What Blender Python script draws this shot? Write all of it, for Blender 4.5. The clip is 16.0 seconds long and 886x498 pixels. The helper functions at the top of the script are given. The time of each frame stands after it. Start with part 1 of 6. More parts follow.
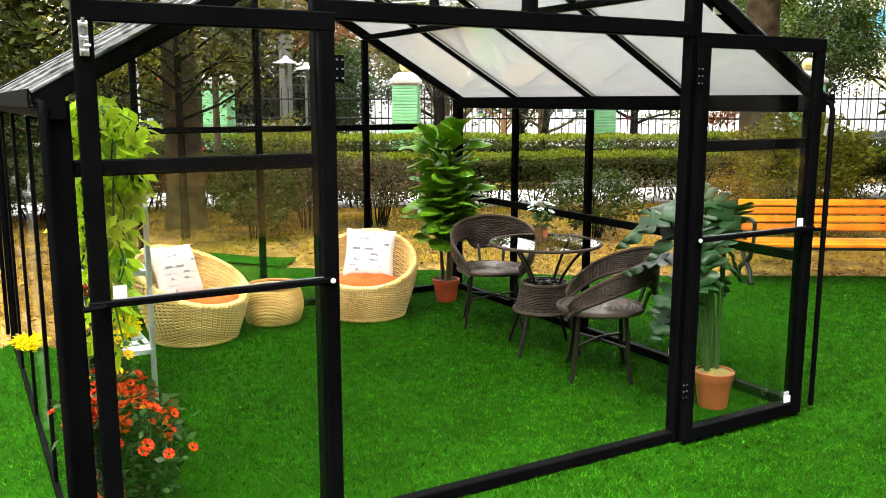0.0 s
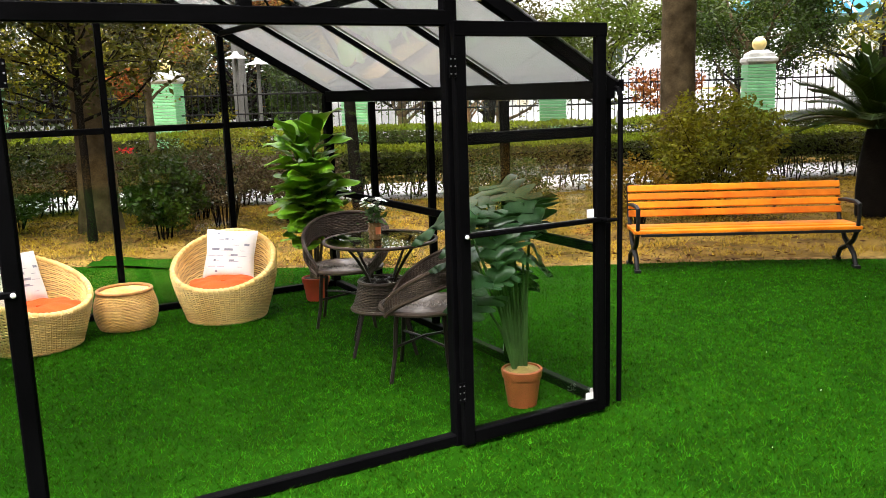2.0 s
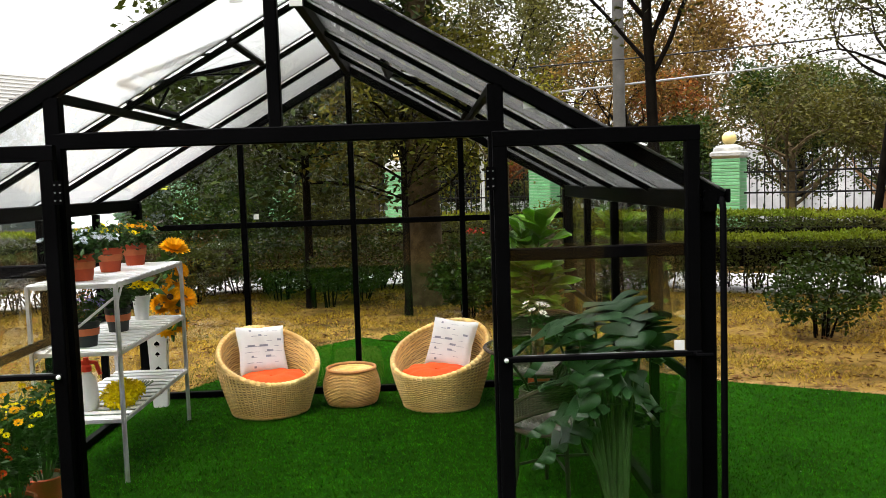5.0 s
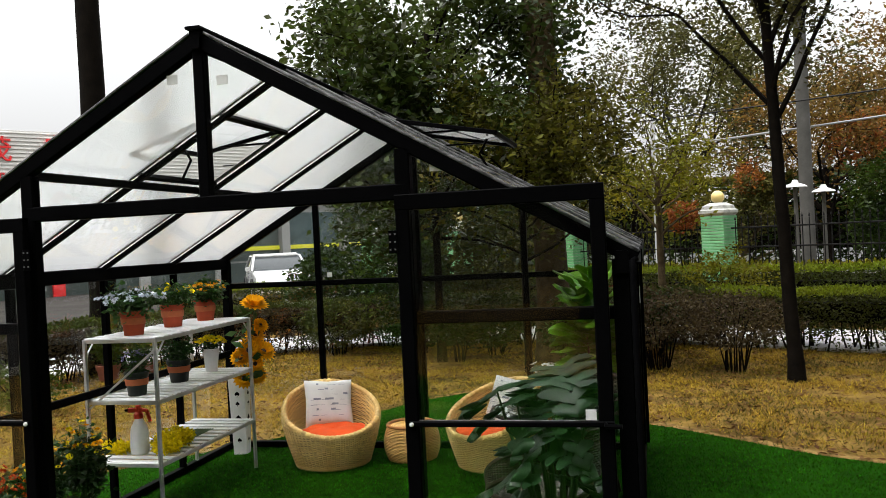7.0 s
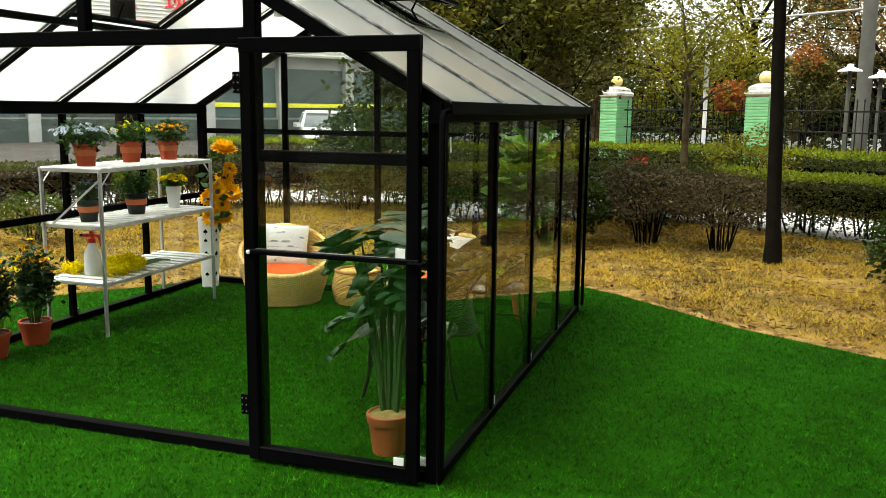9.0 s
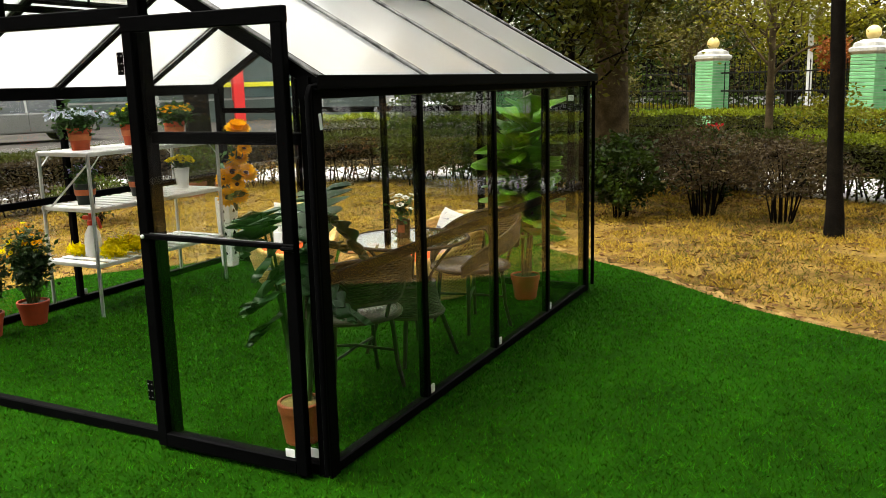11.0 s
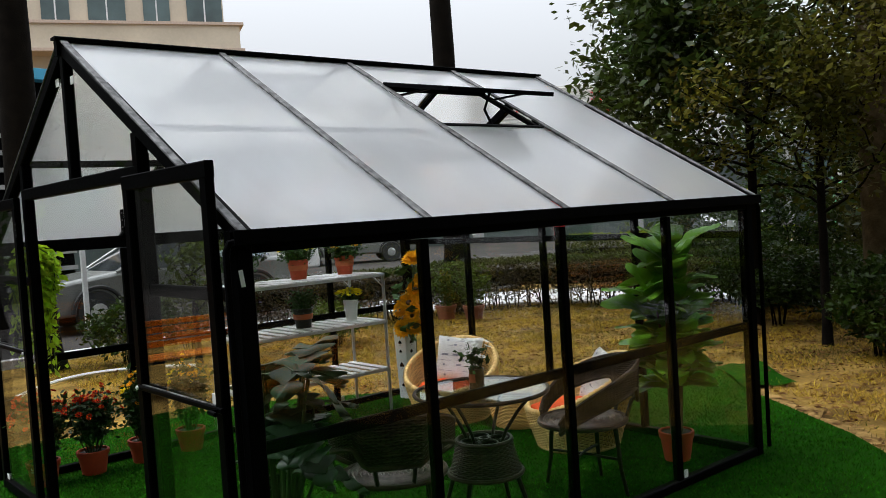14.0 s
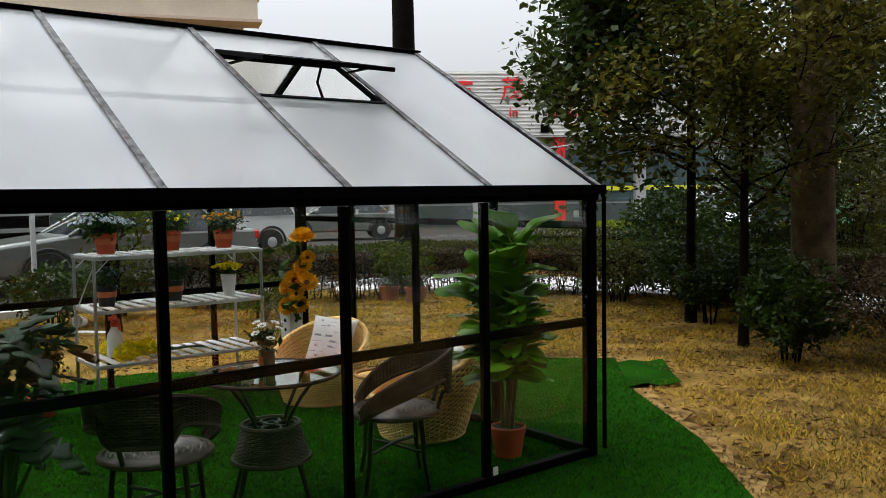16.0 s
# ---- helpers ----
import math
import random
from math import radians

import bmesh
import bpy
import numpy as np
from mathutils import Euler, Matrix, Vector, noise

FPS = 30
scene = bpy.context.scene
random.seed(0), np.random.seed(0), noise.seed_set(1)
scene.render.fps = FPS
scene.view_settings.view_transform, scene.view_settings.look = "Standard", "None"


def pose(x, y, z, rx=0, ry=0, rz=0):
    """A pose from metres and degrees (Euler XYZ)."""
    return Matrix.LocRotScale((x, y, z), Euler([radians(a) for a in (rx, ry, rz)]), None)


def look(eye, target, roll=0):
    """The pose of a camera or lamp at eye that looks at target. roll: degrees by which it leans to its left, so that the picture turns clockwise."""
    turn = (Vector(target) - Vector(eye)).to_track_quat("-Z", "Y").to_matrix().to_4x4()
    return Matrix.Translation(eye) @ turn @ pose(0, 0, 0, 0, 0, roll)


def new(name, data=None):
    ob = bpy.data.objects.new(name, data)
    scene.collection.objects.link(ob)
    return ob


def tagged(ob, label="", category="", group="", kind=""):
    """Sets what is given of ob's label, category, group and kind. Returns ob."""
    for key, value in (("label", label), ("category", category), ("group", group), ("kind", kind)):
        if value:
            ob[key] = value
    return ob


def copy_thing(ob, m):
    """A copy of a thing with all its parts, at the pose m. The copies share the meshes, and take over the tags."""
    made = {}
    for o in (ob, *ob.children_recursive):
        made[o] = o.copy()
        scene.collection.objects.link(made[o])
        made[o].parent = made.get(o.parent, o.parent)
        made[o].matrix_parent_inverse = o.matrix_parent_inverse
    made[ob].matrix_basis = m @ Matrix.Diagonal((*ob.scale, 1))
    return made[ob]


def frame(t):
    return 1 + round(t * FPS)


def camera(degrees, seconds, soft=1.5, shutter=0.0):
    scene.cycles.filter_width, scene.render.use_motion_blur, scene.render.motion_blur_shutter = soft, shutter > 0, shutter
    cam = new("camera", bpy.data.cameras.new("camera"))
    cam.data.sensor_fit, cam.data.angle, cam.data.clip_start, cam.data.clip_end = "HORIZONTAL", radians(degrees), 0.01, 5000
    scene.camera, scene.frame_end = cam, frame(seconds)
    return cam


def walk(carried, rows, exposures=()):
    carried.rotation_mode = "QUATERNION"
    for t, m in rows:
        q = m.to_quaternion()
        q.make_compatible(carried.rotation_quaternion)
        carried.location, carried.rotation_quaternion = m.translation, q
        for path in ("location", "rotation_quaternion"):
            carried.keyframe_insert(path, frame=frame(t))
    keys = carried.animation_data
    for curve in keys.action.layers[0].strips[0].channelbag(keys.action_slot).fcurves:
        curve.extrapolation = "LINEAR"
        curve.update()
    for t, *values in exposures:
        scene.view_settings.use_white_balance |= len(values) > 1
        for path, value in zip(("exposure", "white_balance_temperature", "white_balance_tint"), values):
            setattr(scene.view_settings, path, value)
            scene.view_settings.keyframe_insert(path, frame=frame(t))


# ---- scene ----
cam = camera(54.4, 16.0, soft=0.6)
PATH = [
    (0, (-3.696, -2.769, 1.563), (-2.719, -1.056, 1.226), 0.0),
    (0.5, (-3.481, -2.876, 1.554), (-2.525, -1.16, 1.18), 0.1),
    (1, (-3.182, -2.896, 1.538), (-2.224, -1.181, 1.159), -0.6),
    (1.5, (-3.009, -2.983, 1.566), (-2.015, -1.291, 1.182), -1.6),
    (2, (-2.72, -3.16, 1.573), (-1.75, -1.448, 1.212), -1.8),
    (2.5, (-2.476, -3.241, 1.57), (-1.613, -1.473, 1.21), -1.7),
    (3, (-2.221, -3.282, 1.608), (-1.478, -1.458, 1.263), -1.1),
    (3.5, (-1.937, -3.359, 1.621), (-1.402, -1.45, 1.354), -2.1),
    (4, (-1.656, -3.448, 1.644), (-1.307, -1.494, 1.393), -1.6),
    (4.5, (-1.416, -3.451, 1.671), (-1.198, -1.476, 1.443), -2.1),
    (5, (-1.144, -3.392, 1.672), (-1.108, -1.399, 1.512), -1.9),
    (5.2, (-1.059, -3.439, 1.697), (-1.099, -1.443, 1.567), -2.7),
    (7.3, (0.252, -3.275, 1.658), (-0.235, -1.335, 1.637), -2.2),
    (7.5, (0.362, -3.287, 1.65), (-0.138, -1.351, 1.612), -1.9),
    (8, (0.574, -3.239, 1.61), (0.053, -1.311, 1.495), -1.6),
    (8.5, (0.806, -3.153, 1.595), (0.261, -1.244, 1.348), -0.0),
    (9, (1.094, -3.257, 1.565), (0.468, -1.384, 1.247), 0.6),
    (9.2, (1.198, -3.312, 1.572), (0.571, -1.458, 1.16), 1.7),
    (11.3, (2.011, -2.555, 1.56), (1.054, -0.838, 1.192), -2.0),
    (11.5, (2.094, -2.478, 1.568), (1.09, -0.787, 1.206), -2.1),
    (12, (2.243, -2.266, 1.573), (1.142, -0.628, 1.248), -2.6),
    (12.5, (2.431, -2.083, 1.6), (1.15, -0.566, 1.358), -3.4),
    (13, (2.627, -1.916, 1.615), (1.269, -0.458, 1.44), -3.7),
    (13.5, (2.702, -1.712, 1.611), (1.238, -0.356, 1.494), -4.1),
    (14, (2.772, -1.412, 1.617), (1.251, -0.115, 1.531), -3.7),
    (14.5, (2.973, -1.153, 1.611), (1.451, 0.142, 1.535), -3.3),
    (15, (3.105, -0.906, 1.582), (1.577, 0.382, 1.5), -2.0),
    (15.5, (3.204, -0.644, 1.558), (1.67, 0.635, 1.448), -1.3),
    (16, (3.345, -0.419, 1.559), (1.793, 0.836, 1.432), -0.9),
]
walk(cam, [(t, look(eye, target, roll)) for t, eye, target, roll in PATH], exposures=[
    (0, 1.45, 6600, 10), (1, 1.54, 6800, 10), (1.5, 1.33, 6700, 12), (2.5, 1.12, 6600, 15), (3.5, 1.02, 6600, 16), (5, 0.52, 6550, 12), (7.5, -0.1, 6450, 10), (8.5, 0.38, 6600, 9),
    (9, 0.7, 6800, 0), (11.5, 0.68, 7000, 9), (12.5, 0.15, 6600, 12), (13.5, -0.12, 6250, 11), (14, -0.32, 6100, 10), (16, -0.32, 6200, 10)])

# ---- light: an overcast winter sky ----
world = bpy.data.worlds.new("overcast_sky")
scene.world = world
world.use_nodes = True
scene.cycles.transparent_max_bounces = 32
wn, wl = world.node_tree.nodes, world.node_tree.links
sky = wn.new("ShaderNodeTexSky")
sky.sky_type = "NISHITA"
sky.sun_disc = False
sky.sun_elevation, sky.sun_rotation = radians(67), radians(217)
sky.air_density, sky.dust_density = 2.0, 6.0
cloud = wn.new("ShaderNodeMixRGB")
cloud.inputs["Fac"].default_value = 0.9
cloud.inputs["Color2"].default_value = (10.0, 10.05, 10.1, 1)
wl.new(sky.outputs["Color"], cloud.inputs["Color1"])
# a clouded sky grows about three times brighter from the horizon to overhead
where, part_z, rise, grade = wn.new("ShaderNodeTexCoord"), wn.new("ShaderNodeSeparateXYZ"), wn.new("ShaderNodeMapRange"), wn.new("ShaderNodeMixRGB")
wl.new(where.outputs["Generated"], part_z.inputs[0])
wl.new(part_z.outputs["Z"], rise.inputs["Value"])
rise.inputs["To Min"].default_value, rise.inputs["To Max"].default_value = 0.68, 3.5
grade.blend_type = "MULTIPLY"
grade.inputs["Fac"].default_value = 1.0
wl.new(cloud.outputs["Color"], grade.inputs["Color1"])
wl.new(rise.outputs["Result"], grade.inputs["Color2"])
wl.new(grade.outputs["Color"], wn["Background"].inputs["Color"])
wn["Background"].inputs["Strength"].default_value = 0.092
sun = new("sun", bpy.data.lights.new("sun", "SUN"))
sun.data.energy, sun.data.angle, sun.data.color = 4.3, radians(40), (1.0, 0.99, 0.97)
sun.matrix_world = look((-3, -4, 12), (0, 0, 0))

B = 0.86            # one bay of the greenhouse
EAVE, APEX = 1.595, 2.58
W = 4 * B


# ---- mesh building ----
class Geo:
    """Vertices and faces gathered for one mesh."""

    def __init__(self):
        self.v, self.f = [], []

    def add(self, verts, faces):
        n = len(self.v)
        self.v.extend(tuple(p) for p in verts)
        self.f.extend(tuple(i + n for i in f) for f in faces)
        return self

    def moved(self, m):
        self.v = [tuple(m @ Vector(p)) for p in self.v]
        return self

    def bar(self, p, q, w, h, c=0.004, up=(0, 0, 1)):
        """A straight bar with chamfered edges, w wide and h high."""
        p, q = Vector(p), Vector(q)
        d = (q - p).normalized()
        up = Vector(up)
        if abs(d.dot(up)) > 0.95:
            up = Vector((0, 1, 0))
        s = d.cross(up).normalized()
        u = s.cross(d)
        a, b = w / 2, h / 2
        c = min(c, a * 0.6, b * 0.6)
        prof = [(a - c, b), (a, b - c), (a, c - b), (a - c, -b), (c - a, -b), (-a, c - b), (-a, b - c), (c - a, b)]
        vs = [e + s * x + u * y for e in (p, q) for x, y in prof]
        fs = [(i, (i + 1) % 8, 8 + (i + 1) % 8, 8 + i) for i in range(8)]
        fs += [tuple(range(7, -1, -1)), tuple(range(8, 16))]
        return self.add(vs, fs)

    def box(self, c, size, rz=0.0, ch=0.004):
        x, y, z = c
        l = size[0] / 2
        dx, dy = math.cos(rz) * l, math.sin(rz) * l
        return self.bar((x - dx, y - dy, z), (x + dx, y + dy, z), size[1], size[2], ch)

    def tube(self, pts, r, n=8, closed=False, caps=True):
        """A round tube along points; r is one radius or one for each point."""
        pts = [Vector(p) for p in pts]
        k = len(pts)
        rs = r if hasattr(r, "__len__") else [r] * k
        vs, ref = [], None
        for i, p in enumerate(pts):
            a = pts[(i - 1) % k] if closed or i else pts[0]
            b = pts[(i + 1) % k] if closed or i < k - 1 else pts[-1]
            d = (b - a).normalized()
            if ref is None:
                ref = Vector((1, 0, 0)) if abs(d.x) < 0.8 else Vector((0, 1, 0))
            ref = (ref - d * ref.dot(d)).normalized()
            s = d.cross(ref)
            for j in range(n):
                w = 2 * math.pi * j / n
                vs.append(p + (ref * math.cos(w) + s * math.sin(w)) * rs[i])
        fs = []
        for i in range(k if closed else k - 1):
            e = (i + 1) % k
            for j in range(n):
                fs.append((i * n + j, i * n + (j + 1) % n, e * n + (j + 1) % n, e * n + j))
        if caps and not closed:
            fs += [tuple(range(n - 1, -1, -1)), tuple((k - 1) * n + j for j in range(n))]
        return self.add(vs, fs)

    def lathe(self, prof, n=24, c=(0, 0, 0), cap=True):
        """A turned shape from (radius, height) pairs."""
        vs = [(c[0] + r * math.cos(2 * math.pi * j / n), c[1] + r * math.sin(2 * math.pi * j / n), c[2] + z)
              for r, z in prof for j in range(n)]
        fs = [(i * n + j, i * n + (j + 1) % n, (i + 1) * n + (j + 1) % n, (i + 1) * n + j)
              for i in range(len(prof) - 1) for j in range(n)]
        if cap:
            fs += [tuple(range(n - 1, -1, -1)), tuple((len(prof) - 1) * n + j for j in range(n))]
        return self.add(vs, fs)

    def grid(self, fn, nu, nv):
        """A sheet from fn(u, v) with u and v from 0 to 1."""
        vs = [fn(i / nu, j / nv) for j in range(nv + 1) for i in range(nu + 1)]
        fs = [(j * (nu + 1) + i, j * (nu + 1) + i + 1, (j + 1) * (nu + 1) + i + 1, (j + 1) * (nu + 1) + i)
              for j in range(nv) for i in range(nu)]
        return self.add(vs, fs)

    def poly(self, pts, z0, z1):
        n = len(pts)
        vs = [(x, y, z) for z in (z0, z1) for x, y in pts]
        fs = [(i, (i + 1) % n, n + (i + 1) % n, n + i) for i in range(n)]
        return self.add(vs, fs + [tuple(range(n - 1, -1, -1)), tuple(range(n, 2 * n))])


def mesh(name, geo, mat, smooth=True, angle=35):
    me = bpy.data.meshes.new(name)
    me.from_pydata(geo.v, [], geo.f)
    me.materials.append(mat)
    if smooth:
        me.polygons.foreach_set("use_smooth", [True] * len(me.polygons))
        me.set_sharp_from_angle(angle=radians(angle))
    me.update()
    return me


def part(name, geo, mat, parent=None, label="", smooth=True, at=None):
    ob = new(name, geo if isinstance(geo, bpy.types.Mesh) else mesh(name, geo, mat, smooth))
    if parent is not None:
        ob.parent = parent
    if at is not None:
        ob.matrix_basis = at
    if label:
        ob["label"] = label
    return ob


def thing(name, label, category, x=0.0, y=0.0, z=0.0, rz=0.0, group="", kind=""):
    ob = new(name)
    ob.empty_display_size = 0.1
    ob.matrix_basis = pose(x, y, z, 0, 0, rz)
    return tagged(ob, label, category, group, kind)


def quads(name, verts, mat, per=4):
    """A mesh of loose polygons of `per` corners each, from an array of corners."""
    n = len(verts)
    me = bpy.data.meshes.new(name)
    me.vertices.add(n)
    me.vertices.foreach_set("co", np.asarray(verts, np.float32).ravel())
    me.loops.add(n)
    me.loops.foreach_set("vertex_index", np.arange(n, dtype=np.int32))
    me.polygons.add(n // per)
    me.polygons.foreach_set("loop_start", np.arange(0, n, per, dtype=np.int32))
    me.polygons.foreach_set("loop_total", np.full(n // per, per, np.int32))
    me.materials.append(mat)
    me.update(calc_edges=True)
    return me


# ---- materials ----
def material(name, color, rough=0.6, metal=0.0, vary=0.25, scale=8.0, fine=60.0, bump=0.15, island=0.0, obj=0.0, hue=None, spec=0.5, coat=0.0):
    """A surface with two scales of colour variation and a fine relief. hue: a second colour for blotches."""
    m = bpy.data.materials.new(name)
    m.use_nodes = True
    n, l = m.node_tree.nodes, m.node_tree.links
    p = n["Principled BSDF"]
    p.inputs["Metallic"].default_value = metal
    p.inputs["Specular IOR Level"].default_value = spec
    p.inputs["Coat Weight"].default_value = coat
    co = n.new("ShaderNodeTexCoord")
    big, small = n.new("ShaderNodeTexNoise"), n.new("ShaderNodeTexNoise")
    big.inputs["Scale"].default_value, small.inputs["Scale"].default_value = scale, fine
    big.inputs["Detail"].default_value, small.inputs["Detail"].default_value = 4, 3
    for t in (big, small):
        l.new(co.outputs["Object"], t.inputs["Vector"])
    mix = n.new("ShaderNodeMixRGB")
    mix.inputs["Color1"].default_value = (*[c * (1 - vary) for c in color], 1)
    mix.inputs["Color2"].default_value = (*(hue or [min(1, c * (1 + vary)) for c in color]), 1)
    ramp = n.new("ShaderNodeMapRange")
    ramp.inputs["From Min"].default_value, ramp.inputs["From Max"].default_value = 0.3, 0.7
    l.new(big.outputs["Fac"], ramp.inputs["Value"])
    l.new(ramp.outputs["Result"], mix.inputs["Fac"])
    val = n.new("ShaderNodeHueSaturation")
    l.new(mix.outputs["Color"], val.inputs["Color"])
    gain = n.new("ShaderNodeMapRange")
    gain.inputs["To Min"].default_value, gain.inputs["To Max"].default_value = 1 - vary * 0.8, 1 + vary * 0.8
    l.new(small.outputs["Fac"], gain.inputs["Value"])
    last = gain.outputs["Result"]
    if island or obj:
        src = n.new("ShaderNodeNewGeometry").outputs["Random Per Island"] if island else n.new("ShaderNodeObjectInfo").outputs["Random"]
        k = island or obj
        r2 = n.new("ShaderNodeMapRange")
        r2.inputs["To Min"].default_value, r2.inputs["To Max"].default_value = 1 - k, 1 + k
        l.new(src, r2.inputs["Value"])
        mul = n.new("ShaderNodeMath")
        mul.operation = "MULTIPLY"
        l.new(last, mul.inputs[0]), l.new(r2.outputs["Result"], mul.inputs[1])
        last = mul.outputs[0]
        h2 = n.new("ShaderNodeMapRange")
        h2.inputs["To Min"].default_value, h2.inputs["To Max"].default_value = 0.5 - 0.03 * k, 0.5 + 0.03 * k
        l.new(src, h2.inputs["Value"])
        l.new(h2.outputs["Result"], val.inputs["Hue"])
    l.new(last, val.inputs["Value"])
    l.new(val.outputs["Color"], p.inputs["Base Color"])
    rr = n.new("ShaderNodeMapRange")
    rr.inputs["To Min"].default_value, rr.inputs["To Max"].default_value = max(0.02, rough - 0.12), min(1, rough + 0.12)
    l.new(small.outputs["Fac"], rr.inputs["Value"])
    l.new(rr.outputs["Result"], p.inputs["Roughness"])
    if bump:
        b = n.new("ShaderNodeBump")
        b.inputs["Strength"].default_value, b.inputs["Distance"].default_value = bump, 0.01
        l.new(small.outputs["Fac"], b.inputs["Height"])
        l.new(b.outputs["Normal"], p.inputs["Normal"])
    return m


def leafy(name, color, hue, rough=0.5, island=0.45, light=0.35, spec=0.3, vary=0.2, scale=0.8, fine=9):
    """Leaves: two tones, each leaf its own, some light coming through."""
    m = material(name, color, rough, vary=vary, scale=scale, fine=fine, bump=0, island=island, hue=hue, spec=spec)
    n, l = m.node_tree.nodes, m.node_tree.links
    p, out = n["Principled BSDF"], n["Material Output"]
    src = p.inputs["Base Color"].links[0].from_socket
    tr = n.new("ShaderNodeBsdfTranslucent")
    l.new(src, tr.inputs["Color"])
    mx = n.new("ShaderNodeMixShader")
    mx.inputs["Fac"].default_value = light
    l.new(p.outputs[0], mx.inputs[1]), l.new(tr.outputs[0], mx.inputs[2])
    l.new(mx.outputs[0], out.inputs["Surface"])
    return m


def glass(name, tint=(0.985, 0.992, 0.986), gloss=1.0, rough=0.0):
    """Clear sheet glass: light goes straight through, and the gloss grows towards grazing angles."""
    m = bpy.data.materials.new(name)
    m.use_nodes = True
    n, l = m.node_tree.nodes, m.node_tree.links
    n.remove(n["Principled BSDF"])
    t, g, f, x = n.new("ShaderNodeBsdfTransparent"), n.new("ShaderNodeBsdfGlossy"), n.new("ShaderNodeLayerWeight"), n.new("ShaderNodeMixShader")
    t.inputs["Color"].default_value = (*tint, 1)
    g.inputs["Roughness"].default_value = rough
    g.inputs["Color"].default_value = (gloss, gloss, gloss, 1)
    f.inputs["Blend"].default_value = 0.5
    w, k = n.new("ShaderNodeMath"), n.new("ShaderNodeMath")
    w.operation, w.inputs[1].default_value = "POWER", 5
    k.operation, k.inputs[1].default_value, k.inputs[2].default_value = "MULTIPLY_ADD", 0.9, 0.026
    l.new(f.outputs["Facing"], w.inputs[0]), l.new(w.outputs[0], k.inputs[0])
    l.new(k.outputs[0], x.inputs[0]), l.new(t.outputs[0], x.inputs[1]), l.new(g.outputs[0], x.inputs[2])
    l.new(x.outputs[0], n["Material Output"].inputs["Surface"])
    return m


def polycarbonate(name):
    """Opal twin-wall sheet: lets light through, with fine ribs, faint reflection streaks put into its colour and a soft
    gloss.
    """
    m = bpy.data.materials.new(name)
    m.use_nodes = True
    n, l = m.node_tree.nodes, m.node_tree.links
    p, out = n["Principled BSDF"], n["Material Output"]
    co = n.new("ShaderNodeTexCoord")
    # stretched noise in the colour imitates cloudy sky and tree reflections
    no = n.new("ShaderNodeTexNoise")
    no.inputs["Scale"].default_value, no.inputs["Detail"].default_value, no.inputs["Distortion"].default_value = 1.0, 3, 0.9
    st = n.new("ShaderNodeMapping")
    st.inputs["Rotation"].default_value, st.inputs["Scale"].default_value = (0, 0, 0.5), (0.7, 2.0, 1.0)
    l.new(co.outputs["Object"], st.inputs["Vector"])
    l.new(st.outputs["Vector"], no.inputs["Vector"])
    mp = n.new("ShaderNodeMapRange")
    mp.inputs["From Min"].default_value, mp.inputs["From Max"].default_value = 0.35, 0.7
    mp.inputs["To Min"].default_value, mp.inputs["To Max"].default_value = 0.88, 1.0
    l.new(no.outputs["Fac"], mp.inputs["Value"])
    comb = n.new("ShaderNodeCombineColor")
    for i, tint in enumerate((0.92, 0.945, 0.985)):
        k = n.new("ShaderNodeMath")
        k.operation, k.inputs[1].default_value = "MULTIPLY", tint
        l.new(mp.outputs["Result"], k.inputs[0])
        l.new(k.outputs[0], comb.inputs[i])
    l.new(comb.outputs[0], p.inputs["Base Color"])
    p.inputs["Roughness"].default_value = 0.18
    p.inputs["Coat Weight"].default_value, p.inputs["Coat Roughness"].default_value, p.inputs["Coat IOR"].default_value = 1.0, 0.1, 1.55
    wv = n.new("ShaderNodeTexWave")
    wv.bands_direction = "Y"
    wv.inputs["Scale"].default_value = 30
    l.new(co.outputs["Object"], wv.inputs["Vector"])
    b = n.new("ShaderNodeBump")
    b.inputs["Strength"].default_value, b.inputs["Distance"].default_value = 0.08, 0.003
    l.new(wv.outputs["Fac"], b.inputs["Height"])
    l.new(b.outputs["Normal"], p.inputs["Normal"])
    tr, rf = n.new("ShaderNodeBsdfTranslucent"), n.new("ShaderNodeBsdfRefraction")
    tr.inputs["Color"].default_value = rf.inputs["Color"].default_value = (0.98, 0.98, 0.98, 1)
    rf.inputs["Roughness"].default_value, rf.inputs["IOR"].default_value = 0.3, 1.12
    thr, mx = n.new("ShaderNodeMixShader"), n.new("ShaderNodeMixShader")
    thr.inputs["Fac"].default_value, mx.inputs["Fac"].default_value = 0.75, 0.57
    l.new(tr.outputs[0], thr.inputs[1]), l.new(rf.outputs[0], thr.inputs[2])
    l.new(p.outputs[0], mx.inputs[1]), l.new(thr.outputs[0], mx.inputs[2])
    l.new(mx.outputs[0], out.inputs["Surface"])
    return m


BLACK = material("black_powder_coat", (0.0022, 0.0022, 0.0025), 0.45, vary=0.3, scale=3, fine=120, bump=0.03, spec=0.015)
ALU = material("bare_aluminium", (0.62, 0.63, 0.64), 0.35, metal=0.9, vary=0.1, scale=5, fine=80, bump=0.03)
GUTTER = material("worn_grey_metal", (0.02, 0.02, 0.02), 0.5, metal=0.2, vary=0.6, scale=22, fine=70, bump=0.05, hue=(0.2, 0.2, 0.2), spec=0.25)
GLASS = glass("clear_glass")
OPAL = polycarbonate("opal_polycarbonate")
WHITE = material("white_plastic", (0.78, 0.78, 0.77), 0.45, vary=0.06)
PAPER = material("white_paper_label", (0.75, 0.75, 0.73), 0.7, vary=0.08)
TURF = material("artificial_turf_base", (0.008, 0.045, 0.0012), 0.9, vary=0.35, scale=2.5, fine=220, bump=0.4, spec=0.02)
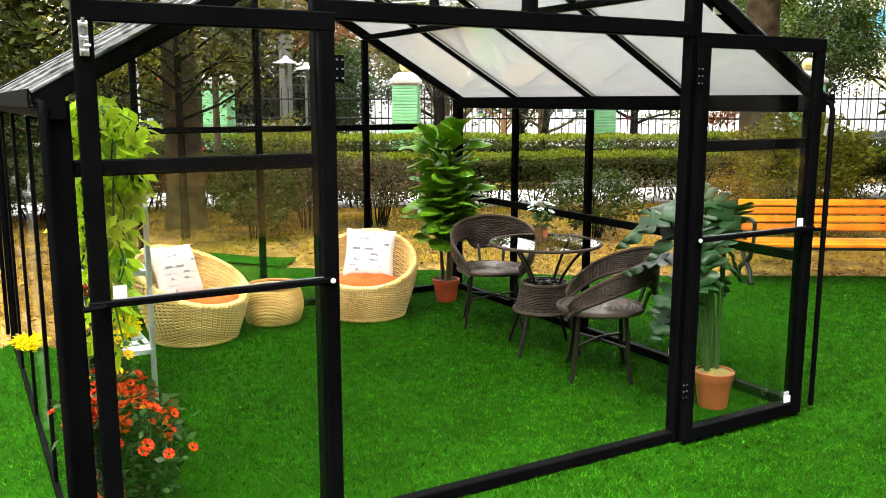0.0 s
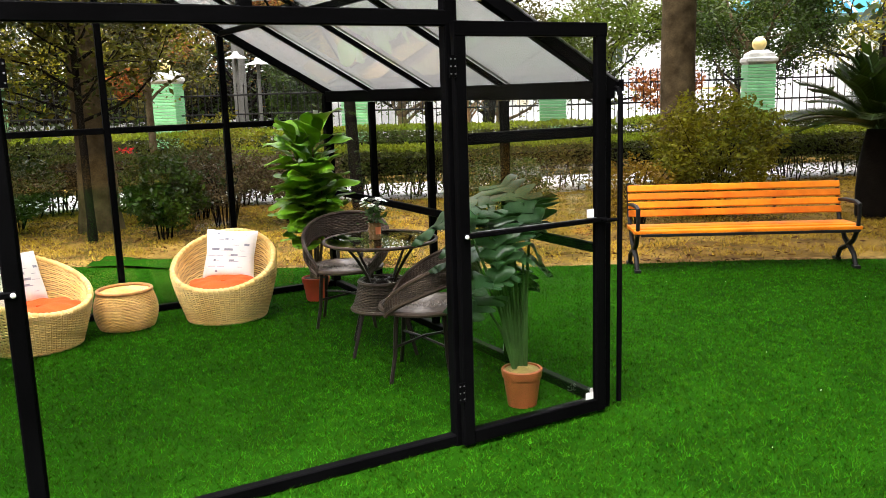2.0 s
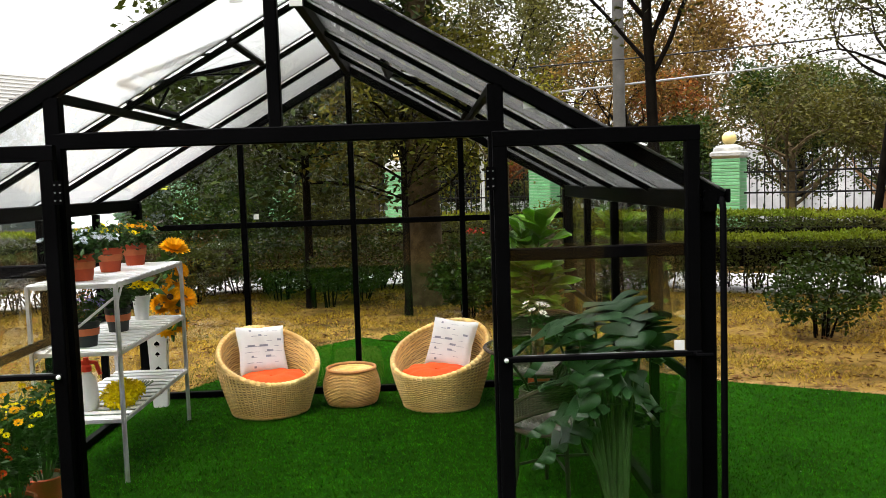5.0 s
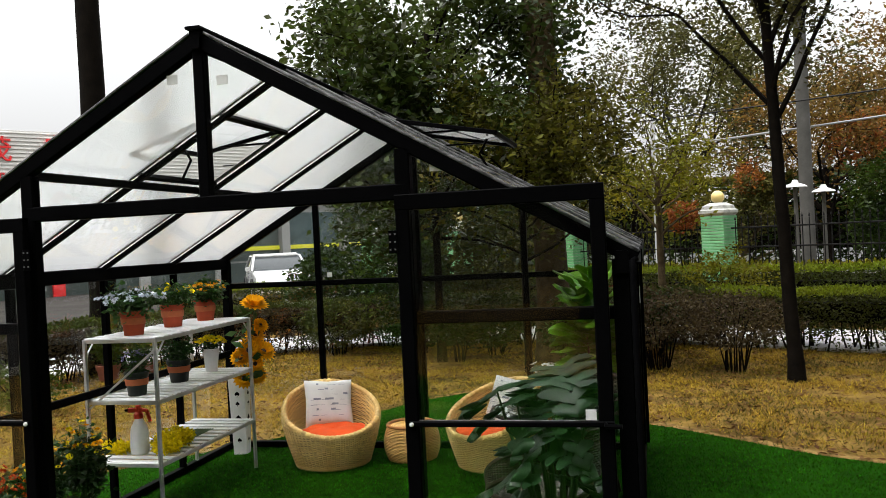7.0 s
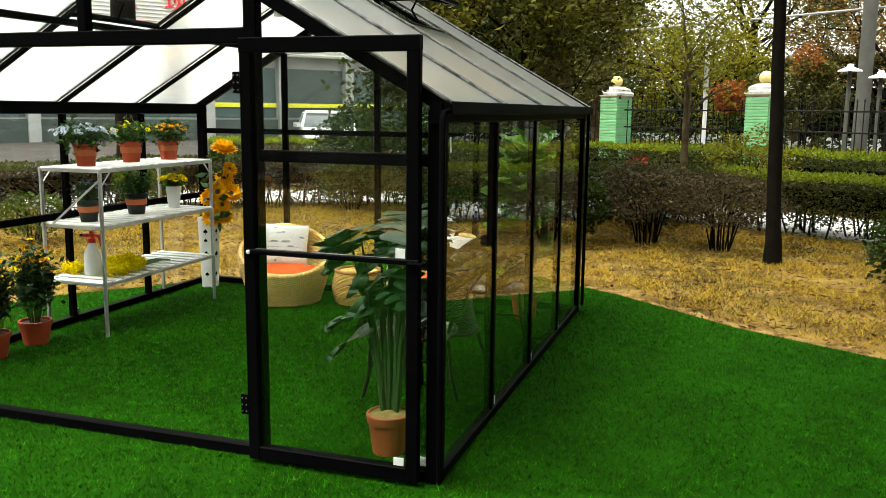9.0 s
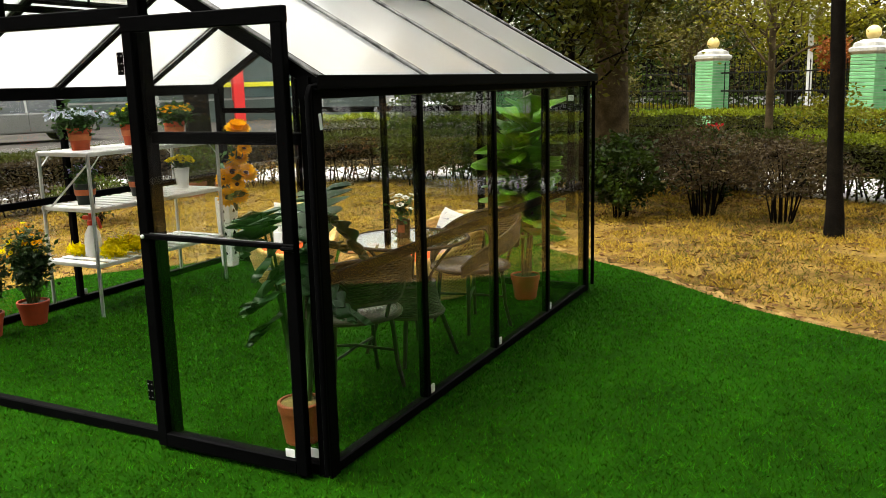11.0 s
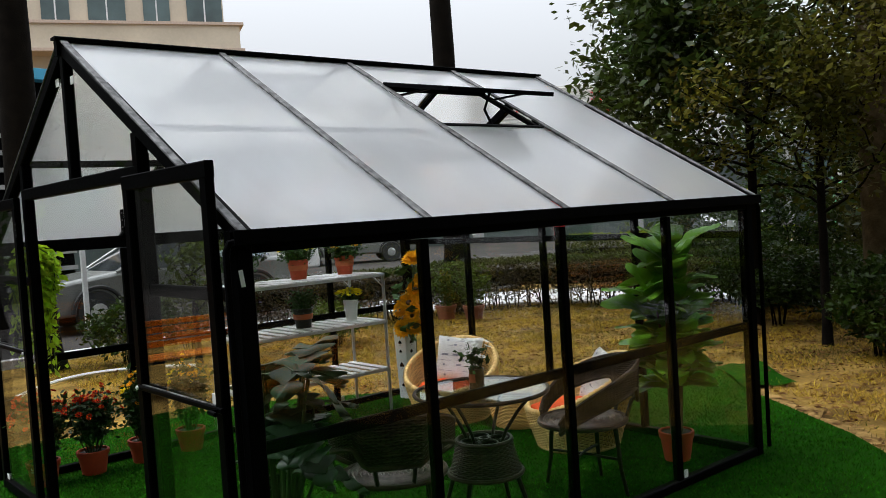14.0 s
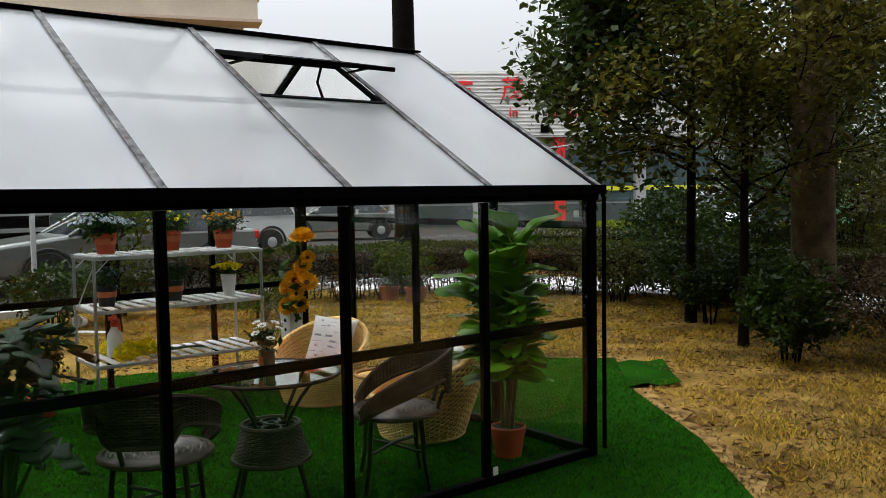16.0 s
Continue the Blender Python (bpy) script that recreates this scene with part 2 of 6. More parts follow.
BLADE = leafy("turf_blade", (0.0095, 0.065, 0.002), (0.045, 0.16, 0.005), 0.8, 0.7, 0.2, 0.02, vary=0.45, scale=16, fine=70)
SOIL = material("dry_lawn_soil", (0.12, 0.066, 0.018), 0.95, vary=0.6, scale=1.9, fine=30, bump=0.9, hue=(0.3, 0.19, 0.045), spec=0.04)
STRAW = leafy("dry_grass_blade", (0.55, 0.33, 0.04), (0.29, 0.2, 0.022), 0.85, 0.75, 0.2, 0.05)
LITTER = leafy("fallen_leaf", (0.075, 0.032, 0.01), (0.2, 0.1, 0.03), 0.7, 0.6, 0.15, 0.1)
STREET = material("pale_grey_road", (0.24, 0.24, 0.23), 0.9, vary=0.2, scale=0.6, fine=40, bump=0.2, spec=0.2)
PAVE = material("pale_concrete_path", (0.496, 0.488, 0.48), 0.85, vary=0.12, scale=1.5, fine=30, bump=0.2)
ASPH = material("grey_road", (0.045, 0.041, 0.038), 0.95, vary=0.25, scale=0.6, fine=40, bump=0.3, spec=0.05)
BARK = material("grey_brown_bark", (0.062, 0.043, 0.021), 0.95, vary=0.4, scale=6, fine=45, bump=0.8, hue=(0.115, 0.084, 0.045), spec=0.08)
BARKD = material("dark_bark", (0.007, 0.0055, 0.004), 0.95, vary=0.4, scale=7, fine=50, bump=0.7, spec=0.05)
TAN = material("tan_bark", (0.3, 0.17, 0.08), 0.9, vary=0.3, scale=6, fine=40, bump=0.5, spec=0.1)
LIME = material("limewashed_bark", (0.7, 0.7, 0.68), 0.9, vary=0.12, scale=6, fine=40, bump=0.4)
LEAF = leafy("dark_green_leaf", (0.016, 0.036, 0.004), (0.04, 0.062, 0.006), 0.4, spec=0.15)
LEAF_GLOSS = leafy("glossy_olive_leaf", (0.024, 0.05, 0.008), (0.065, 0.08, 0.013), 0.35, 0.55, spec=0.2)
LEAF_FINE = leafy("light_olive_leaf", (0.036, 0.05, 0.006), (0.12, 0.1, 0.012), 0.5, 0.6, spec=0.08)
LEAF_MID = leafy("mid_green_leaf", (0.042, 0.075, 0.006), (0.09, 0.11, 0.009), 0.5, spec=0.1)
LEAF_YEL = leafy("yellowing_leaf", (0.1, 0.12, 0.008), (0.2, 0.165, 0.009), 0.5, spec=0.1)
LEAF_RUST = leafy("rust_red_leaf", (0.2, 0.05, 0.012), (0.27, 0.1, 0.02), 0.6, spec=0.1)
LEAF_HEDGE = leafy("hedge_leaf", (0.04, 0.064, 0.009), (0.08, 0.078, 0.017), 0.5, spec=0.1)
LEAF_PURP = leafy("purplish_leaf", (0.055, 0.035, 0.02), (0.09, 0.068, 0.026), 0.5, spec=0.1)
LEAF_TOP = leafy("light_hedge_leaf", (0.13, 0.19, 0.01), (0.21, 0.24, 0.014), 0.5, spec=0.1)
LEAF_OLIVE = leafy("olive_leaf", (0.042, 0.05, 0.009), (0.1, 0.085, 0.016), 0.45, spec=0.12)
WEED = leafy("dull_green_weed", (0.045, 0.056, 0.008), (0.105, 0.1, 0.013), 0.7, 0.5, 0.2, 0.05)
SAND = material("bare_sandy_soil", (0.2, 0.11, 0.03), 0.95, vary=0.6, scale=9, fine=60, bump=0.6, hue=(0.36, 0.23, 0.08), spec=0.04)
RED_BLOOM = leafy("red_bloom", (0.5, 0.015, 0.012), (0.65, 0.04, 0.03), 0.6, spec=0.1)
LEAF_GOLD = leafy("golden_brown_leaf", (0.14, 0.09, 0.008), (0.22, 0.13, 0.01), 0.5, spec=0.1)
LEAF_BROWN = leafy("autumn_brown_leaf", (0.085, 0.06, 0.015), (0.2, 0.105, 0.022), 0.6, spec=0.1)

# ---- ground ----
RNG = np.random.default_rng(7)
ground_geo = Geo().grid(lambda u, v: (-220 + 440 * u, -200 + 440 * v, -0.012), 40, 40)
tagged(part("ground", ground_geo, SOIL, smooth=False), "dry yellow winter lawn with bare soil", "ground", kind="structure")
CARPET = [(9.0, -7.0), (7.5, -0.8), (3.3, 2.1), (2.2, 2.72), (1.2, 3.3), (0.22, 4.17), (-0.9, 4.92), (-1.88, 5.86),
          (-2.3, 5.42), (-3.15, 3.75), (-4.3, 2.3), (-4.6, -1.0), (-5.2, -7.0)]
turf = tagged(part("turf_carpet", Geo().poly(CARPET, -0.01, 0.0), TURF, smooth=False), "bright green artificial turf laid on the lawn", "turf", kind="structure")
flap = Geo().grid(lambda u, v: (-1.0 + 0.25 * u - 0.7 * v, 4.97 + 0.36 * u + 0.68 * v, 0.012 + 0.02 * math.sin(5 * u + 3 * v) ** 2), 10, 8)
tagged(part("turf_offcut", flap, TURF), "loose creased strip of green turf on the lawn", "turf")


def inside(px, py, poly):
    hit = np.zeros(len(px), bool)
    for (x0, y0), (x1, y1) in zip(poly, poly[1:] + poly[:1]):
        if y0 != y1:
            hit ^= ((y0 > py) != (y1 > py)) & (px < (x1 - x0) * (py - y0) / (y1 - y0) + x0)
    return hit


def blades(name, px, py, height, width, lean, mat, label, z=0.0, flat=False):
    """Grass: one triangle for each blade, at its own turn, height and lean."""
    n = len(px)
    a = RNG.uniform(0, 2 * np.pi, n)
    h = height * RNG.uniform(0.5, 1.15, n)
    w = width * RNG.uniform(0.6, 1.2, n) / 2
    b = RNG.uniform(0, 2 * np.pi, n)
    k = lean * RNG.uniform(0.2, 1.2, n) * height
    v = np.zeros((n, 3, 3))
    v[:, 0] = np.stack([px - np.cos(a) * w, py - np.sin(a) * w, np.full(n, z - 0.002)], 1)
    v[:, 1] = np.stack([px + np.cos(a) * w, py + np.sin(a) * w, np.full(n, z - 0.002)], 1)
    v[:, 2] = np.stack([px + np.cos(b) * k, py + np.sin(b) * k, z + (h * 0.3 if flat else h)], 1)
    return tagged(part(name, quads(name, v.reshape(-1, 3), mat, 3), mat), label, "grass", kind="stuff")


def scatter(n, x0, x1, y0, y1, poly, keep):
    px, py = RNG.uniform(x0, x1, n), RNG.uniform(y0, y1, n)
    ok = inside(px, py, poly) == keep
    return px[ok], py[ok]


px, py = scatter(680000, -4.6, 4.2, -2.6, 5.9, CARPET, True)
far = np.clip((py + 2.6) / 9, 0, 1)
ok = RNG.uniform(0, 1, len(px)) > 0.55 * far
for seam in (-2.7, -0.7, 1.3, 3.3):    # joints between the strips of carpet
    ok &= np.abs(0.797 * px - 0.604 * py - seam) > 0.009
blades("turf_pile", px[ok], py[ok], 0.018, 0.0058, 1.35, BLADE, "short dense pile of green plastic grass blades")
def edge_gap(px, py):
    """How far points lie from the carpet's outline."""
    gap = np.full(len(px), 9.0)
    for (x0, y0), (x1, y1) in zip(CARPET, CARPET[1:]):
        dx, dy = x1 - x0, y1 - y0
        t = np.clip(((px - x0) * dx + (py - y0) * dy) / (dx * dx + dy * dy), 0, 1)
        gap = np.minimum(gap, np.hypot(px - x0 - t * dx, py - y0 - t * dy))
    return gap


px, py = scatter(620000, -9.5, 12, 1.5, 10.5, CARPET, False)
tuft = np.array([noise.noise((x * 1.7, y * 1.7, 3.0)) + 0.5 * noise.noise((x * 5, y * 5, 7.0)) for x, y in zip(px, py)])
ok = RNG.uniform(-0.3, 0.5, len(px)) < tuft
ok &= edge_gap(px, py) > 0.1 + 0.35 * np.abs(tuft)
blades("dry_grass", px[ok], py[ok], 0.04, 0.006, 1.5, STRAW, "dry straw-coloured winter grass")


px, py = scatter(260000, -9.5, 12, 1.5, 10.5, CARPET, False)
tuft = np.array([noise.noise((x * 0.6, y * 0.6, 9.0)) for x, y in zip(px, py)])
ok = RNG.uniform(-0.25, 0.6, len(px)) < tuft + 0.3 * np.clip((py - 5.2) / 2, 0, 1)
blades("green_weed", px[ok], py[ok], 0.034, 0.007, 1.2, WEED, "sparse green weeds in the dry lawn")


def leaves_on(points, size, aim=None, spread=1.0):
    """Folded four-corner leaves at points, each at its own turn."""
    n = len(points)
    d = RNG.normal(0, 1, (n, 3))
    d[:, 2] *= 0.6
    if aim is not None:
        d = aim + spread * d * 0.7
    d /= np.linalg.norm(d, axis=1)[:, None]
    s = np.cross(d, RNG.normal(0, 1, (n, 3)))
    s /= np.linalg.norm(s, axis=1)[:, None] + 1e-9
    up = np.cross(d, s)
    l = size * RNG.uniform(0.6, 1.25, n)[:, None]
    v = np.zeros((n, 4, 3))
    v[:, 0] = points
    v[:, 1] = points + d * l * 0.5 + s * l * 0.24 + up * l * 0.06
    v[:, 2] = points + d * l
    v[:, 3] = points + d * l * 0.5 - s * l * 0.24 + up * l * 0.06
    return v.reshape(-1, 3)


n = 26000
px, py = RNG.uniform(-8, 10, n), RNG.uniform(2, 10, n)
ok = ~inside(px, py, CARPET)
pts = np.stack([px[ok], py[ok], RNG.uniform(0.005, 0.03, ok.sum())], 1)
lv = leaves_on(pts, 0.07)
lv[:, 2] = np.clip(lv[:, 2] * 0.4, 0.0, 0.05)
tagged(part("leaf_litter", quads("leaf_litter", lv, LITTER), LITTER), "brown fallen leaves on the dry lawn", "fallen leaves", kind="stuff")

# a pale path behind the hedge, and the street beyond the fence
path_line = [(16, 5.0), (9, 7.2), (3.4, 9.3), (1.0, 10.7), (-1.0, 11.5), (-4.6, 11.3), (-8.0, 9.7), (-9.4, 7.5)]


def strip(line, off0, off1, z0, z1):
    g = Geo()
    vs = []
    for i, (x, y) in enumerate(line):
        a, b = Vector(line[max(0, i - 1)]), Vector(line[min(len(line) - 1, i + 1)])
        d = (b - a).normalized()
        s = Vector((d.y, -d.x))
        for o in (off0, off1):
            for z in (z0, z1):
                vs.append((x + s.x * o, y + s.y * o, z))
    k = len(line)
    fs = []
    for i in range(k - 1):
        a, b = 4 * i, 4 * i + 4
        fs += [(a + 1, a + 3, b + 3, b + 1), (a, b, b + 2, a + 2), (a, a + 1, b + 1, b), (a + 2, b + 2, b + 3, a + 3)]
    fs += [(0, 2, 3, 1), (4 * k - 4, 4 * k - 3, 4 * k - 1, 4 * k - 2)]
    return g.add(vs, fs)


edge = [(x + 0.06 * math.sin(11 * x), y + 0.06 * math.cos(17 * x)) for x, y in [Vector(a).lerp(Vector(b), k / 6) for a, b in zip(CARPET[1:8], CARPET[2:9]) for k in range(6)]]
tagged(part("bare_soil_edge", strip(edge, -0.05, 0.13, -0.02, -0.006), SAND, smooth=False), "bare sandy soil along the carpet's edge", "soil", kind="structure")
px, py = RNG.uniform(-1, 3.6, 26), RNG.uniform(-2.5, 3.5, 26)
ok = inside(px, py, CARPET) & ~((px > -3.6) & (px < 0.1) & (py > -0.1))
lv = leaves_on(np.stack([px[ok], py[ok], np.full(ok.sum(), 0.022)], 1), 0.014)
lv[:, 2] = np.clip(lv[:, 2], 0.018, 0.026)
tagged(part("paper_flecks", quads("paper_flecks", lv, PAPER), PAPER), "tiny white flecks scattered on the turf", "litter", kind="stuff")
tagged(part("garden_path", strip(path_line, -1.1, 1.0, -0.05, 0.03), PAVE, smooth=False), "pale concrete garden path behind the hedge", "path", kind="structure")
tagged(part("road", Geo().poly([(-9.2, -30), (-9.2, 9), (-12, 20), (-12, 70), (-40, 70), (-40, -30)], -0.03, 0.0), ASPH, smooth=False), "light grey concrete yard and road", "road", kind="structure")
tagged(part("street", Geo().poly([(-11, 24.5), (60, -16), (66, -4), (-11, 40)], -0.03, 0.004), STREET, smooth=False), "pale street behind the iron fence", "road", kind="structure")
tagged(part("far_yard", Geo().poly([(60, -40), (160, -60), (160, 160), (-11, 160), (-11, 40.2), (66.2, -4)], -0.03, 0.002), STREET, smooth=False), "pale paved ground beyond the street", "pavement", kind="structure")
tagged(part("kerb", strip([(-9.1, -30), (-9.1, 9)], -0.07, 0.07, -0.02, 0.1), PAVE, smooth=False), "pale concrete kerb at the lawn's edge", "kerb", kind="structure")

# ---- greenhouse ----
house = thing("greenhouse", "black aluminium greenhouse with glass walls, opal roof and open doors", "greenhouse")


def rz(x):
    """The roof's height over x."""
    return APEX - abs(x + 2 * B) * (APEX - EAVE) / (2 * B)


def hbar(name, p, q, w, h, mat=BLACK, label="", up=(0, 0, 1), parent=None):
    return part(name, Geo().bar(p, q, w, h, 0.005, up), mat, parent or house, label)


T = 0.05
for x in (-0.03, -W + 0.03):
    for y in (0.03, W - 0.03):
        hbar("corner_post", (x, y, 0), (x, y, EAVE - 0.03), 0.065, 0.065)
for x in (-0.025, -W + 0.025):
    hbar("sill", (x, 0.06, 0.028), (x, W - 0.06, 0.028), T, 0.05)
    hbar("side_rail", (x * 1.0 - math.copysign(0.018, x + 1), 0.06, 0.80), (x - math.copysign(0.018, x + 1), W - 0.06, 0.80), 0.02, 0.05)
    s = 1 if x > -1 else -1
    hbar("eave_beam", (x, -0.02, EAVE - 0.04), (x, W + 0.02, EAVE - 0.04), 0.05, 0.085)
    for i in (1, 2, 3):
        hbar("wall_post", (x, i * B, 0.05), (x, i * B, EAVE - 0.085), 0.042, 0.045, up=(1, 0, 0))
    # the gutter along the eave: an open channel
    g = Geo()
    ox = x + s * 0.028
    g.bar((ox + s * 0.045, -0.03, EAVE - 0.02), (ox + s * 0.045, W + 0.03, EAVE - 0.02), 0.006, 0.05)
    g.bar((ox + s * 0.022, -0.03, EAVE - 0.046), (ox + s * 0.022, W + 0.03, EAVE - 0.046), 0.05, 0.006)
    part("gutter", g, BLACK, house)
    for y, ey in ((0.0, -1), (W, 1)):
        px_, py_ = (ox + s * 0.012, y + ey * 0.018)
        pts = [(ox + s * 0.022, y + ey * 0.0, EAVE - 0.035), (px_, py_ + ey * 0.015, EAVE - 0.04), (px_, py_ + ey * 0.03, EAVE - 0.07), (px_, py_ + ey * 0.03, 0.04)]
        part("downpipe", Geo().tube(pts, 0.013, 10), BLACK, house)
for y in (0.025, W - 0.025):
    hbar("sill", (-W + 0.005, y, 0.028), (-0.005, y, 0.028), T, 0.05)
    for s in (1, -1):
        x0 = -2 * B + s * 2 * B
        hbar("gable_rafter", (x0 + s * 0.03, y, EAVE - 0.03), (-2 * B, y, APEX - 0.03), 0.055, 0.06)
hbar("back_rail", (-W + 0.06, W - 0.025, 1.365), (-0.06, W - 0.025, 1.365), 0.03, 0.045)
for i in (1, 2, 3):
    x = -i * B
    hbar("back_post", (x, W - 0.025, 0.05), (x, W - 0.025, rz(x) - 0.06), 0.045, 0.045)
for x in (-B, -3 * B):
    hbar("door_post", (x, 0.025, 0.0), (x, 0.025, rz(x) - 0.05), 0.062, 0.055)
hbar("door_header", (-3 * B, 0.024, 1.868), (-B, 0.024, 1.868), 0.054, 0.065)
hbar("gable_post", (-2 * B, 0.025, 1.895), (-2 * B, 0.025, APEX - 0.06), 0.05, 0.05)
for x0, x1 in ((-B, -0.06), (-W + 0.06, -3 * B)):
    hbar("front_rail", (x0, 0.024, 1.365), (x1, 0.024, 1.365), 0.03, 0.05)
hbar("ridge_beam", (-2 * B, -0.02, APEX - 0.03), (-2 * B, W + 0.02, APEX - 0.03), 0.045, 0.075)
part("ridge_cap", Geo().bar((-2 * B, -0.03, APEX + 0.018), (-2 * B, W + 0.03, APEX + 0.018), 0.07, 0.014), BLACK, house)
for x in (-B, -3 * B):
    hbar("purlin", (x, 0.05, rz(x) - 0.045), (x, W - 0.05, rz(x) - 0.045), 0.03, 0.04)

SL = math.atan2(APEX - EAVE, 2 * B)


def twin_wall(ob):
    """Clear inner skin and edges under an opal outer skin."""
    ob.data.materials.append(GLASS)
    for i, f in enumerate(ob.data.polygons):
        f.material_index = 0 if i == 1 else 1
    return ob


VENTS = {1: (2, -1.37, -0.87), -1: (1, -2.07, -2.57)}
for s in (1, -1):
    nrm = Vector((math.sin(SL) * s, 0, math.cos(SL)))
    def onroof(d, y, h=0.0):
        """A point d metres down the slope from the ridge, h above the sheet."""
        return Vector((-2 * B + s * d * math.cos(SL), y, APEX - d * math.sin(SL))) + nrm * h
    full = 2 * B / math.cos(SL) + 0.035
    for i in range(5):
        y = min(max(i * B, 0.012), W - 0.012)
        if 0 < i < 4:
            part("glazing_bar", Geo().bar(onroof(0.0, y, -0.022), onroof(full - 0.05, y, -0.022), 0.034, 0.026, 0.004, nrm), BLACK, house)
        part("roof_strip", Geo().bar(onroof(0.03, y, 0.016), onroof(full, y, 0.016), 0.036, 0.012, 0.003, nrm), GUTTER, house, "weathered grey aluminium cover strip")
    vb, vx0, vx1 = VENTS[s]
    d0, d1 = abs(vx0 + 2 * B) / math.cos(SL), abs(vx1 + 2 * B) / math.cos(SL)
    for i in range(4):
        y0, y1 = i * B + 0.014, (i + 1) * B - 0.014
        spans = [(0.02, full)] if i != vb else [(0.02, d0), (d1, full)]
        for a, b in spans:
            g = Geo()
            corners = [(a, y0), (b, y0), (b, y1), (a, y1)]
            vs = [onroof(d, y, h) for h in (0.0, 0.008) for d, y in corners]
            g.add(vs, [(3, 2, 1, 0), (4, 5, 6, 7), (0, 1, 5, 4), (1, 2, 6, 5), (2, 3, 7, 6), (3, 0, 4, 7)])
            twin_wall(part("roof_panel", g, OPAL, house, "", smooth=False))
    # the open roof vent, hinged at its upper edge
    y0, y1 = vb * B + 0.02, (vb + 1) * B - 0.02
    vent = part("roof_vent", Geo().bar(onroof(d0, y0, 0.0), onroof(d0, y1, 0.0), 0.03, 0.035, 0.004, nrm), BLACK, house, "hinged roof vent standing open")
    part("vent_sill", Geo().bar(onroof(d1, y0, 0.0), onroof(d1, y1, 0.0), 0.03, 0.03, 0.004, nrm), BLACK, vent)
    hinge, tilt, ln = onroof(d0, 0, 0.022), radians(19), d1 - d0 + 0.02
    ang = SL - tilt
    dv = Vector((math.cos(ang) * s, 0, -math.sin(ang)))
    nv = Vector((math.sin(ang) * s, 0, math.cos(ang)))
    fr = Geo()
    for a, b in (((0, y0), (ln, y0)), ((0, y1), (ln, y1)), ((0, y0), (0, y1)), ((ln, y0), (ln, y1))):
        pa, pb = hinge + dv * a[0] + Vector((0, a[1], 0)), hinge + dv * b[0] + Vector((0, b[1], 0))
        fr.bar(pa, pb, 0.03, 0.026, 0.003, nv)
    part("vent_frame", fr, BLACK, vent)
    g = Geo()
    vs = [hinge + dv * d + Vector((0, y, 0)) + nv * h for h in (0.0, 0.008) for d, y in ((0.015, y0 + 0.01), (ln - 0.015, y0 + 0.01), (ln - 0.015, y1 - 0.01), (0.015, y1 - 0.01))]
    g.add(vs, [(3, 2, 1, 0), (4, 5, 6, 7), (0, 1, 5, 4), (1, 2, 6, 5), (2, 3, 7, 6), (3, 0, 4, 7)])
    twin_wall(part("vent_panel", g, OPAL, vent, smooth=False))
    ym = (y0 + y1) / 2
    for y in (y0 + 0.03, y1 - 0.03):
        part("vent_stay", Geo().bar(onroof(d0 + 0.12, y, 0.0), hinge + dv * (ln * 0.72) + Vector((0, y, 0)), 0.01, 0.03, 0.003, (0, 1, 0)), BLACK, vent)
    part("vent_opener", Geo().tube([onroof(d1, ym, -0.01), onroof(d1 - 0.12, ym, 0.06), hinge + dv * (ln * 0.8) + Vector((0, ym, -0.01))], 0.008, 8), BLACK, vent)


def pane(pts, name="glass_pane", parent=None, off=Vector((0, 0.004, 0))):
    """A sheet of glass 4 mm thick with the given outline."""
    n = len(pts)
    vs = [Vector(p) + o for o in (Vector((0, 0, 0)), off) for p in pts]
    fs = [tuple(range(n)), tuple(range(2 * n - 1, n - 1, -1))] + [(i, n + i, n + (i + 1) % n, (i + 1) % n) for i in range(n)]
    ob = part(name, Geo().add(vs, fs), GLASS, parent or house, smooth=False)
    ob.visible_shadow = False
    return ob


for x in (-0.014, -W + 0.01):
    for i in range(4):
        z0, z1 = 0.05, EAVE - 0.09
        pane([(x, i * B + 0.02, z0), (x, (i + 1) * B - 0.02, z0), (x, (i + 1) * B - 0.02, z1), (x, i * B + 0.02, z1)], off=Vector((0.004, 0, 0)))
for i in range(4):
    a, b = -i * B - 0.02, -(i + 1) * B + 0.02
    y = W - 0.022
    pane([(a, y, 0.05), (b, y, 0.05), (b, y, 1.345), (a, y, 1.345)])
    pane([(a, y, 1.385), (b, y, 1.385), (b, y, rz(b) - 0.05), (a, y, rz(a) - 0.05)])
    y = 0.022
    if i in (0, 3):
        pane([(a, y, 0.05), (b, y, 0.05), (b, y, 1.34), (a, y, 1.34)])
        pane([(a, y, 1.39), (b, y, 1.39), (b, y, rz(b) - 0.05), (a, y, rz(a) - 0.05)])
    else:
        pane([(a, y, 1.9), (b, y, 1.9), (b, y, rz(b) - 0.05), (a, y, rz(a) - 0.05)])


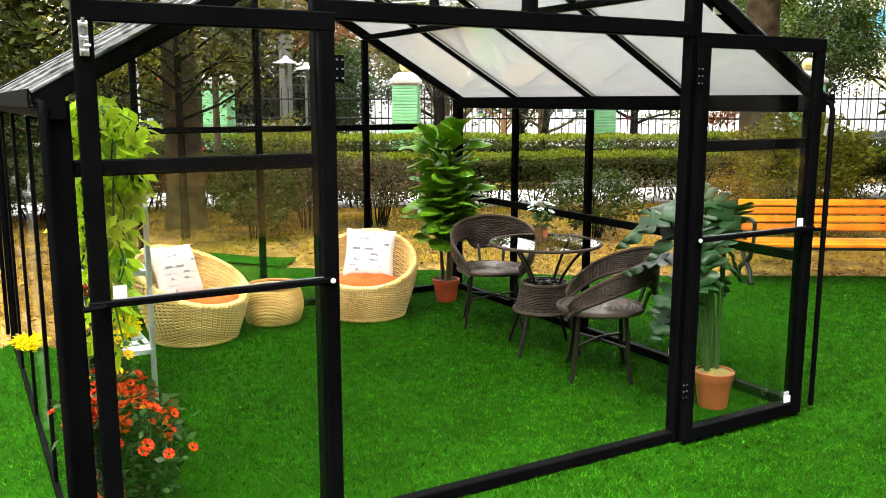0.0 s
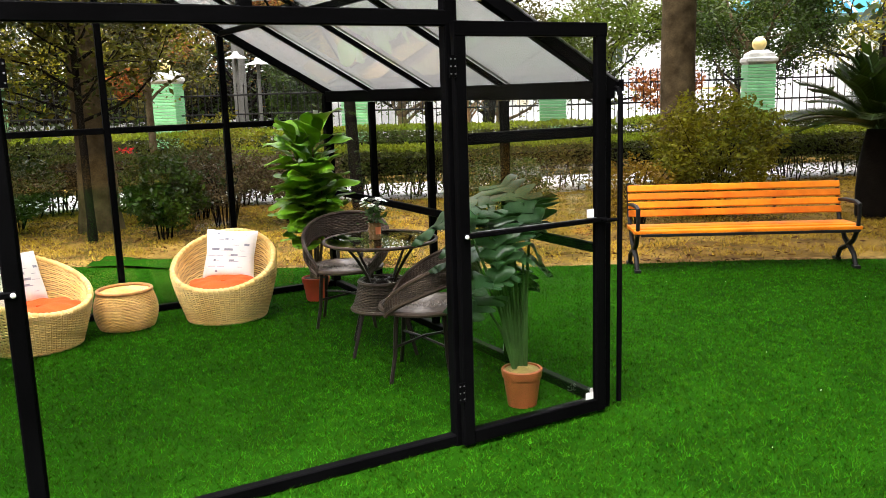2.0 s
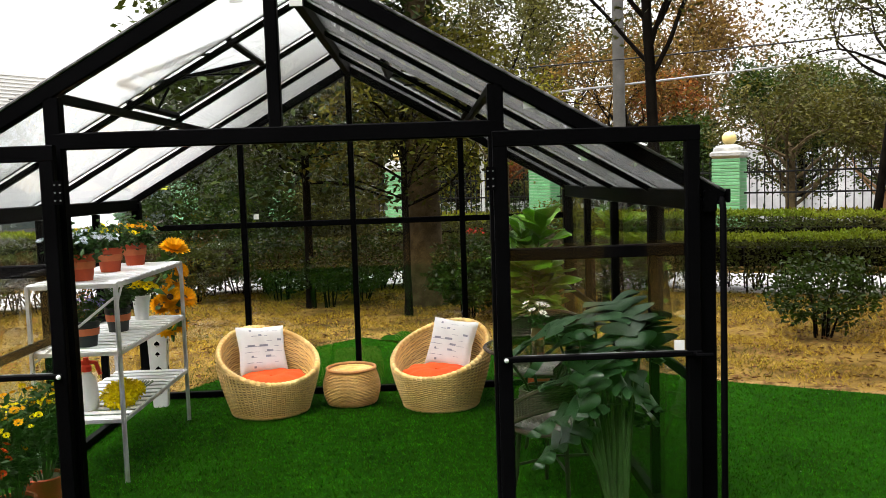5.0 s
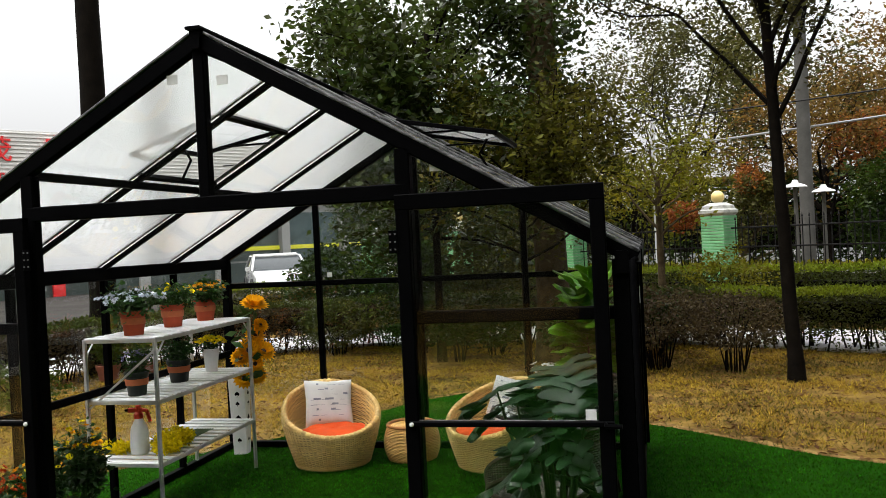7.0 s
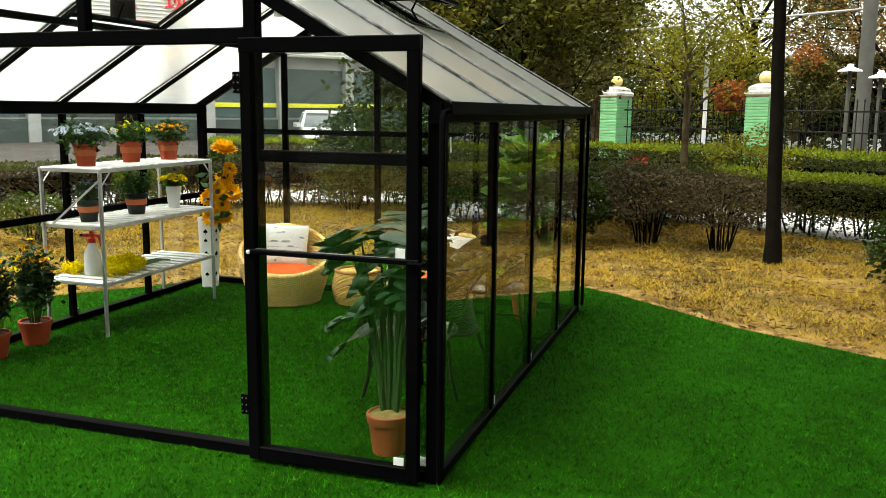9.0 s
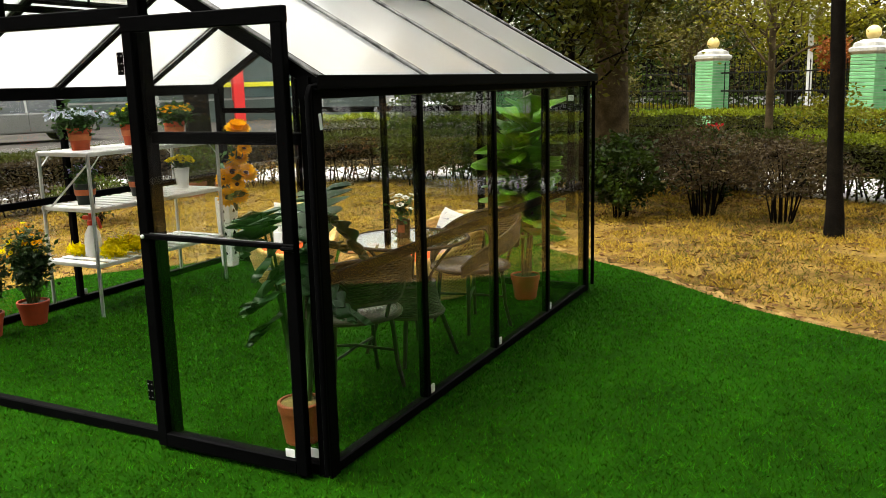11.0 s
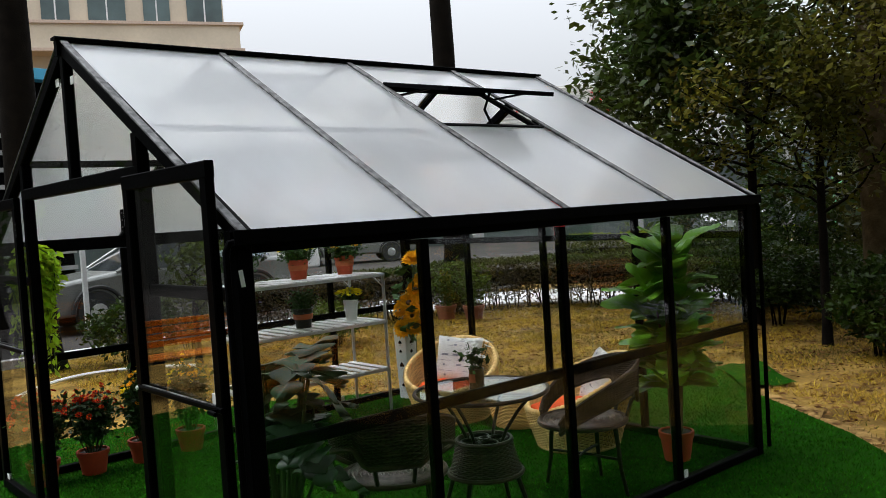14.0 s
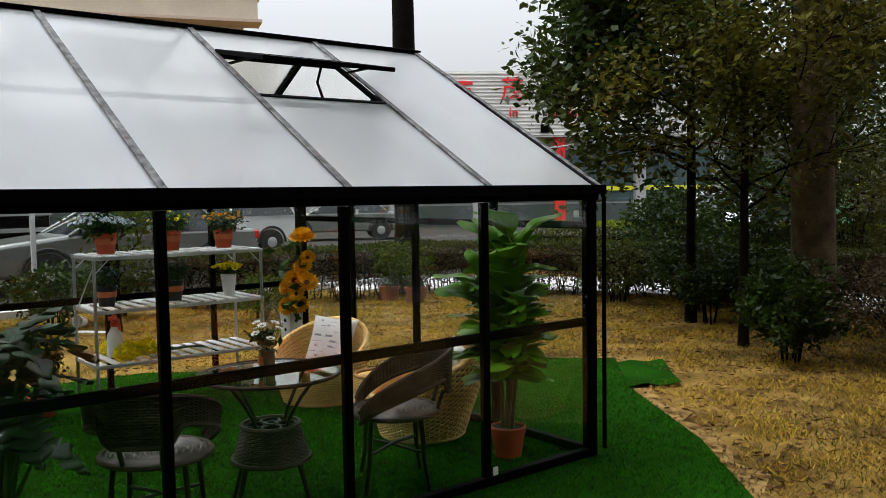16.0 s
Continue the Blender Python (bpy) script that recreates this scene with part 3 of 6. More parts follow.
def door_leaf(s):
    """One leaf of the double door, folded flat against the front; s is 1 for the leaf at the bench's side."""
    hx = -2 * B + s * (B - 0.02)
    ox = hx + s * 0.803
    y = -0.042
    leaf = part("door_leaf", Geo().bar((hx, y, 1.822), (ox, y, 1.822), 0.036, 0.062), BLACK, house, "black framed glass door leaf folded wide open")
    for x in (hx + s * 0.028, ox - s * 0.028):
        part("stile", Geo().bar((x, y, 0.02), (x, y, 1.792), 0.056, 0.036, 0.005, (0, 1, 0)), BLACK, leaf)
    part("bottom_rail", Geo().bar((hx + s * 0.056, y, 0.05), (ox - s * 0.056, y, 0.05), 0.036, 0.06), BLACK, leaf)
    part("handle_rail", Geo().bar((hx + s * 0.02, y - 0.01, 0.958), (ox - s * 0.0, y - 0.01, 0.958), 0.03, 0.022), BLACK, leaf)
    part("handle_trim", Geo().bar((hx + s * 0.06, y - 0.014, 0.972), (ox - s * 0.06, y - 0.014, 0.9705), 0.008, 0.003), GUTTER, leaf, "thin grey aluminium trim")
    part("latch", Geo().tube([(ox - s * 0.03, y - 0.02, 0.958), (ox - s * 0.03, y - 0.055, 0.958), (ox + s * 0.03, y - 0.06, 0.958)], 0.009, 8), BLACK, leaf)
    part("latch_screw", Geo().lathe([(0.009, 0), (0.009, 0.006), (0.004, 0.009)], 10).moved(Matrix.Translation((hx + s * 0.03, y - 0.027, 0.958)) @ pose(0, 0, 0, 90)), WHITE, leaf, "small white cap")
    pane([(hx + s * 0.05, y, 0.075), (ox - s * 0.05, y, 0.075), (ox - s * 0.05, y, 1.796), (hx + s * 0.05, y, 1.796)], "door_glass", leaf)
    for z in (0.27, 1.67) if s > 0 else (1.67,):
        g = Geo().bar((hx - s * 0.012, y - 0.02, z - 0.045), (hx - s * 0.012, y - 0.02, z + 0.045), 0.034, 0.004, 0.001, (0, 1, 0))
        part("hinge", g, BLACK, leaf, "black hinge plate with bright screws")
        for k in (-1, 1):
            for q in (-0.03, 0.0, 0.03):
                part("hinge_screw", Geo().box((hx - s * 0.012 + k * 0.01, y - 0.024, z + q), (0.006, 0.003, 0.006)), GUTTER, leaf, "bright screw head")
    part("door_label", Geo().box((ox - s * 0.09, y - 0.004, 0.1), (0.045, 0.003, 0.035)), PAPER, leaf, "small white paper label")
    part("door_label", Geo().box((ox - s * 0.085, y - 0.004, 0.99), (0.04, 0.003, 0.04)), PAPER, leaf, "small white paper label")
    if s < 0:
        bx = ox - s * 0.028
        bolt = part("barrel_bolt", Geo().box((bx, y - 0.02, 1.742), (0.026, 0.003, 0.1), ch=0.001), ALU, leaf, "bright metal barrel bolt")
        part("bolt_rod", Geo().tube([(bx, y - 0.027, 1.695), (bx, y - 0.027, 1.8)], 0.005, 8), GUTTER, bolt)
        for z in (1.705, 1.742, 1.78):
            part("bolt_guide", Geo().box((bx, y - 0.026, z), (0.022, 0.014, 0.012), ch=0.003), ALU, bolt)
        part("bolt_knob", Geo().tube([(bx, y - 0.03, 1.722), (bx + 0.016, y - 0.036, 1.722)], 0.004, 8), ALU, bolt)
    return leaf


door_leaf(1)
door_leaf(-1)
for y in (B, 2 * B, 3 * B):
    part("glass_label", Geo().box((-0.013, y + 0.055, 0.075), (0.004, 0.035, 0.045)), PAPER, house, "small white paper label")
    part("glass_label", Geo().box((-W + 0.013, y + 0.055, 0.075), (0.004, 0.035, 0.045)), PAPER, house, "small white paper label")
part("glass_label", Geo().box((-0.09, 0.014, 0.09), (0.05, 0.004, 0.04)), PAPER, house, "small white paper label")
part("glass_label", Geo().box((-B + 0.14, 0.016, 1.965), (0.06, 0.003, 0.05)), PAPER, house, "small white paper label")
for dx in (-0.13, 0.1):
    part("glass_label", Geo().box((-2 * B + dx, 0.016, 2.4 - 0.02 * (dx > 0)), (0.05, 0.003, 0.04)), PAPER, house, "small white paper label")
for x in (-0.13, -3 * B + 0.1):
    part("glass_label", Geo().box((x, W - 0.03, 1.43), (0.04, 0.003, 0.04)), PAPER, house, "small white paper label")


part("sticker", Geo().box((0, 0, 0), (0.002, 0.016, 0.06), ch=0.0005).moved(pose(0.0345, -0.004, 1.43, 8, 0, 0)), PAPER, house, "small white paper sticker")

# ---- trees, shrubs and hedges ----
def limb(g, p, d, length, r, depth, tips, spread, up=0.25, within=None):
    """A crooked limb that forks; its tips carry the leaves."""
    pts, rs = [Vector(p)], [r]
    d = Vector(d).normalized()
    steps = 4
    for i in range(steps):
        d = (d + Vector([random.uniform(-0.25, 0.25) for _ in range(3)]) + Vector((0, 0, up * 0.15))).normalized()
        pts.append(pts[-1] + d * length / steps)
        rs.append(r * (1 - 0.45 * (i + 1) / steps))
        if within and not within(pts[-1]):
            depth = 0
            break
    g.tube(pts, rs, 6 if r > 0.03 else 4)
    if depth == 0:
        tips.extend(pts[1:])
        return
    tips.extend(pts[2:])
    for k in range(random.choice((2, 3))):
        a = random.uniform(0, 2 * math.pi)
        side = d.orthogonal().normalized()
        side.rotate(Matrix.Rotation(a, 3, d))
        limb(g, pts[-1 - (k == 2)], d + side * spread * random.uniform(0.6, 1.1), length * random.uniform(0.6, 0.8), rs[-1] * 0.8, depth - 1, tips, spread, up, within)


def tree(label, x, y, r, height, crown_z, crown_r, leaf=LEAF, size=0.11, count=4000, bark=BARK, limbs=6, lean=(0, 0), seed=1, flare=1.5, squash=0.8, depth=2, wash=0.0, spread=0.8, name="tree", clump=None, low=0.55, sag=0.0):
    random.seed(seed)
    ob = thing(name, label, "tree", x, y)
    k = 10
    tp = [Vector((lean[0] * (i / k) + 0.05 * r * math.sin(i * 2.1), lean[1] * (i / k), height * i / k - 0.03)) for i in range(k + 1)]
    rr = [r * (1 - 0.35 * i / k) * (1 + (flare - 1) * max(0, 1 - i * 1.5) ** 2) for i in range(k + 1)]
    tp.insert(1, Vector((0, 0, min(0.25, height / 20))))
    rr.insert(1, r * (1 + (flare - 1) * 0.35))
    g = Geo().tube(tp, rr, 14)
    part("trunk", g, bark, ob)
    if wash:
        part("limewash", Geo().tube([(0, 0, 0.0), (0, 0, wash)], [r * 1.12, r * 1.04], 14), LIME, ob, "white limewash band on the bark")
    tips = []
    mid = Vector((lean[0], lean[1], crown_z))
    def within(p):
        q = p - mid
        return (q.x / crown_r) ** 2 + (q.y / crown_r) ** 2 + (q.z / (crown_r * squash)) ** 2 < 1.0 or q.z < 0 and q.xy.length < crown_r * 0.5
    for i in range(limbs):
        lg = Geo()
        f = low + (1 - low) * (i + 1) / limbs
        base = tp[0].lerp(tp[-1], min(1, f))
        a = i * 2.4 + random.uniform(-0.4, 0.4)
        limb(lg, base, (math.cos(a) * spread, math.sin(a) * spread, 0.75 - sag * (1 - i / limbs)), crown_r * random.uniform(0.55, 0.8), r * 0.38, depth, tips, 0.8, within=within)
        part("limb", lg, bark, ob)
    tips = np.array([tuple(t) for t in tips])
    c = np.array([lean[0], lean[1], crown_z])
    rel = (tips - c) / np.array([crown_r, crown_r, crown_r * squash])
    tips = tips[np.linalg.norm(rel, axis=1) < 1.12]
    per = max(1, count // max(1, len(tips)))
    sp = (clump or crown_r * 0.17)
    pts = np.repeat(tips, per, 0) + RNG.normal(0, sp, (len(tips) * per, 3))
    part("crown", quads("crown", leaves_on(pts, size), leaf), leaf, ob)
    return ob


def shrub(label, x, y, r, h, leaf=LEAF, size=0.06, count=3000, stems=9, seed=1, base=0.1, name="shrub", bark=BARKD):
    """A rounded bush: stems that fan out, leaves in an uneven shell with gaps."""
    random.seed(seed)
    ob = thing(name, label, "shrub", x, y)
    for i in range(stems):
        a = i * 2.4
        e = Vector((math.cos(a) * r * random.uniform(0.3, 0.9), math.sin(a) * r * random.uniform(0.3, 0.9), h * random.uniform(0.55, 0.95)))
        m = Vector((e.x * 0.35, e.y * 0.35, e.z * 0.5))
        part("stem", Geo().tube([(0.14 * r * math.cos(a), 0.14 * r * math.sin(a), -0.02), m, e], [0.011, 0.008, 0.003], 5), bark, ob)
    d = RNG.normal(0, 1, (count, 3))
    d /= np.linalg.norm(d, axis=1)[:, None]
    lump = np.array([0.72 + 0.4 * noise.noise((a * 2.2 + seed, b * 2.2, c * 2.2)) for a, b, c in d])
    rad = lump * RNG.uniform(0.35, 1.0, count) ** 0.35
    mid = base * h + (h - base * h) * 0.5
    pts = np.stack([d[:, 0] * rad * r * 1.25, d[:, 1] * rad * r * 1.25, mid + d[:, 2] * rad * (h - base * h) * 0.62], 1)
    pts = pts[pts[:, 2] > base * h * 0.7]
    part("leaves", quads("leaves", leaves_on(pts, size), leaf), leaf, ob)
    return ob


def hedge(label, line, width, z0, z1, per_m, leaf, top, stems=True, size=0.05, seed=3):
    """A clipped hedge along a line: a leggy base, a dense face and a lighter top."""
    random.seed(seed)
    ob = thing("hedge", label, "hedge")
    face, crest, g, core = [], [], Geo(), Geo()
    for (x0, y0), (x1, y1) in zip(line, line[1:]):
        a, b = Vector((x0, y0)), Vector((x1, y1))
        d = b - a
        ln = d.length
        s = Vector((d.y, -d.x)).normalized()
        n = int(per_m * ln)
        u = RNG.uniform(0, 1, n)
        wob = np.array([0.07 * noise.noise((t * ln * 1.3 + x0, y0, 1.0)) for t in u])
        o = RNG.uniform(-1, 1, n)
        o = np.sign(o) * np.abs(o) ** 0.4 * width / 2
        z = z0 + (z1 - z0) * RNG.uniform(0, 1, n) ** 0.8 + wob
        if stems:
            z = np.where(RNG.uniform(0, 1, n) < 0.13, RNG.uniform(0.03, z0 + 0.05, n), z)
        face.append(np.stack([a.x + d.x * u + s.x * (o + wob), a.y + d.y * u + s.y * (o + wob), z], 1))
        n2 = int(n * 0.45)
        u = RNG.uniform(0, 1, n2)
        o = RNG.uniform(-0.5, 0.5, n2) * width
        wob = np.array([0.05 * noise.noise((t * ln * 1.7 + x0, y0, 5.0)) for t in u])
        crest.append(np.stack([a.x + d.x * u + s.x * o, a.y + d.y * u + s.y * o, z1 + wob + RNG.uniform(-0.03, 0.05, n2)], 1))
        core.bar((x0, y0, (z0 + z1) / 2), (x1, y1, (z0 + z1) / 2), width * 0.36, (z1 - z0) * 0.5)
        if stems:
            for i in range(int(ln * 17)):
                t, q = random.random(), random.uniform(-0.35, 0.35) * width
                p = Vector((a.x + d.x * t + s.x * q, a.y + d.y * t + s.y * q, -0.02))
                e = p + Vector((random.uniform(-0.15, 0.15), random.uniform(-0.15, 0.15), z0 + 0.25))
                m = p.lerp(e, 0.5) + Vector((random.uniform(-0.05, 0.05), random.uniform(-0.05, 0.05), 0))
                g.tube([p, m, e], [0.014, 0.01, 0.006], 4)
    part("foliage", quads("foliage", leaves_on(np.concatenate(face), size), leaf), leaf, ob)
    # leaves along the top take a lighter material than the faces
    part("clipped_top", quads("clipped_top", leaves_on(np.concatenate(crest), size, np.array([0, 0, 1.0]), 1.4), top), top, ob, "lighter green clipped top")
    # dark filler bar inside the leaves, standing in for the hedge's shaded depth
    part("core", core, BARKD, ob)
    if stems:
        tagged(part("stem_thicket", g, BARKD, ob), kind="stuff")
    return ob


H1 = [(14, 4.0), (9.5, 6.1), (3.2, 8.3), (1.0, 9.5), (-1.0, 10.2), (-4.6, 10.0), (-7.2, 8.5), (-8.2, 5.5), (-8.3, 4.2)]
H2 = [(17, 4.6), (10.0, 8.4), (3.9, 11.3), (1.5, 12.6), (-1.0, 13.3), (-5.0, 13.2), (-9.0, 12.0)]
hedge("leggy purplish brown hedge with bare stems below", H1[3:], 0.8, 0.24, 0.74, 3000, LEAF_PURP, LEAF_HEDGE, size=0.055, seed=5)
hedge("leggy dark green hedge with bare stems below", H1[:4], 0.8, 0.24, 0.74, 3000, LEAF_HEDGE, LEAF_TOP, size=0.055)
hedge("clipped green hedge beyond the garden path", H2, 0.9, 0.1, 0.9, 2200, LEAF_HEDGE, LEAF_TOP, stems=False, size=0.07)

tree("tall tree with stout grey trunk flared at its base", -1.17, 8.15, 0.225, 9.5, 9.0, 4.0, LEAF, 0.26, 4500, BARK, seed=4, flare=1.28)
tree("tall straight grey-brown tree trunk behind the bench", 5.4, 5.0, 0.23, 9.5, 9.4, 4.4, LEAF_MID, 0.3, 6500, BARK, seed=5)
tree("tall dark straight tree trunk beyond the lawn", -7.6, 7.7, 0.2, 10.5, 10.4, 3.2, LEAF, 0.18, 5000, BARKD, seed=6)
tree("thin dark tree with sparse leaves on the lawn", 1.55, 6.4, 0.078, 4.2, 4.0, 2.3, LEAF_OLIVE, 0.07, 17000, BARKD, seed=8, clump=0.16, lean=(-0.15, 0.1), limbs=10, depth=3, flare=1.3, low=0.62, spread=0.5, squash=0.7)
tree("glossy dark green broadleaf tree with low crown", -2.75, 8.3, 0.06, 4.6, 3.35, 1.9, LEAF_GLOSS, 0.13, 22000, BARKD, seed=9, clump=0.2, limbs=28, squash=1.15, sag=0.5, flare=1.3, spread=1.15, low=0.35)
shrub("dark bushy shrub in front of the hedge", -3.3, 9.2, 0.7, 1.0, LEAF, 0.075, 3600, seed=21)
shrub("dark low shrub in front of the hedge", -2.5, 8.3, 0.42, 0.7, LEAF, 0.07, 2000, seed=24, base=0.3)
shrub("dark bushy shrub beside thin tree stems", -2.1, 8.9, 0.65, 0.95, LEAF, 0.075, 3200, seed=22)
shrub("tall dark bush beyond the garden path", -4.3, 12.2, 0.9, 2.1, LEAF, 0.1, 5000, seed=41)
shrub("tall dark bush beyond the garden path", -5.7, 12.0, 0.9, 1.8, LEAF, 0.1, 4500, seed=42)
shrub("tall dark bush beyond the garden path", -2.8, 12.4, 0.9, 2.2, LEAF_OLIVE, 0.1, 5000, seed=43)
shrub("dark bushy shrub at the hedge's bend", -4.6, 9.2, 0.7, 0.9, LEAF_HEDGE, 0.07, 3200, seed=23)
tree("loose yellowish tree beyond the hedge", 0.3, 12.0, 0.07, 2.6, 2.9, 1.3, LEAF_YEL, 0.09, 2600, BARK, seed=10, limbs=9)
shrub("rounded dark green shrub on the dry lawn", 2.75, 5.0, 0.55, 0.85, LEAF, 0.065, 2600, seed=2)
shrub("tall yellowish green shrub behind the bench", 5.05, 4.05, 0.85, 1.5, LEAF_YEL, 0.065, 9500, seed=3)
shrub("low golden shrub behind the bench", 3.9, 4.1, 0.55, 0.78, LEAF_GOLD, 0.05, 3200, seed=4)
shrub("small bush of bright red flowers on the lawn", -0.35, 10.9, 0.2, 0.85, RED_BLOOM, 0.06, 160, stems=5, seed=38, base=0.75)
shrub("rounded dark shrub near a tree trunk", -0.68, 6.85, 0.5, 0.95, LEAF, 0.07, 4200, seed=5)
shrub("dark green shrub beside the stout tree", 0.1, 8.3, 0.6, 0.9, LEAF, 0.07, 3000, seed=15)
tree("thin-stemmed leafy tree with dense drooping crown", -1.4, 7.25, 0.05, 2.9, 2.6, 1.35, LEAF_FINE, 0.085, 9500, BARKD, seed=18, limbs=20, squash=0.8, sag=0.35, flare=1.2, low=0.45, spread=1.15, clump=0.13)
shrub("brownish twiggy shrub in front of the hedge", 0.15, 7.3, 0.78, 1.0, LEAF_PURP, 0.05, 4600, stems=16, seed=6, base=0.26)
shrub("green shrub in front of the hedge", -0.2, 9.0, 0.6, 1.0, LEAF_HEDGE, 0.06, 2600, seed=7)
shrub("purplish leafy shrub in front of the hedge", 1.0, 7.15, 0.75, 0.92, LEAF_PURP, 0.05, 4200, stems=16, seed=12, base=0.26)
shrub("yellow-green bush in front of the fence", 1.3, 11.4, 0.8, 1.35, LEAF_YEL, 0.07, 2600, seed=8)
tree("small yellow-green tree with thin dark trunk on the lawn", -6.95, 2.95, 0.045, 1.1, 1.35, 0.6, LEAF_MID, 0.09, 900, BARKD, limbs=7, seed=19, flare=1.3, low=0.5, spread=1.0)
shrub("dark low shrub beside the small lawn tree", -7.9, 2.5, 0.6, 0.8, LEAF, 0.08, 2200, seed=9)
shrub("dark leafy shrub at the lawn's edge", -8.2, 3.4, 0.5, 1.0, LEAF_HEDGE, 0.08, 1800, seed=29)
shrub("green shrub on the lawn beyond the shelf", -6.5, 4.6, 0.5, 0.6, LEAF_MID, 0.06, 1500, seed=10)

# ---- fence with green pillars ----
GREEN = material("pale_green_tiles", (0.15, 0.4, 0.19), 0.55, vary=0.18, scale=5, fine=30, obj=0.12)
STONE = material("weathered_cap_stone", (0.4, 0.4, 0.37), 0.85, vary=0.3, scale=6, fine=40, bump=0.4)
CREAM = material("cream_globe", (0.75, 0.58, 0.22), 0.4, vary=0.12, scale=4)
IRON = material("dark_iron", (0.008, 0.008, 0.008), 0.5, vary=0.3, spec=0.15)
FD = Vector((3.48, -2.45))
FANG = math.degrees(math.atan2(FD.y, FD.x))
F0 = Vector((1.66, 16.8))


def pillar(globe=True):
    ob = thing("fence_pillar", "pale green tiled fence pillar with stone cap and cream globe", "pillar", group="fence pillars")
    rows = 27
    for i in range(rows):
        z = 0.06 + i * 1.85 / rows
        part("tile_course", Geo().box((0, 0, z + 0.034), (0.56, 0.56, 1.85 / rows - 0.01), ch=0.006), GREEN, ob)
    part("core", Geo().box((0, 0, 0.97), (0.535, 0.535, 1.94)), STONE, ob)
    part("cap", Geo().lathe([(0.4, 0), (0.44, 0.04), (0.44, 0.1), (0.37, 0.13), (0.35, 0.2), (0.18, 0.27)], 4).moved(pose(0, 0, 1.93, 0, 0, 45)), STONE, ob, "weathered stepped stone cap")
    if globe:
        part("globe", Geo().lathe([(0.05, 0)] + [(0.145 * math.sin(a), 0.145 * (1 - math.cos(a))) for a in np.linspace(0.35, math.pi - 0.01, 12)], 20, (0, 0, 2.18)), CREAM, ob, "round cream globe")
    return ob


first = pillar()
first.matrix_basis = pose(F0.x, F0.y, 0, 0, 0, FANG)
for i in (-3, -2, -1, 1, 3, 4):
    copy_thing(first, pose(F0.x + FD.x * i, F0.y + FD.y * i, 0, 0, 0, FANG))
bald = pillar(False)
bald.matrix_basis = pose(F0.x + FD.x * 2, F0.y + FD.y * 2, 0, 0, 0, FANG)
tagged(bald, "pale green tiled fence pillar with creeper over its bare cap", "pillar", group="fence pillars")
panel = thing("iron_fence", "black iron railing with spear tops between pillars", "fence", group="iron fence panels")
LN = FD.length
for i in range(24):
    x = 0.4 + (LN - 0.8) * i / 23
    g = Geo().bar((x, 0, 0.12), (x, 0, 1.78), 0.02, 0.02)
    g.lathe([(0.003, 0), (0.022, 0.03), (0.002, 0.1)], 6, (x, 0, 1.78))
    part("railing_bar", g, IRON, panel)
for z in (0.2, 1.2, 1.62):
    part("fence_rail", Geo().bar((0.3, 0, z), (LN - 0.3, 0, z), 0.03, 0.035), IRON, panel)
part("plinth", Geo().box((LN / 2, 0, 0.06), (LN - 0.62, 0.3, 0.12)), STONE, panel)
panel.matrix_basis = pose(F0.x, F0.y, 0, 0, 0, FANG)
for i in (-3, -2, -1, 1, 2, 3):
    copy_thing(panel, pose(F0.x + FD.x * i, F0.y + FD.y * i, 0, 0, 0, FANG))

hedge("loose yellow-green planting along the iron fence", [tuple(F0 + FD * i + Vector((0.35, 0.5))) for i in (-3, 0, 2, 4)], 0.7, 0.05, 0.75, 420, LEAF_MID, LEAF_YEL, stems=False, size=0.1)

tree("thin dark forked tree beyond the hedge", 6.4, 11.1, 0.08, 3.5, 4.1, 2.0, LEAF_OLIVE, 0.085, 6500, BARKD, limbs=9, seed=17, flare=1.3, low=0.86, depth=3, lean=(0.5, 0.1), spread=1.5)
tree("vase-shaped small tree with tan bark and thin bare branches", 11.0, 19.3, 0.11, 1.1, 2.6, 1.6, LEAF_BROWN, 0.06, 500, TAN, limbs=8, seed=47, flare=1.3, low=0.5, depth=3, spread=0.55)

hedge("tall dark green hedge across the street", [(-10, 30.5), (-3, 27.5), (3.5, 24.4), (7.5, 22.3)], 1.2, 0.2, 3.0, 900, LEAF, LEAF_OLIVE, stems=False, size=0.2)

# the belt of trees along the street
spots = [(-4.6, 15.0, 2.0, LEAF), (-2.6, 21, 1.8, LEAF_OLIVE), (-0.2, 20.8, 1.8, LEAF_YEL), (2.5, 20.2, 1.1, LEAF_OLIVE), (4.9, 22, 2.5, LEAF_BROWN),
         (7.2, 16.2, 1.6, LEAF_OLIVE), (8.9, 19.5, 1.9, LEAF), (9.6, 15.4, 1.5, LEAF_OLIVE), (14.6, 17.5, 1.9, LEAF_MID), (15.6, 12.8, 2.0, LEAF), (19.2, 11.4, 2.2, LEAF_YEL),
         (17.5, 7.0, 1.8, LEAF_MID), (1.5, 29, 4.0, LEAF_OLIVE), (9, 29, 3.4, LEAF_BROWN), (11.6, 19.2, 1.4, LEAF_MID), (13, 27, 2.0, LEAF_OLIVE), (29, 25, 3.0, LEAF_MID), (-5.5, 31, 3.0, LEAF),
         (5.5, 34, 4.2, LEAF_OLIVE), (15, 31, 2.4, LEAF_MID), (30, 6, 3.4, LEAF), (25.5, 11, 2.6, LEAF_YEL)]
NAMES = {id(LEAF_BROWN): "brown autumn street tree with thin crown", id(LEAF_OLIVE): "olive-brown street tree with thin crown", id(LEAF): "dark green street tree with dense crown", id(LEAF_MID): "green street tree with loose crown", id(LEAF_YEL): "yellowing street tree with loose crown", id(LEAF_RUST): "rust-red autumn tree behind the fence"}
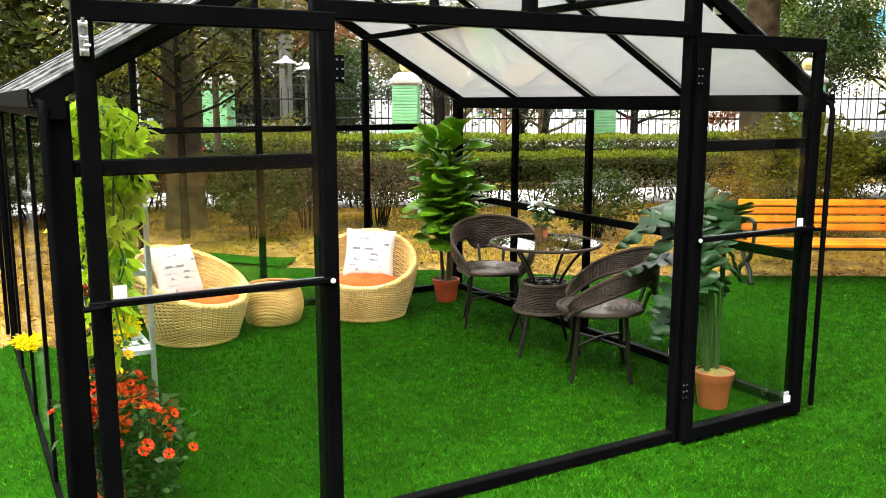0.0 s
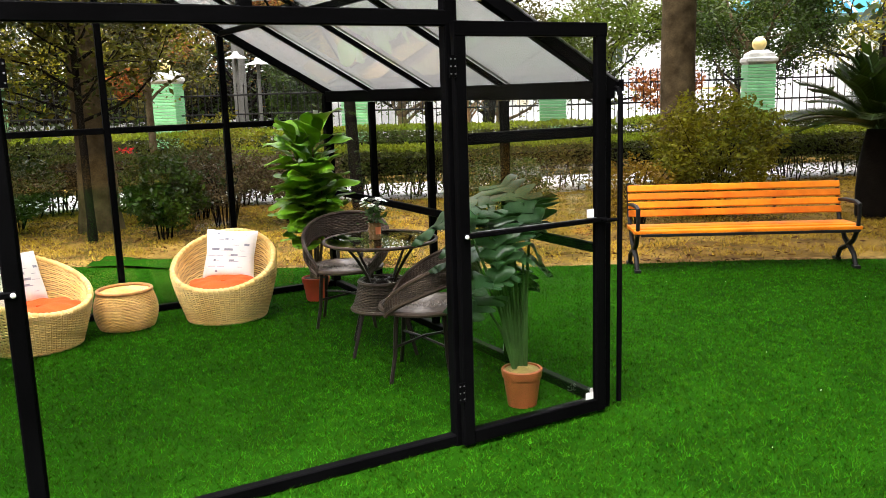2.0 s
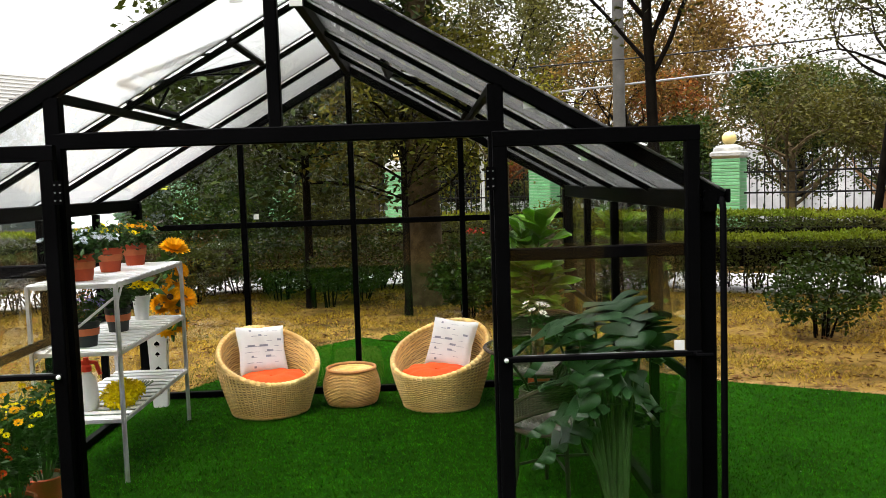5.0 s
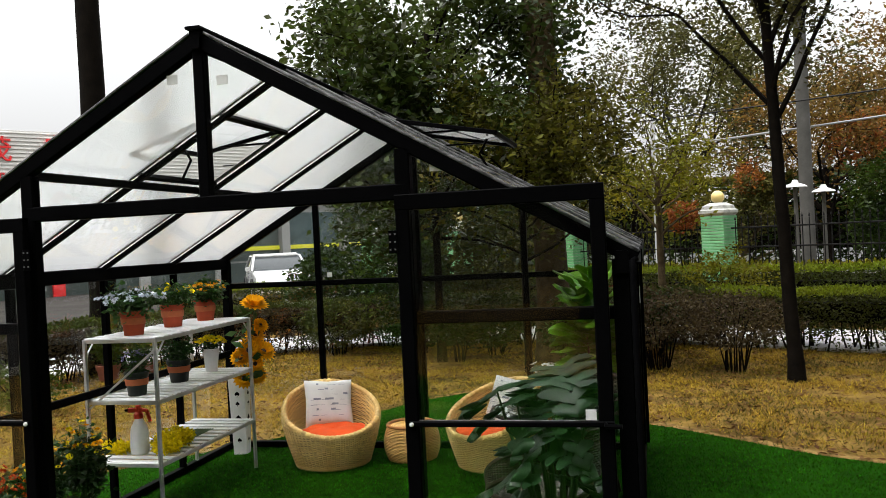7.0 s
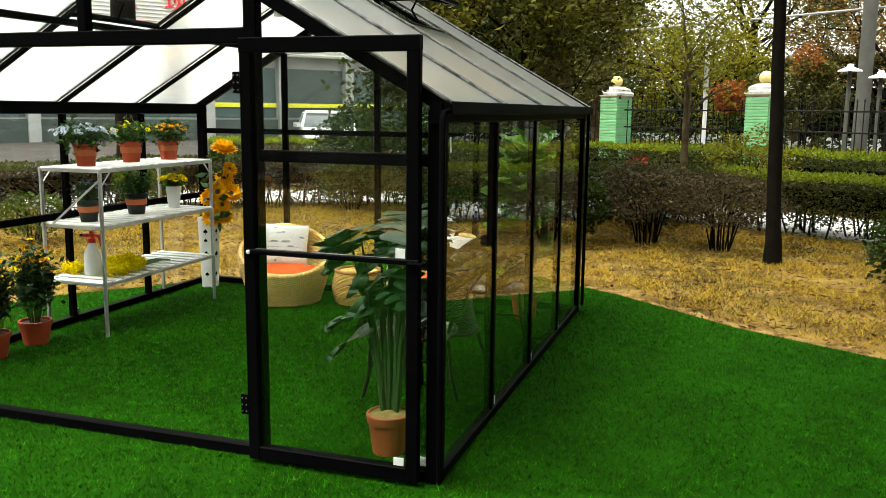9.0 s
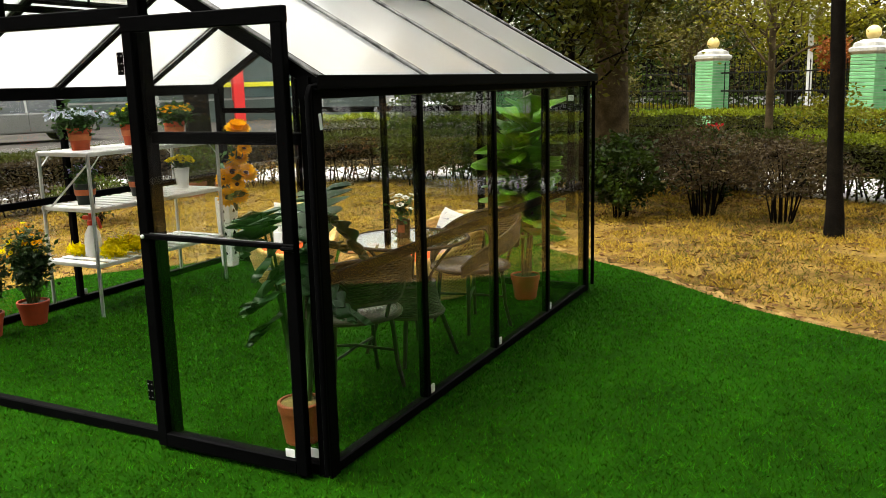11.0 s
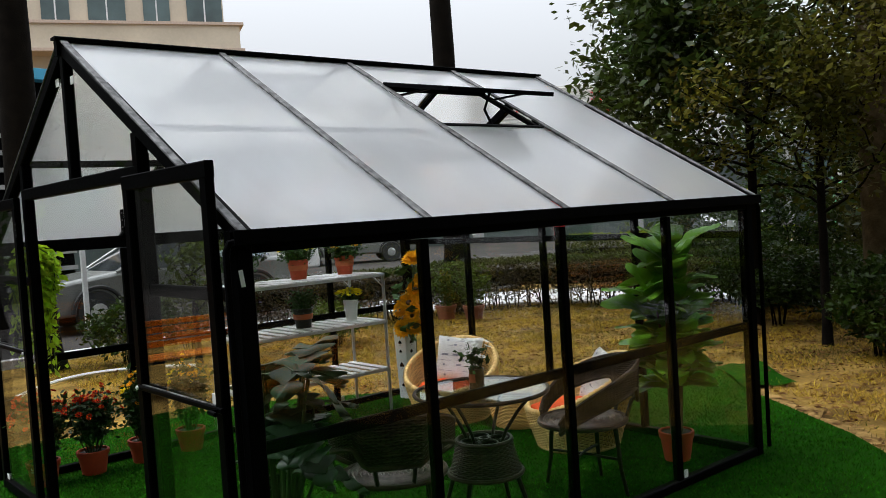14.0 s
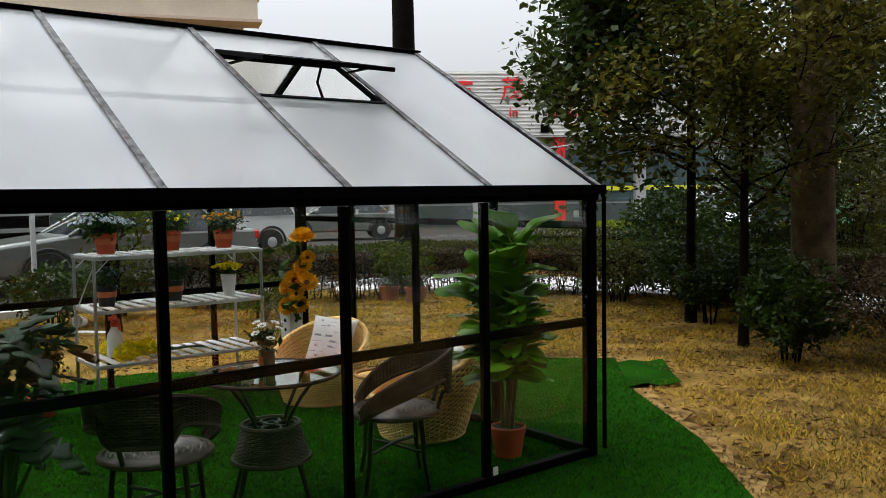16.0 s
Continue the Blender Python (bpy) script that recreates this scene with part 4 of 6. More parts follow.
for i, (x, y, r, m) in enumerate(spots):
    h = r * 1.05 + 0.5
    far = math.hypot(x, y + 3)
    tree(NAMES[id(m)], x, y, 0.1 + 0.02 * r, h, h + 0.2 * r, r, m, 0.0052 * far, int((17000 if far < 24 else 11500) * (r / 2.3) ** 0.9 * (0.7 if m in (LEAF_BROWN, LEAF_OLIVE) else 0.55 if m is LEAF_YEL else 1.35)), BARK if i % 2 else BARKD,
         limbs=12, clump=0.1 * r, seed=20 + i, flare=1.2, squash=1.1, wash=0.9 if i % 3 == 0 else 0.0, low=0.3, spread=1.0, depth=3 if m is LEAF_OLIVE or m is LEAF_BROWN else 2)

shrub("rust-red creeper hanging on the iron fence", 0.95, 17.35, 0.4, 2.35, LEAF_RUST, 0.1, 900, seed=31, base=0.65)
shrub("rust-brown creeper hanging on the iron fence", 10.7, 10.7, 0.8, 2.0, LEAF_RUST, 0.1, 1600, seed=32, base=0.5)
shrub("dry brown creeper over a pillar's cap", F0.x + FD.x * 2 + 0.1, F0.y + FD.y * 2 - 0.1, 0.42, 2.5, LEAF_RUST, 0.07, 500, seed=35, base=0.7)
shrub("tall dark green bush behind the fence", 5.7, 19.2, 1.0, 3.4, LEAF, 0.13, 5000, seed=36, base=0.2)
shrub("rust-orange crown above a dark bush", 5.6, 20.6, 1.1, 4.6, LEAF_RUST, 0.12, 1500, seed=37, base=0.62)
shrub("rust-red bush behind the fence", 2.65, 19.6, 0.4, 3.3, LEAF_RUST, 0.11, 420, seed=33, base=0.72)

# unseen trees added behind the camera's way, so the glass mirrors less sky
for i, (x, y, r) in enumerate(((-13, -9, 3.6), (-7.5, -12.5, 4.0), (-1, -13.5, 4.0), (5.5, -13, 4.0), (11.5, -9.5, 3.8), (14, -3, 3.4), (11.2, 1.2, 3.0), (14.4, 4.8, 3.2), (-14.5, -2.5, 3.0))):
    tree("unseen broad dark tree added to darken glass reflections", x, y, 0.2, 5.2, 5.0, r, LEAF, 0.32, 3600, BARKD, limbs=12, seed=60 + i, squash=1.3, low=0.15, spread=1.1)

# plain dark walls out of view, added to hold back sky and its reflections
BACKW = material("dark_sky_blocker", (0.06, 0.058, 0.05), 0.9, vary=0.3, scale=0.3, fine=4)
tagged(part("blocker_south", Geo().box((2, -18.2, 5.5), (46, 0.4, 11)), BACKW, smooth=False), "unseen dark wall added to block sky light", "wall", kind="structure")
tagged(part("blocker_east", Geo().box((18.6, -6.1, 9), (0.4, 24.2, 18)), BACKW, smooth=False), "unseen dark wall added to block sky light", "wall", kind="structure")
tagged(part("blocker_west", Geo().box((-20.8, -9, 3.0), (0.4, 18, 6)), BACKW, smooth=False), "unseen low dark wall added to block sky light", "wall", kind="structure")
# high crowns added out of view to shade the turf beside the greenhouse
for i, (x, y) in enumerate(((6.8, 0.6), (4.5, -2.5))):
    tree("unseen tall tree whose dark crown shades the turf", x, y, 0.24, 9.0, 8.2, 4.6, LEAF, 0.36, 13000, BARKD, limbs=12, seed=90 + i, squash=0.75, low=0.6, spread=1.2)
tree("unseen tall tree whose dark crown shades the turf", 1.0, -6.0, 0.24, 9.0, 9.0, 3.6, LEAF, 0.36, 5000, BARKD, limbs=12, seed=97, squash=0.75, low=0.65, spread=1.2)

# ---- things in and round the greenhouse ----
CANE = material("pale_cane", (0.84, 0.51, 0.15), 0.5, vary=0.18, scale=5, fine=70, bump=0.12, island=0.16, hue=(0.89, 0.65, 0.27), spec=0.25)
CANE_B = material("honey_cane", (0.74, 0.41, 0.11), 0.5, vary=0.2, scale=7, fine=70, bump=0.12, island=0.18, hue=(0.82, 0.54, 0.19), spec=0.25)
# darker cane behind the weave: shade of the gaps put into colour
CANE_SHADE = material("cane_gap_shade", (0.2, 0.1, 0.028), 0.6, vary=0.2, scale=5, fine=70, bump=0.1)
RATTAN = material("dark_brown_rattan", (0.042, 0.028, 0.021), 0.42, vary=0.3, scale=9, fine=90, bump=0.12, island=0.35, hue=(0.085, 0.06, 0.045), spec=0.12)
LEGS = material("dark_bronze_metal", (0.016, 0.012, 0.01), 0.45, metal=0.1, vary=0.3, spec=0.25)
ORANGE = material("orange_cloth", (0.78, 0.085, 0.003), 0.85, vary=0.12, scale=6, fine=160, bump=0.2)
LINEN = material("off_white_linen", (0.68, 0.67, 0.65), 0.9, vary=0.07, scale=6, fine=200, bump=0.2)
INK = material("faded_grey_print", (0.24, 0.25, 0.29), 0.9, vary=0.3)
TERRA = material("terracotta", (0.42, 0.058, 0.015), 0.75, vary=0.18, scale=9, fine=60, bump=0.15)
TERRA_D = material("dull_brown_terracotta", (0.2, 0.06, 0.03), 0.8, vary=0.25, scale=9, fine=60, bump=0.15)
TERRA_B = material("brown_orange_plastic", (0.3, 0.075, 0.02), 0.6, vary=0.15, scale=9, fine=60, bump=0.1)
TERRA_L = material("pale_terracotta_band", (0.5, 0.13, 0.045), 0.8, vary=0.2, scale=9)
DARKPOT = material("dark_green_pot", (0.008, 0.015, 0.014), 0.5, vary=0.3)
EARTH = material("potting_soil", (0.05, 0.035, 0.02), 0.95, vary=0.4, scale=20, fine=90, bump=0.6)
SHELFM = material("galvanised_shelf", (0.5, 0.51, 0.52), 0.42, metal=0.55, vary=0.15, scale=5, fine=50)
SLATM = material("pale_shelf_slat", (0.74, 0.74, 0.75), 0.45, metal=0.1, vary=0.08)
WOOD = material("varnished_orange_wood", (0.66, 0.155, 0.004), 0.45, vary=0.22, scale=4, fine=40, bump=0.12, obj=0.12, hue=(0.8, 0.24, 0.008), coat=0.05, spec=0.2)
FIG = leafy("artificial_fig_leaf", (0.08, 0.25, 0.007), (0.19, 0.42, 0.015), 0.35, 0.35, 0.16, 0.3)
MONST = leafy("split_leaf", (0.014, 0.046, 0.013), (0.03, 0.078, 0.028), 0.38, 0.3, 0.14, 0.4)
STEM = material("green_stem", (0.035, 0.08, 0.018), 0.5, vary=0.3)
STEMB = material("brown_stem", (0.12, 0.085, 0.045), 0.75, vary=0.3, scale=20)
HERB = leafy("potted_foliage", (0.025, 0.075, 0.012), (0.055, 0.125, 0.02), 0.5, 0.4, 0.3)
VINE = leafy("bright_vine_leaf", (0.42, 0.66, 0.02), (0.58, 0.76, 0.03), 0.5, 0.3, 0.55)
YELLOW = leafy("golden_petal", (0.9, 0.38, 0.003), (0.93, 0.5, 0.006), 0.6, 0.15, 0.25, 0.1)
LEMON = leafy("lemon_petal", (0.88, 0.68, 0.003), (0.92, 0.8, 0.006), 0.6, 0.2, 0.3, 0.1)
RED = leafy("red_petal", (0.5, 0.022, 0.006), (0.65, 0.06, 0.008), 0.6, 0.4, 0.25, 0.1)
PALEB = leafy("pale_blue_petal", (0.5, 0.56, 0.72), (0.7, 0.74, 0.8), 0.6, 0.3, 0.3)
ORGP = leafy("orange_petal", (0.8, 0.22, 0.01), (0.85, 0.4, 0.02), 0.6, 0.3, 0.3)
LILAC = leafy("lilac_petal", (0.2, 0.18, 0.42), (0.3, 0.28, 0.5), 0.6, 0.3, 0.3)
BROWN = material("sunflower_centre", (0.06, 0.03, 0.01), 0.95, vary=0.3, fine=120, bump=0.5)
REDPL = material("red_plastic", (0.65, 0.04, 0.015), 0.4, vary=0.08)
JAR = material("amber_glass_jar", (0.16, 0.09, 0.04), 0.25, vary=0.3, scale=25, coat=0.4)


# seat brown lightened to carry part of its glancing sheen
SEAT_SHEEN = material("sheened_brown_rattan", (0.075, 0.056, 0.045), 0.36, vary=0.3, scale=9, fine=90, bump=0.12, island=0.3, hue=(0.12, 0.095, 0.08), spec=0.6)


def woven(geo, surf, rows, seg, amp, r, waves, closed=True):
    """Strands woven in and out along a surface: surf(u, v, off) gives a point, u round and v up."""
    for i in range(rows):
        v = (i + 0.5) / rows
        k = seg if closed else seg + 1
        pts = [surf(j / seg, v, amp * math.sin(2 * math.pi * waves * j / seg + math.pi * i)) for j in range(k)]
        geo.tube(pts, r, 4, closed=closed, caps=not closed)


def tub_chair(x, y, turn, label):
    """A cane tub chair; it faces -y before it is turned."""
    ob = thing("wicker_chair", label, "chair", x, y, 0, turn, group="wicker tub chairs")

    def rim(u):
        c = 0.5 - 0.5 * math.cos(2 * math.pi * (u + 0.25))     # 0 at the front, 1 at the back
        return 0.25 + 0.315 * c ** 1.1

    def shell(u, v, off=0.0, inner=0.0):
        a = 2 * math.pi * u
        h = rim(u)
        z = v * h
        q = z / 0.57
        r = 0.275 + 0.105 * math.sin(math.pi * min(1, q * 0.95) * 0.62) ** 1.0 - 0.07 * max(0, q - 0.55) ** 1.3
        r += off - inner
        lean = 0.07 * max(0, q - 0.3) * max(0, math.sin(a))
        return Vector((r * math.cos(a), r * math.sin(a) * 0.97 + lean, z + 0.006))

    g = Geo()
    woven(g, shell, 30, 210, 0.0095, 0.0058, 30)
    tagged(part("woven_shell", g, CANE, ob), kind="stuff")
    for i in range(60):
        u = i / 60
        part("upright_cane", Geo().tube([shell(u, v / 6, 0.005) for v in range(7)], 0.0055, 4), CANE, ob)
    part("gap_shade_backing", Geo().grid(lambda u, v: shell(u, 0.04 + 0.94 * v, 0.0, 0.013), 48, 10), CANE_SHADE, ob)
    g = Geo()
    woven(g, lambda u, v, o: shell(u, 0.35 + 0.63 * v, o * 0.6, 0.026), 22, 96, 0.006, 0.0068, 20)
    tagged(part("inner_lining", g, CANE, ob), kind="stuff")
    k = 180
    part("wrapped_rim", Geo().tube([shell(j / k, 1.0, 0.0, 0.012) for j in range(k)], [0.0225 if j % 3 else 0.0175 for j in range(k)], 10, closed=True), CANE, ob)
    part("base_ring", Geo().tube([shell(j / 48, 0.02) for j in range(48)], 0.014, 6, closed=True), CANE, ob)
    part("seat_deck", Geo().lathe([(0.31, 0.0), (0.31, 0.02), (0.0, 0.03)], 32, (0, 0, 0.15)), CANE, ob)
    m = ob.matrix_basis
    # the round seat cushion, tufted
    def cush(u, v):
        a, q = 2 * math.pi * u, v
        rr = 0.25 * math.sin(math.pi * min(q, 0.999) / 1.0) ** 0.6
        z = 0.05 * -math.cos(math.pi * q)
        pleat = 1 + 0.045 * math.sin(9 * a) * math.sin(math.pi * q)
        dim = -0.026 * math.exp(-((rr / 0.05) ** 2)) + 0.012 * math.sin(9 * a) * math.sin(math.pi * q) ** 2 if q > 0.5 else 0
        return Vector((rr * pleat * math.cos(a), rr * pleat * math.sin(a) - 0.05, z + dim + 0.245))
    c = thing("seat_cushion", "round tufted orange seat cushion in a wicker chair", "cushion", group="orange cushions")
    c.matrix_basis = m
    part("cover", Geo().grid(cush, 36, 14), ORANGE, c)
    part("button", Geo().lathe([(0.018, 0), (0.014, 0.01), (0.004, 0.013)], 12, (0, -0.05, 0.27)), ORANGE, c)
    p = thing("throw_pillow", "square off-white pillow with faded grey print", "pillow", group="printed pillows")
    p.matrix_basis = m @ pose(0.01, 0.17, 0.425, 66, 4, 0)
    hw = 0.19
    def pil(u, v, s):
        a, b = 2 * u - 1, 2 * v - 1
        th = 0.055 * (max(0, (1 - a ** 4) * (1 - b ** 4))) ** 0.55
        k2 = 1 - 0.07 * (1 - abs(a)) * abs(b) ** 3 - 0.0
        k3 = 1 - 0.07 * (1 - abs(b)) * abs(a) ** 3
        w = 0.004 * math.sin(9 * a + 4 * b)
        return Vector((a * hw * k3, b * hw * k2, s * th + w * (1 - abs(a)) * (1 - abs(b))))
    g = Geo().grid(lambda u, v: pil(u, v, 1), 20, 20).grid(lambda u, v: pil(1 - u, v, -1), 20, 20)
    part("pillow_cover", g, LINEN, p)
    random.seed(11)
    for i in range(40):
        u, v = random.uniform(0.08, 0.8), round(random.uniform(0.08, 0.9) * 9) / 9.2
        lw, lh = random.uniform(0.015, 0.07), random.choice((0.0025, 0.003, 0.005, 0.016))
        sp = Geo().grid(lambda a, b: pil(min(0.97, u + a * lw / 0.38), min(0.97, v + b * lh / 0.38), 1) + Vector((0, 0, 0.002)), 4, 2)
        part("print_mark", sp, INK, p, smooth=False)
    return ob


tub_chair(-2.35, 2.955, 30, "pale woven cane tub chair with orange cushion")
tub_chair(-1.08, 2.965, -30, "pale woven cane tub chair standing near the corner plant")

drum = thing("wicker_side_table", "round pale cane drum table with a woven lid", "side table", -1.757, 3.1)
def drum_s(u, v, off=0.0):
    r = 0.165 + 0.045 * math.sin(math.pi * (0.1 + 0.8 * v)) + off
    return Vector((r * math.cos(2 * math.pi * u), r * math.sin(2 * math.pi * u), 0.005 + 0.25 * v))
g = Geo()
woven(g, drum_s, 24, 168, 0.0045, 0.0062, 28)
tagged(part("woven_body", g, CANE_B, drum), kind="stuff")
# dark core paints the shade seen between the drum's strands
part("gap_shade_core", Geo().lathe([(0.16, 0.0), (0.195, 0.1), (0.195, 0.16), (0.165, 0.255)], 28), CANE_SHADE, drum)
lid = part("lid", Geo().lathe([(0.15, 0.235), (0.166, 0.24), (0.166, 0.252), (0.0, 0.254)], 32), CANE, drum, "round pale woven lid")
g = Geo()
for i in range(11):
    r = 0.012 + i * 0.0145
    g.tube([((r + 0.002 * math.sin(9 * a)) * math.cos(a), (r + 0.002 * math.sin(9 * a)) * math.sin(a), 0.256) for a in np.linspace(0, 2 * math.pi, 40)[:-1]], 0.0065, 4, closed=True)
part("lid_weave", g, CANE, lid)
part("rim", Geo().tube([(0.183 * math.cos(a), 0.183 * math.sin(a), 0.268) for a in np.linspace(0, 2 * math.pi, 60)[:-1]], 0.012, 8, closed=True), material("brown_cane", (0.45, 0.2, 0.055), 0.5, vary=0.25, scale=20), drum, "brown wrapped cane rim")


def rattan_chair(x, y, turn, label):
    """A rattan armchair whose back sweeps down into the arms; faces -y before it is turned."""
    ob = thing("rattan_armchair", label, "chair", x, y, 0, turn, group="rattan armchairs")
    g = Geo()
    for i in range(12):
        r = 0.018 + i * 0.0185
        n = 48
        g.tube([(r * math.cos(2 * math.pi * j / n), r * math.sin(2 * math.pi * j / n) * 0.97, 0.405 + 0.004 * math.sin(math.pi * i + 12 * 2 * math.pi * j / n) - 0.018 * (1 - r / 0.24)) for j in range(n)], 0.0105, 4, closed=True)
    tagged(part("woven_seat", g, SEAT_SHEEN, ob, "woven seat with a paler sheen in its colour"), kind="stuff")
    part("seat_rim", Geo().tube([(0.245 * math.cos(2 * math.pi * j / 40), 0.24 * math.sin(2 * math.pi * j / 40), 0.4) for j in range(40)], 0.015, 8, closed=True), RATTAN, ob)

    def band(u, v, off=0.0):
        ph = (u - 0.5) * radians(276)
        c = math.cos(ph * 180 / 276 * 1.0)
        c = max(0.0, math.cos(ph / radians(138) * math.pi / 2))
        top, bot = 0.43 + 0.305 * c ** 0.85, 0.375 + 0.235 * c ** 0.9
        bot -= 0.1 * min(1, max(0, (0.62 - abs(ph)) / 0.18))
        z = bot + (top - bot) * v
        r = 0.255 + 0.05 * c + 0.055 * max(0, (z - 0.42)) + off
        return Vector((r * math.sin(ph), r * math.cos(ph), z))
    g = Geo()
    woven(g, band, 18, 132, 0.005, 0.0055, 33, closed=False)
    g.grid(lambda u, v: band(u, v, -0.001), 40, 3)
    tagged(part("woven_back", g, RATTAN, ob), kind="stuff")
    for v in (0.0, 1.0):
        part("back_rim", Geo().tube([band(j / 40, v) for j in range(41)], 0.013, 6), RATTAN, ob)
    for a in (-0.35, 0.35):
        part("back_support", Geo().tube([(0.24 * math.sin(a), 0.24 * math.cos(a), 0.4), (0.27 * math.sin(a), 0.275 * math.cos(a), 0.5), band(0.5 + a / radians(276), 0.1)], 0.011, 6), LEGS, ob)
    feet = []
    for a in (40, 140, 220, 320):
        c, s = math.cos(radians(a)), math.sin(radians(a))
        pts = [(0.2 * c, 0.2 * s, 0.395), (0.215 * c, 0.215 * s, 0.28), (0.225 * c, 0.225 * s, 0.15), (0.26 * c, 0.26 * s, 0.0)]
        part("leg", Geo().tube(pts, [0.013, 0.013, 0.012, 0.011], 8), LEGS, ob)
        feet.append(Vector((0.222 * c, 0.222 * s, 0.2)))
    for a, b in ((0, 2), (1, 3)):
        part("stretcher", Geo().tube([feet[a], feet[a].lerp(feet[b], 0.5) + Vector((0, 0, 0.012 * (a + 0.5))), feet[b]], 0.008, 6), LEGS, ob)
    return ob


rattan_chair(-0.42, 2.26, -30, "dark brown rattan armchair behind the glass table")
rattan_chair(-0.507, 0.99, 235, "dark brown rattan armchair beside the split-leaf plant")

tbl = thing("round_table", "round glass-topped table with a dark rattan basket base", "table", -0.485, 1.56)
TG = glass("table_glass", (0.72, 0.78, 0.75))
top = part("glass_top", Geo().lathe([(0.0, 0.687), (0.335, 0.687), (0.335, 0.693), (0.0, 0.693)], 48, cap=False), TG, tbl, "clear greyish glass tabletop")
top.visible_shadow = False
part("table_rim", Geo().tube([(0.345 * math.cos(2 * math.pi * j / 56), 0.345 * math.sin(2 * math.pi * j / 56), 0.687) for j in range(56)], 0.0105, 8, closed=True), RATTAN, tbl)
part("basket_core", Geo().lathe([(0.175, 0.268), (0.132, 0.428)], 28, cap=False), LEGS, tbl)
g = Geo()
woven(g, lambda u, v, o: Vector(((0.188 - 0.048 * v ** 0.7 + o) * math.cos(2 * math.pi * u), (0.188 - 0.048 * v ** 0.7 + o) * math.sin(2 * math.pi * u), 0.268 + 0.162 * v)), 17, 110, 0.005, 0.005, 22)
tagged(part("woven_basket", g, RATTAN, tbl), kind="stuff")
for r, z in ((0.191, 0.266), (0.142, 0.432)):
    part("basket_rim", Geo().tube([(r * math.cos(2 * math.pi * j / 40), r * math.sin(2 * math.pi * j / 40), z) for j in range(40)], 0.012, 6, closed=True), RATTAN, tbl)
part("basket_floor", Geo().lathe([(0.0, 0.28), (0.185, 0.28), (0.185, 0.286), (0.0, 0.286)], 28, cap=False), RATTAN, tbl)
for a in (20, 110, 200, 290):
    c, s = math.cos(radians(a)), math.sin(radians(a))
    part("strut", Geo().tube([(0.1 * c, 0.1 * s, 0.425), (0.13 * c, 0.13 * s, 0.49), (0.2 * c, 0.2 * s, 0.59), (0.28 * c, 0.28 * s, 0.68)], 0.009, 8), LEGS, tbl)
    part("leg", Geo().tube([(0.17 * c, 0.17 * s, 0.28), (0.27 * c, 0.27 * s, 0.0)], [0.014, 0.011], 8), LEGS, tbl)
for k in range(4):
    ka = radians(65 + 90 * k)
    part("basket_ring", Geo().tube([(0.075 * math.cos(ka) + 0.048 * math.cos(2 * math.pi * j / 20), 0.075 * math.sin(ka) + 0.048 * math.sin(2 * math.pi * j / 20), 0.43) for j in range(20)], 0.007, 6, closed=True), LEGS, tbl)
part("inner_ring", Geo().tube([(0.028 * math.cos(2 * math.pi * j / 20), 0.028 * math.sin(2 * math.pi * j / 20), 0.434) for j in range(20)], 0.009, 6, closed=True), LEGS, tbl)


def petals(n, r, mat_size, c, tilt=0.3, layers=1, aim=(0, 0, 1)):
    """One flower head as loose petals in a ring; returns corner points."""
    aim = Vector(aim).normalized()
    s = aim.orthogonal().normalized()
    t = aim.cross(s)
    out = []
    for k in range(layers):
        for i in range(n):
            a = 2 * math.pi * (i + 0.5 * k) / n
            d = s * math.cos(a) + t * math.sin(a)
            e = s * -math.sin(a) + t * math.cos(a)
            b = Vector(c) + d * r * 0.22
            tip = Vector(c) + d * r * (1 - 0.2 * k) + aim * r * (tilt + 0.25 * k)
            m = b.lerp(tip, 0.55) + aim * r * 0.06
            w = mat_size * r
            out += [b, m + e * w, tip, m - e * w]
    return [tuple(p) for p in out]


def pot_geo(r, h, rim=True):
    p = [(r * 0.74, 0.0), (r * 0.94, h * 0.77)]
    p += [(r * 1.0, h * 0.78), (r * 1.04, h * 0.98), (r * 1.0, h)] if rim else [(r, h)]
    p += [(r * 0.9, h), (r * 0.88, h * 0.88), (0.0, h * 0.89)]
    return Geo().lathe(p, 24)


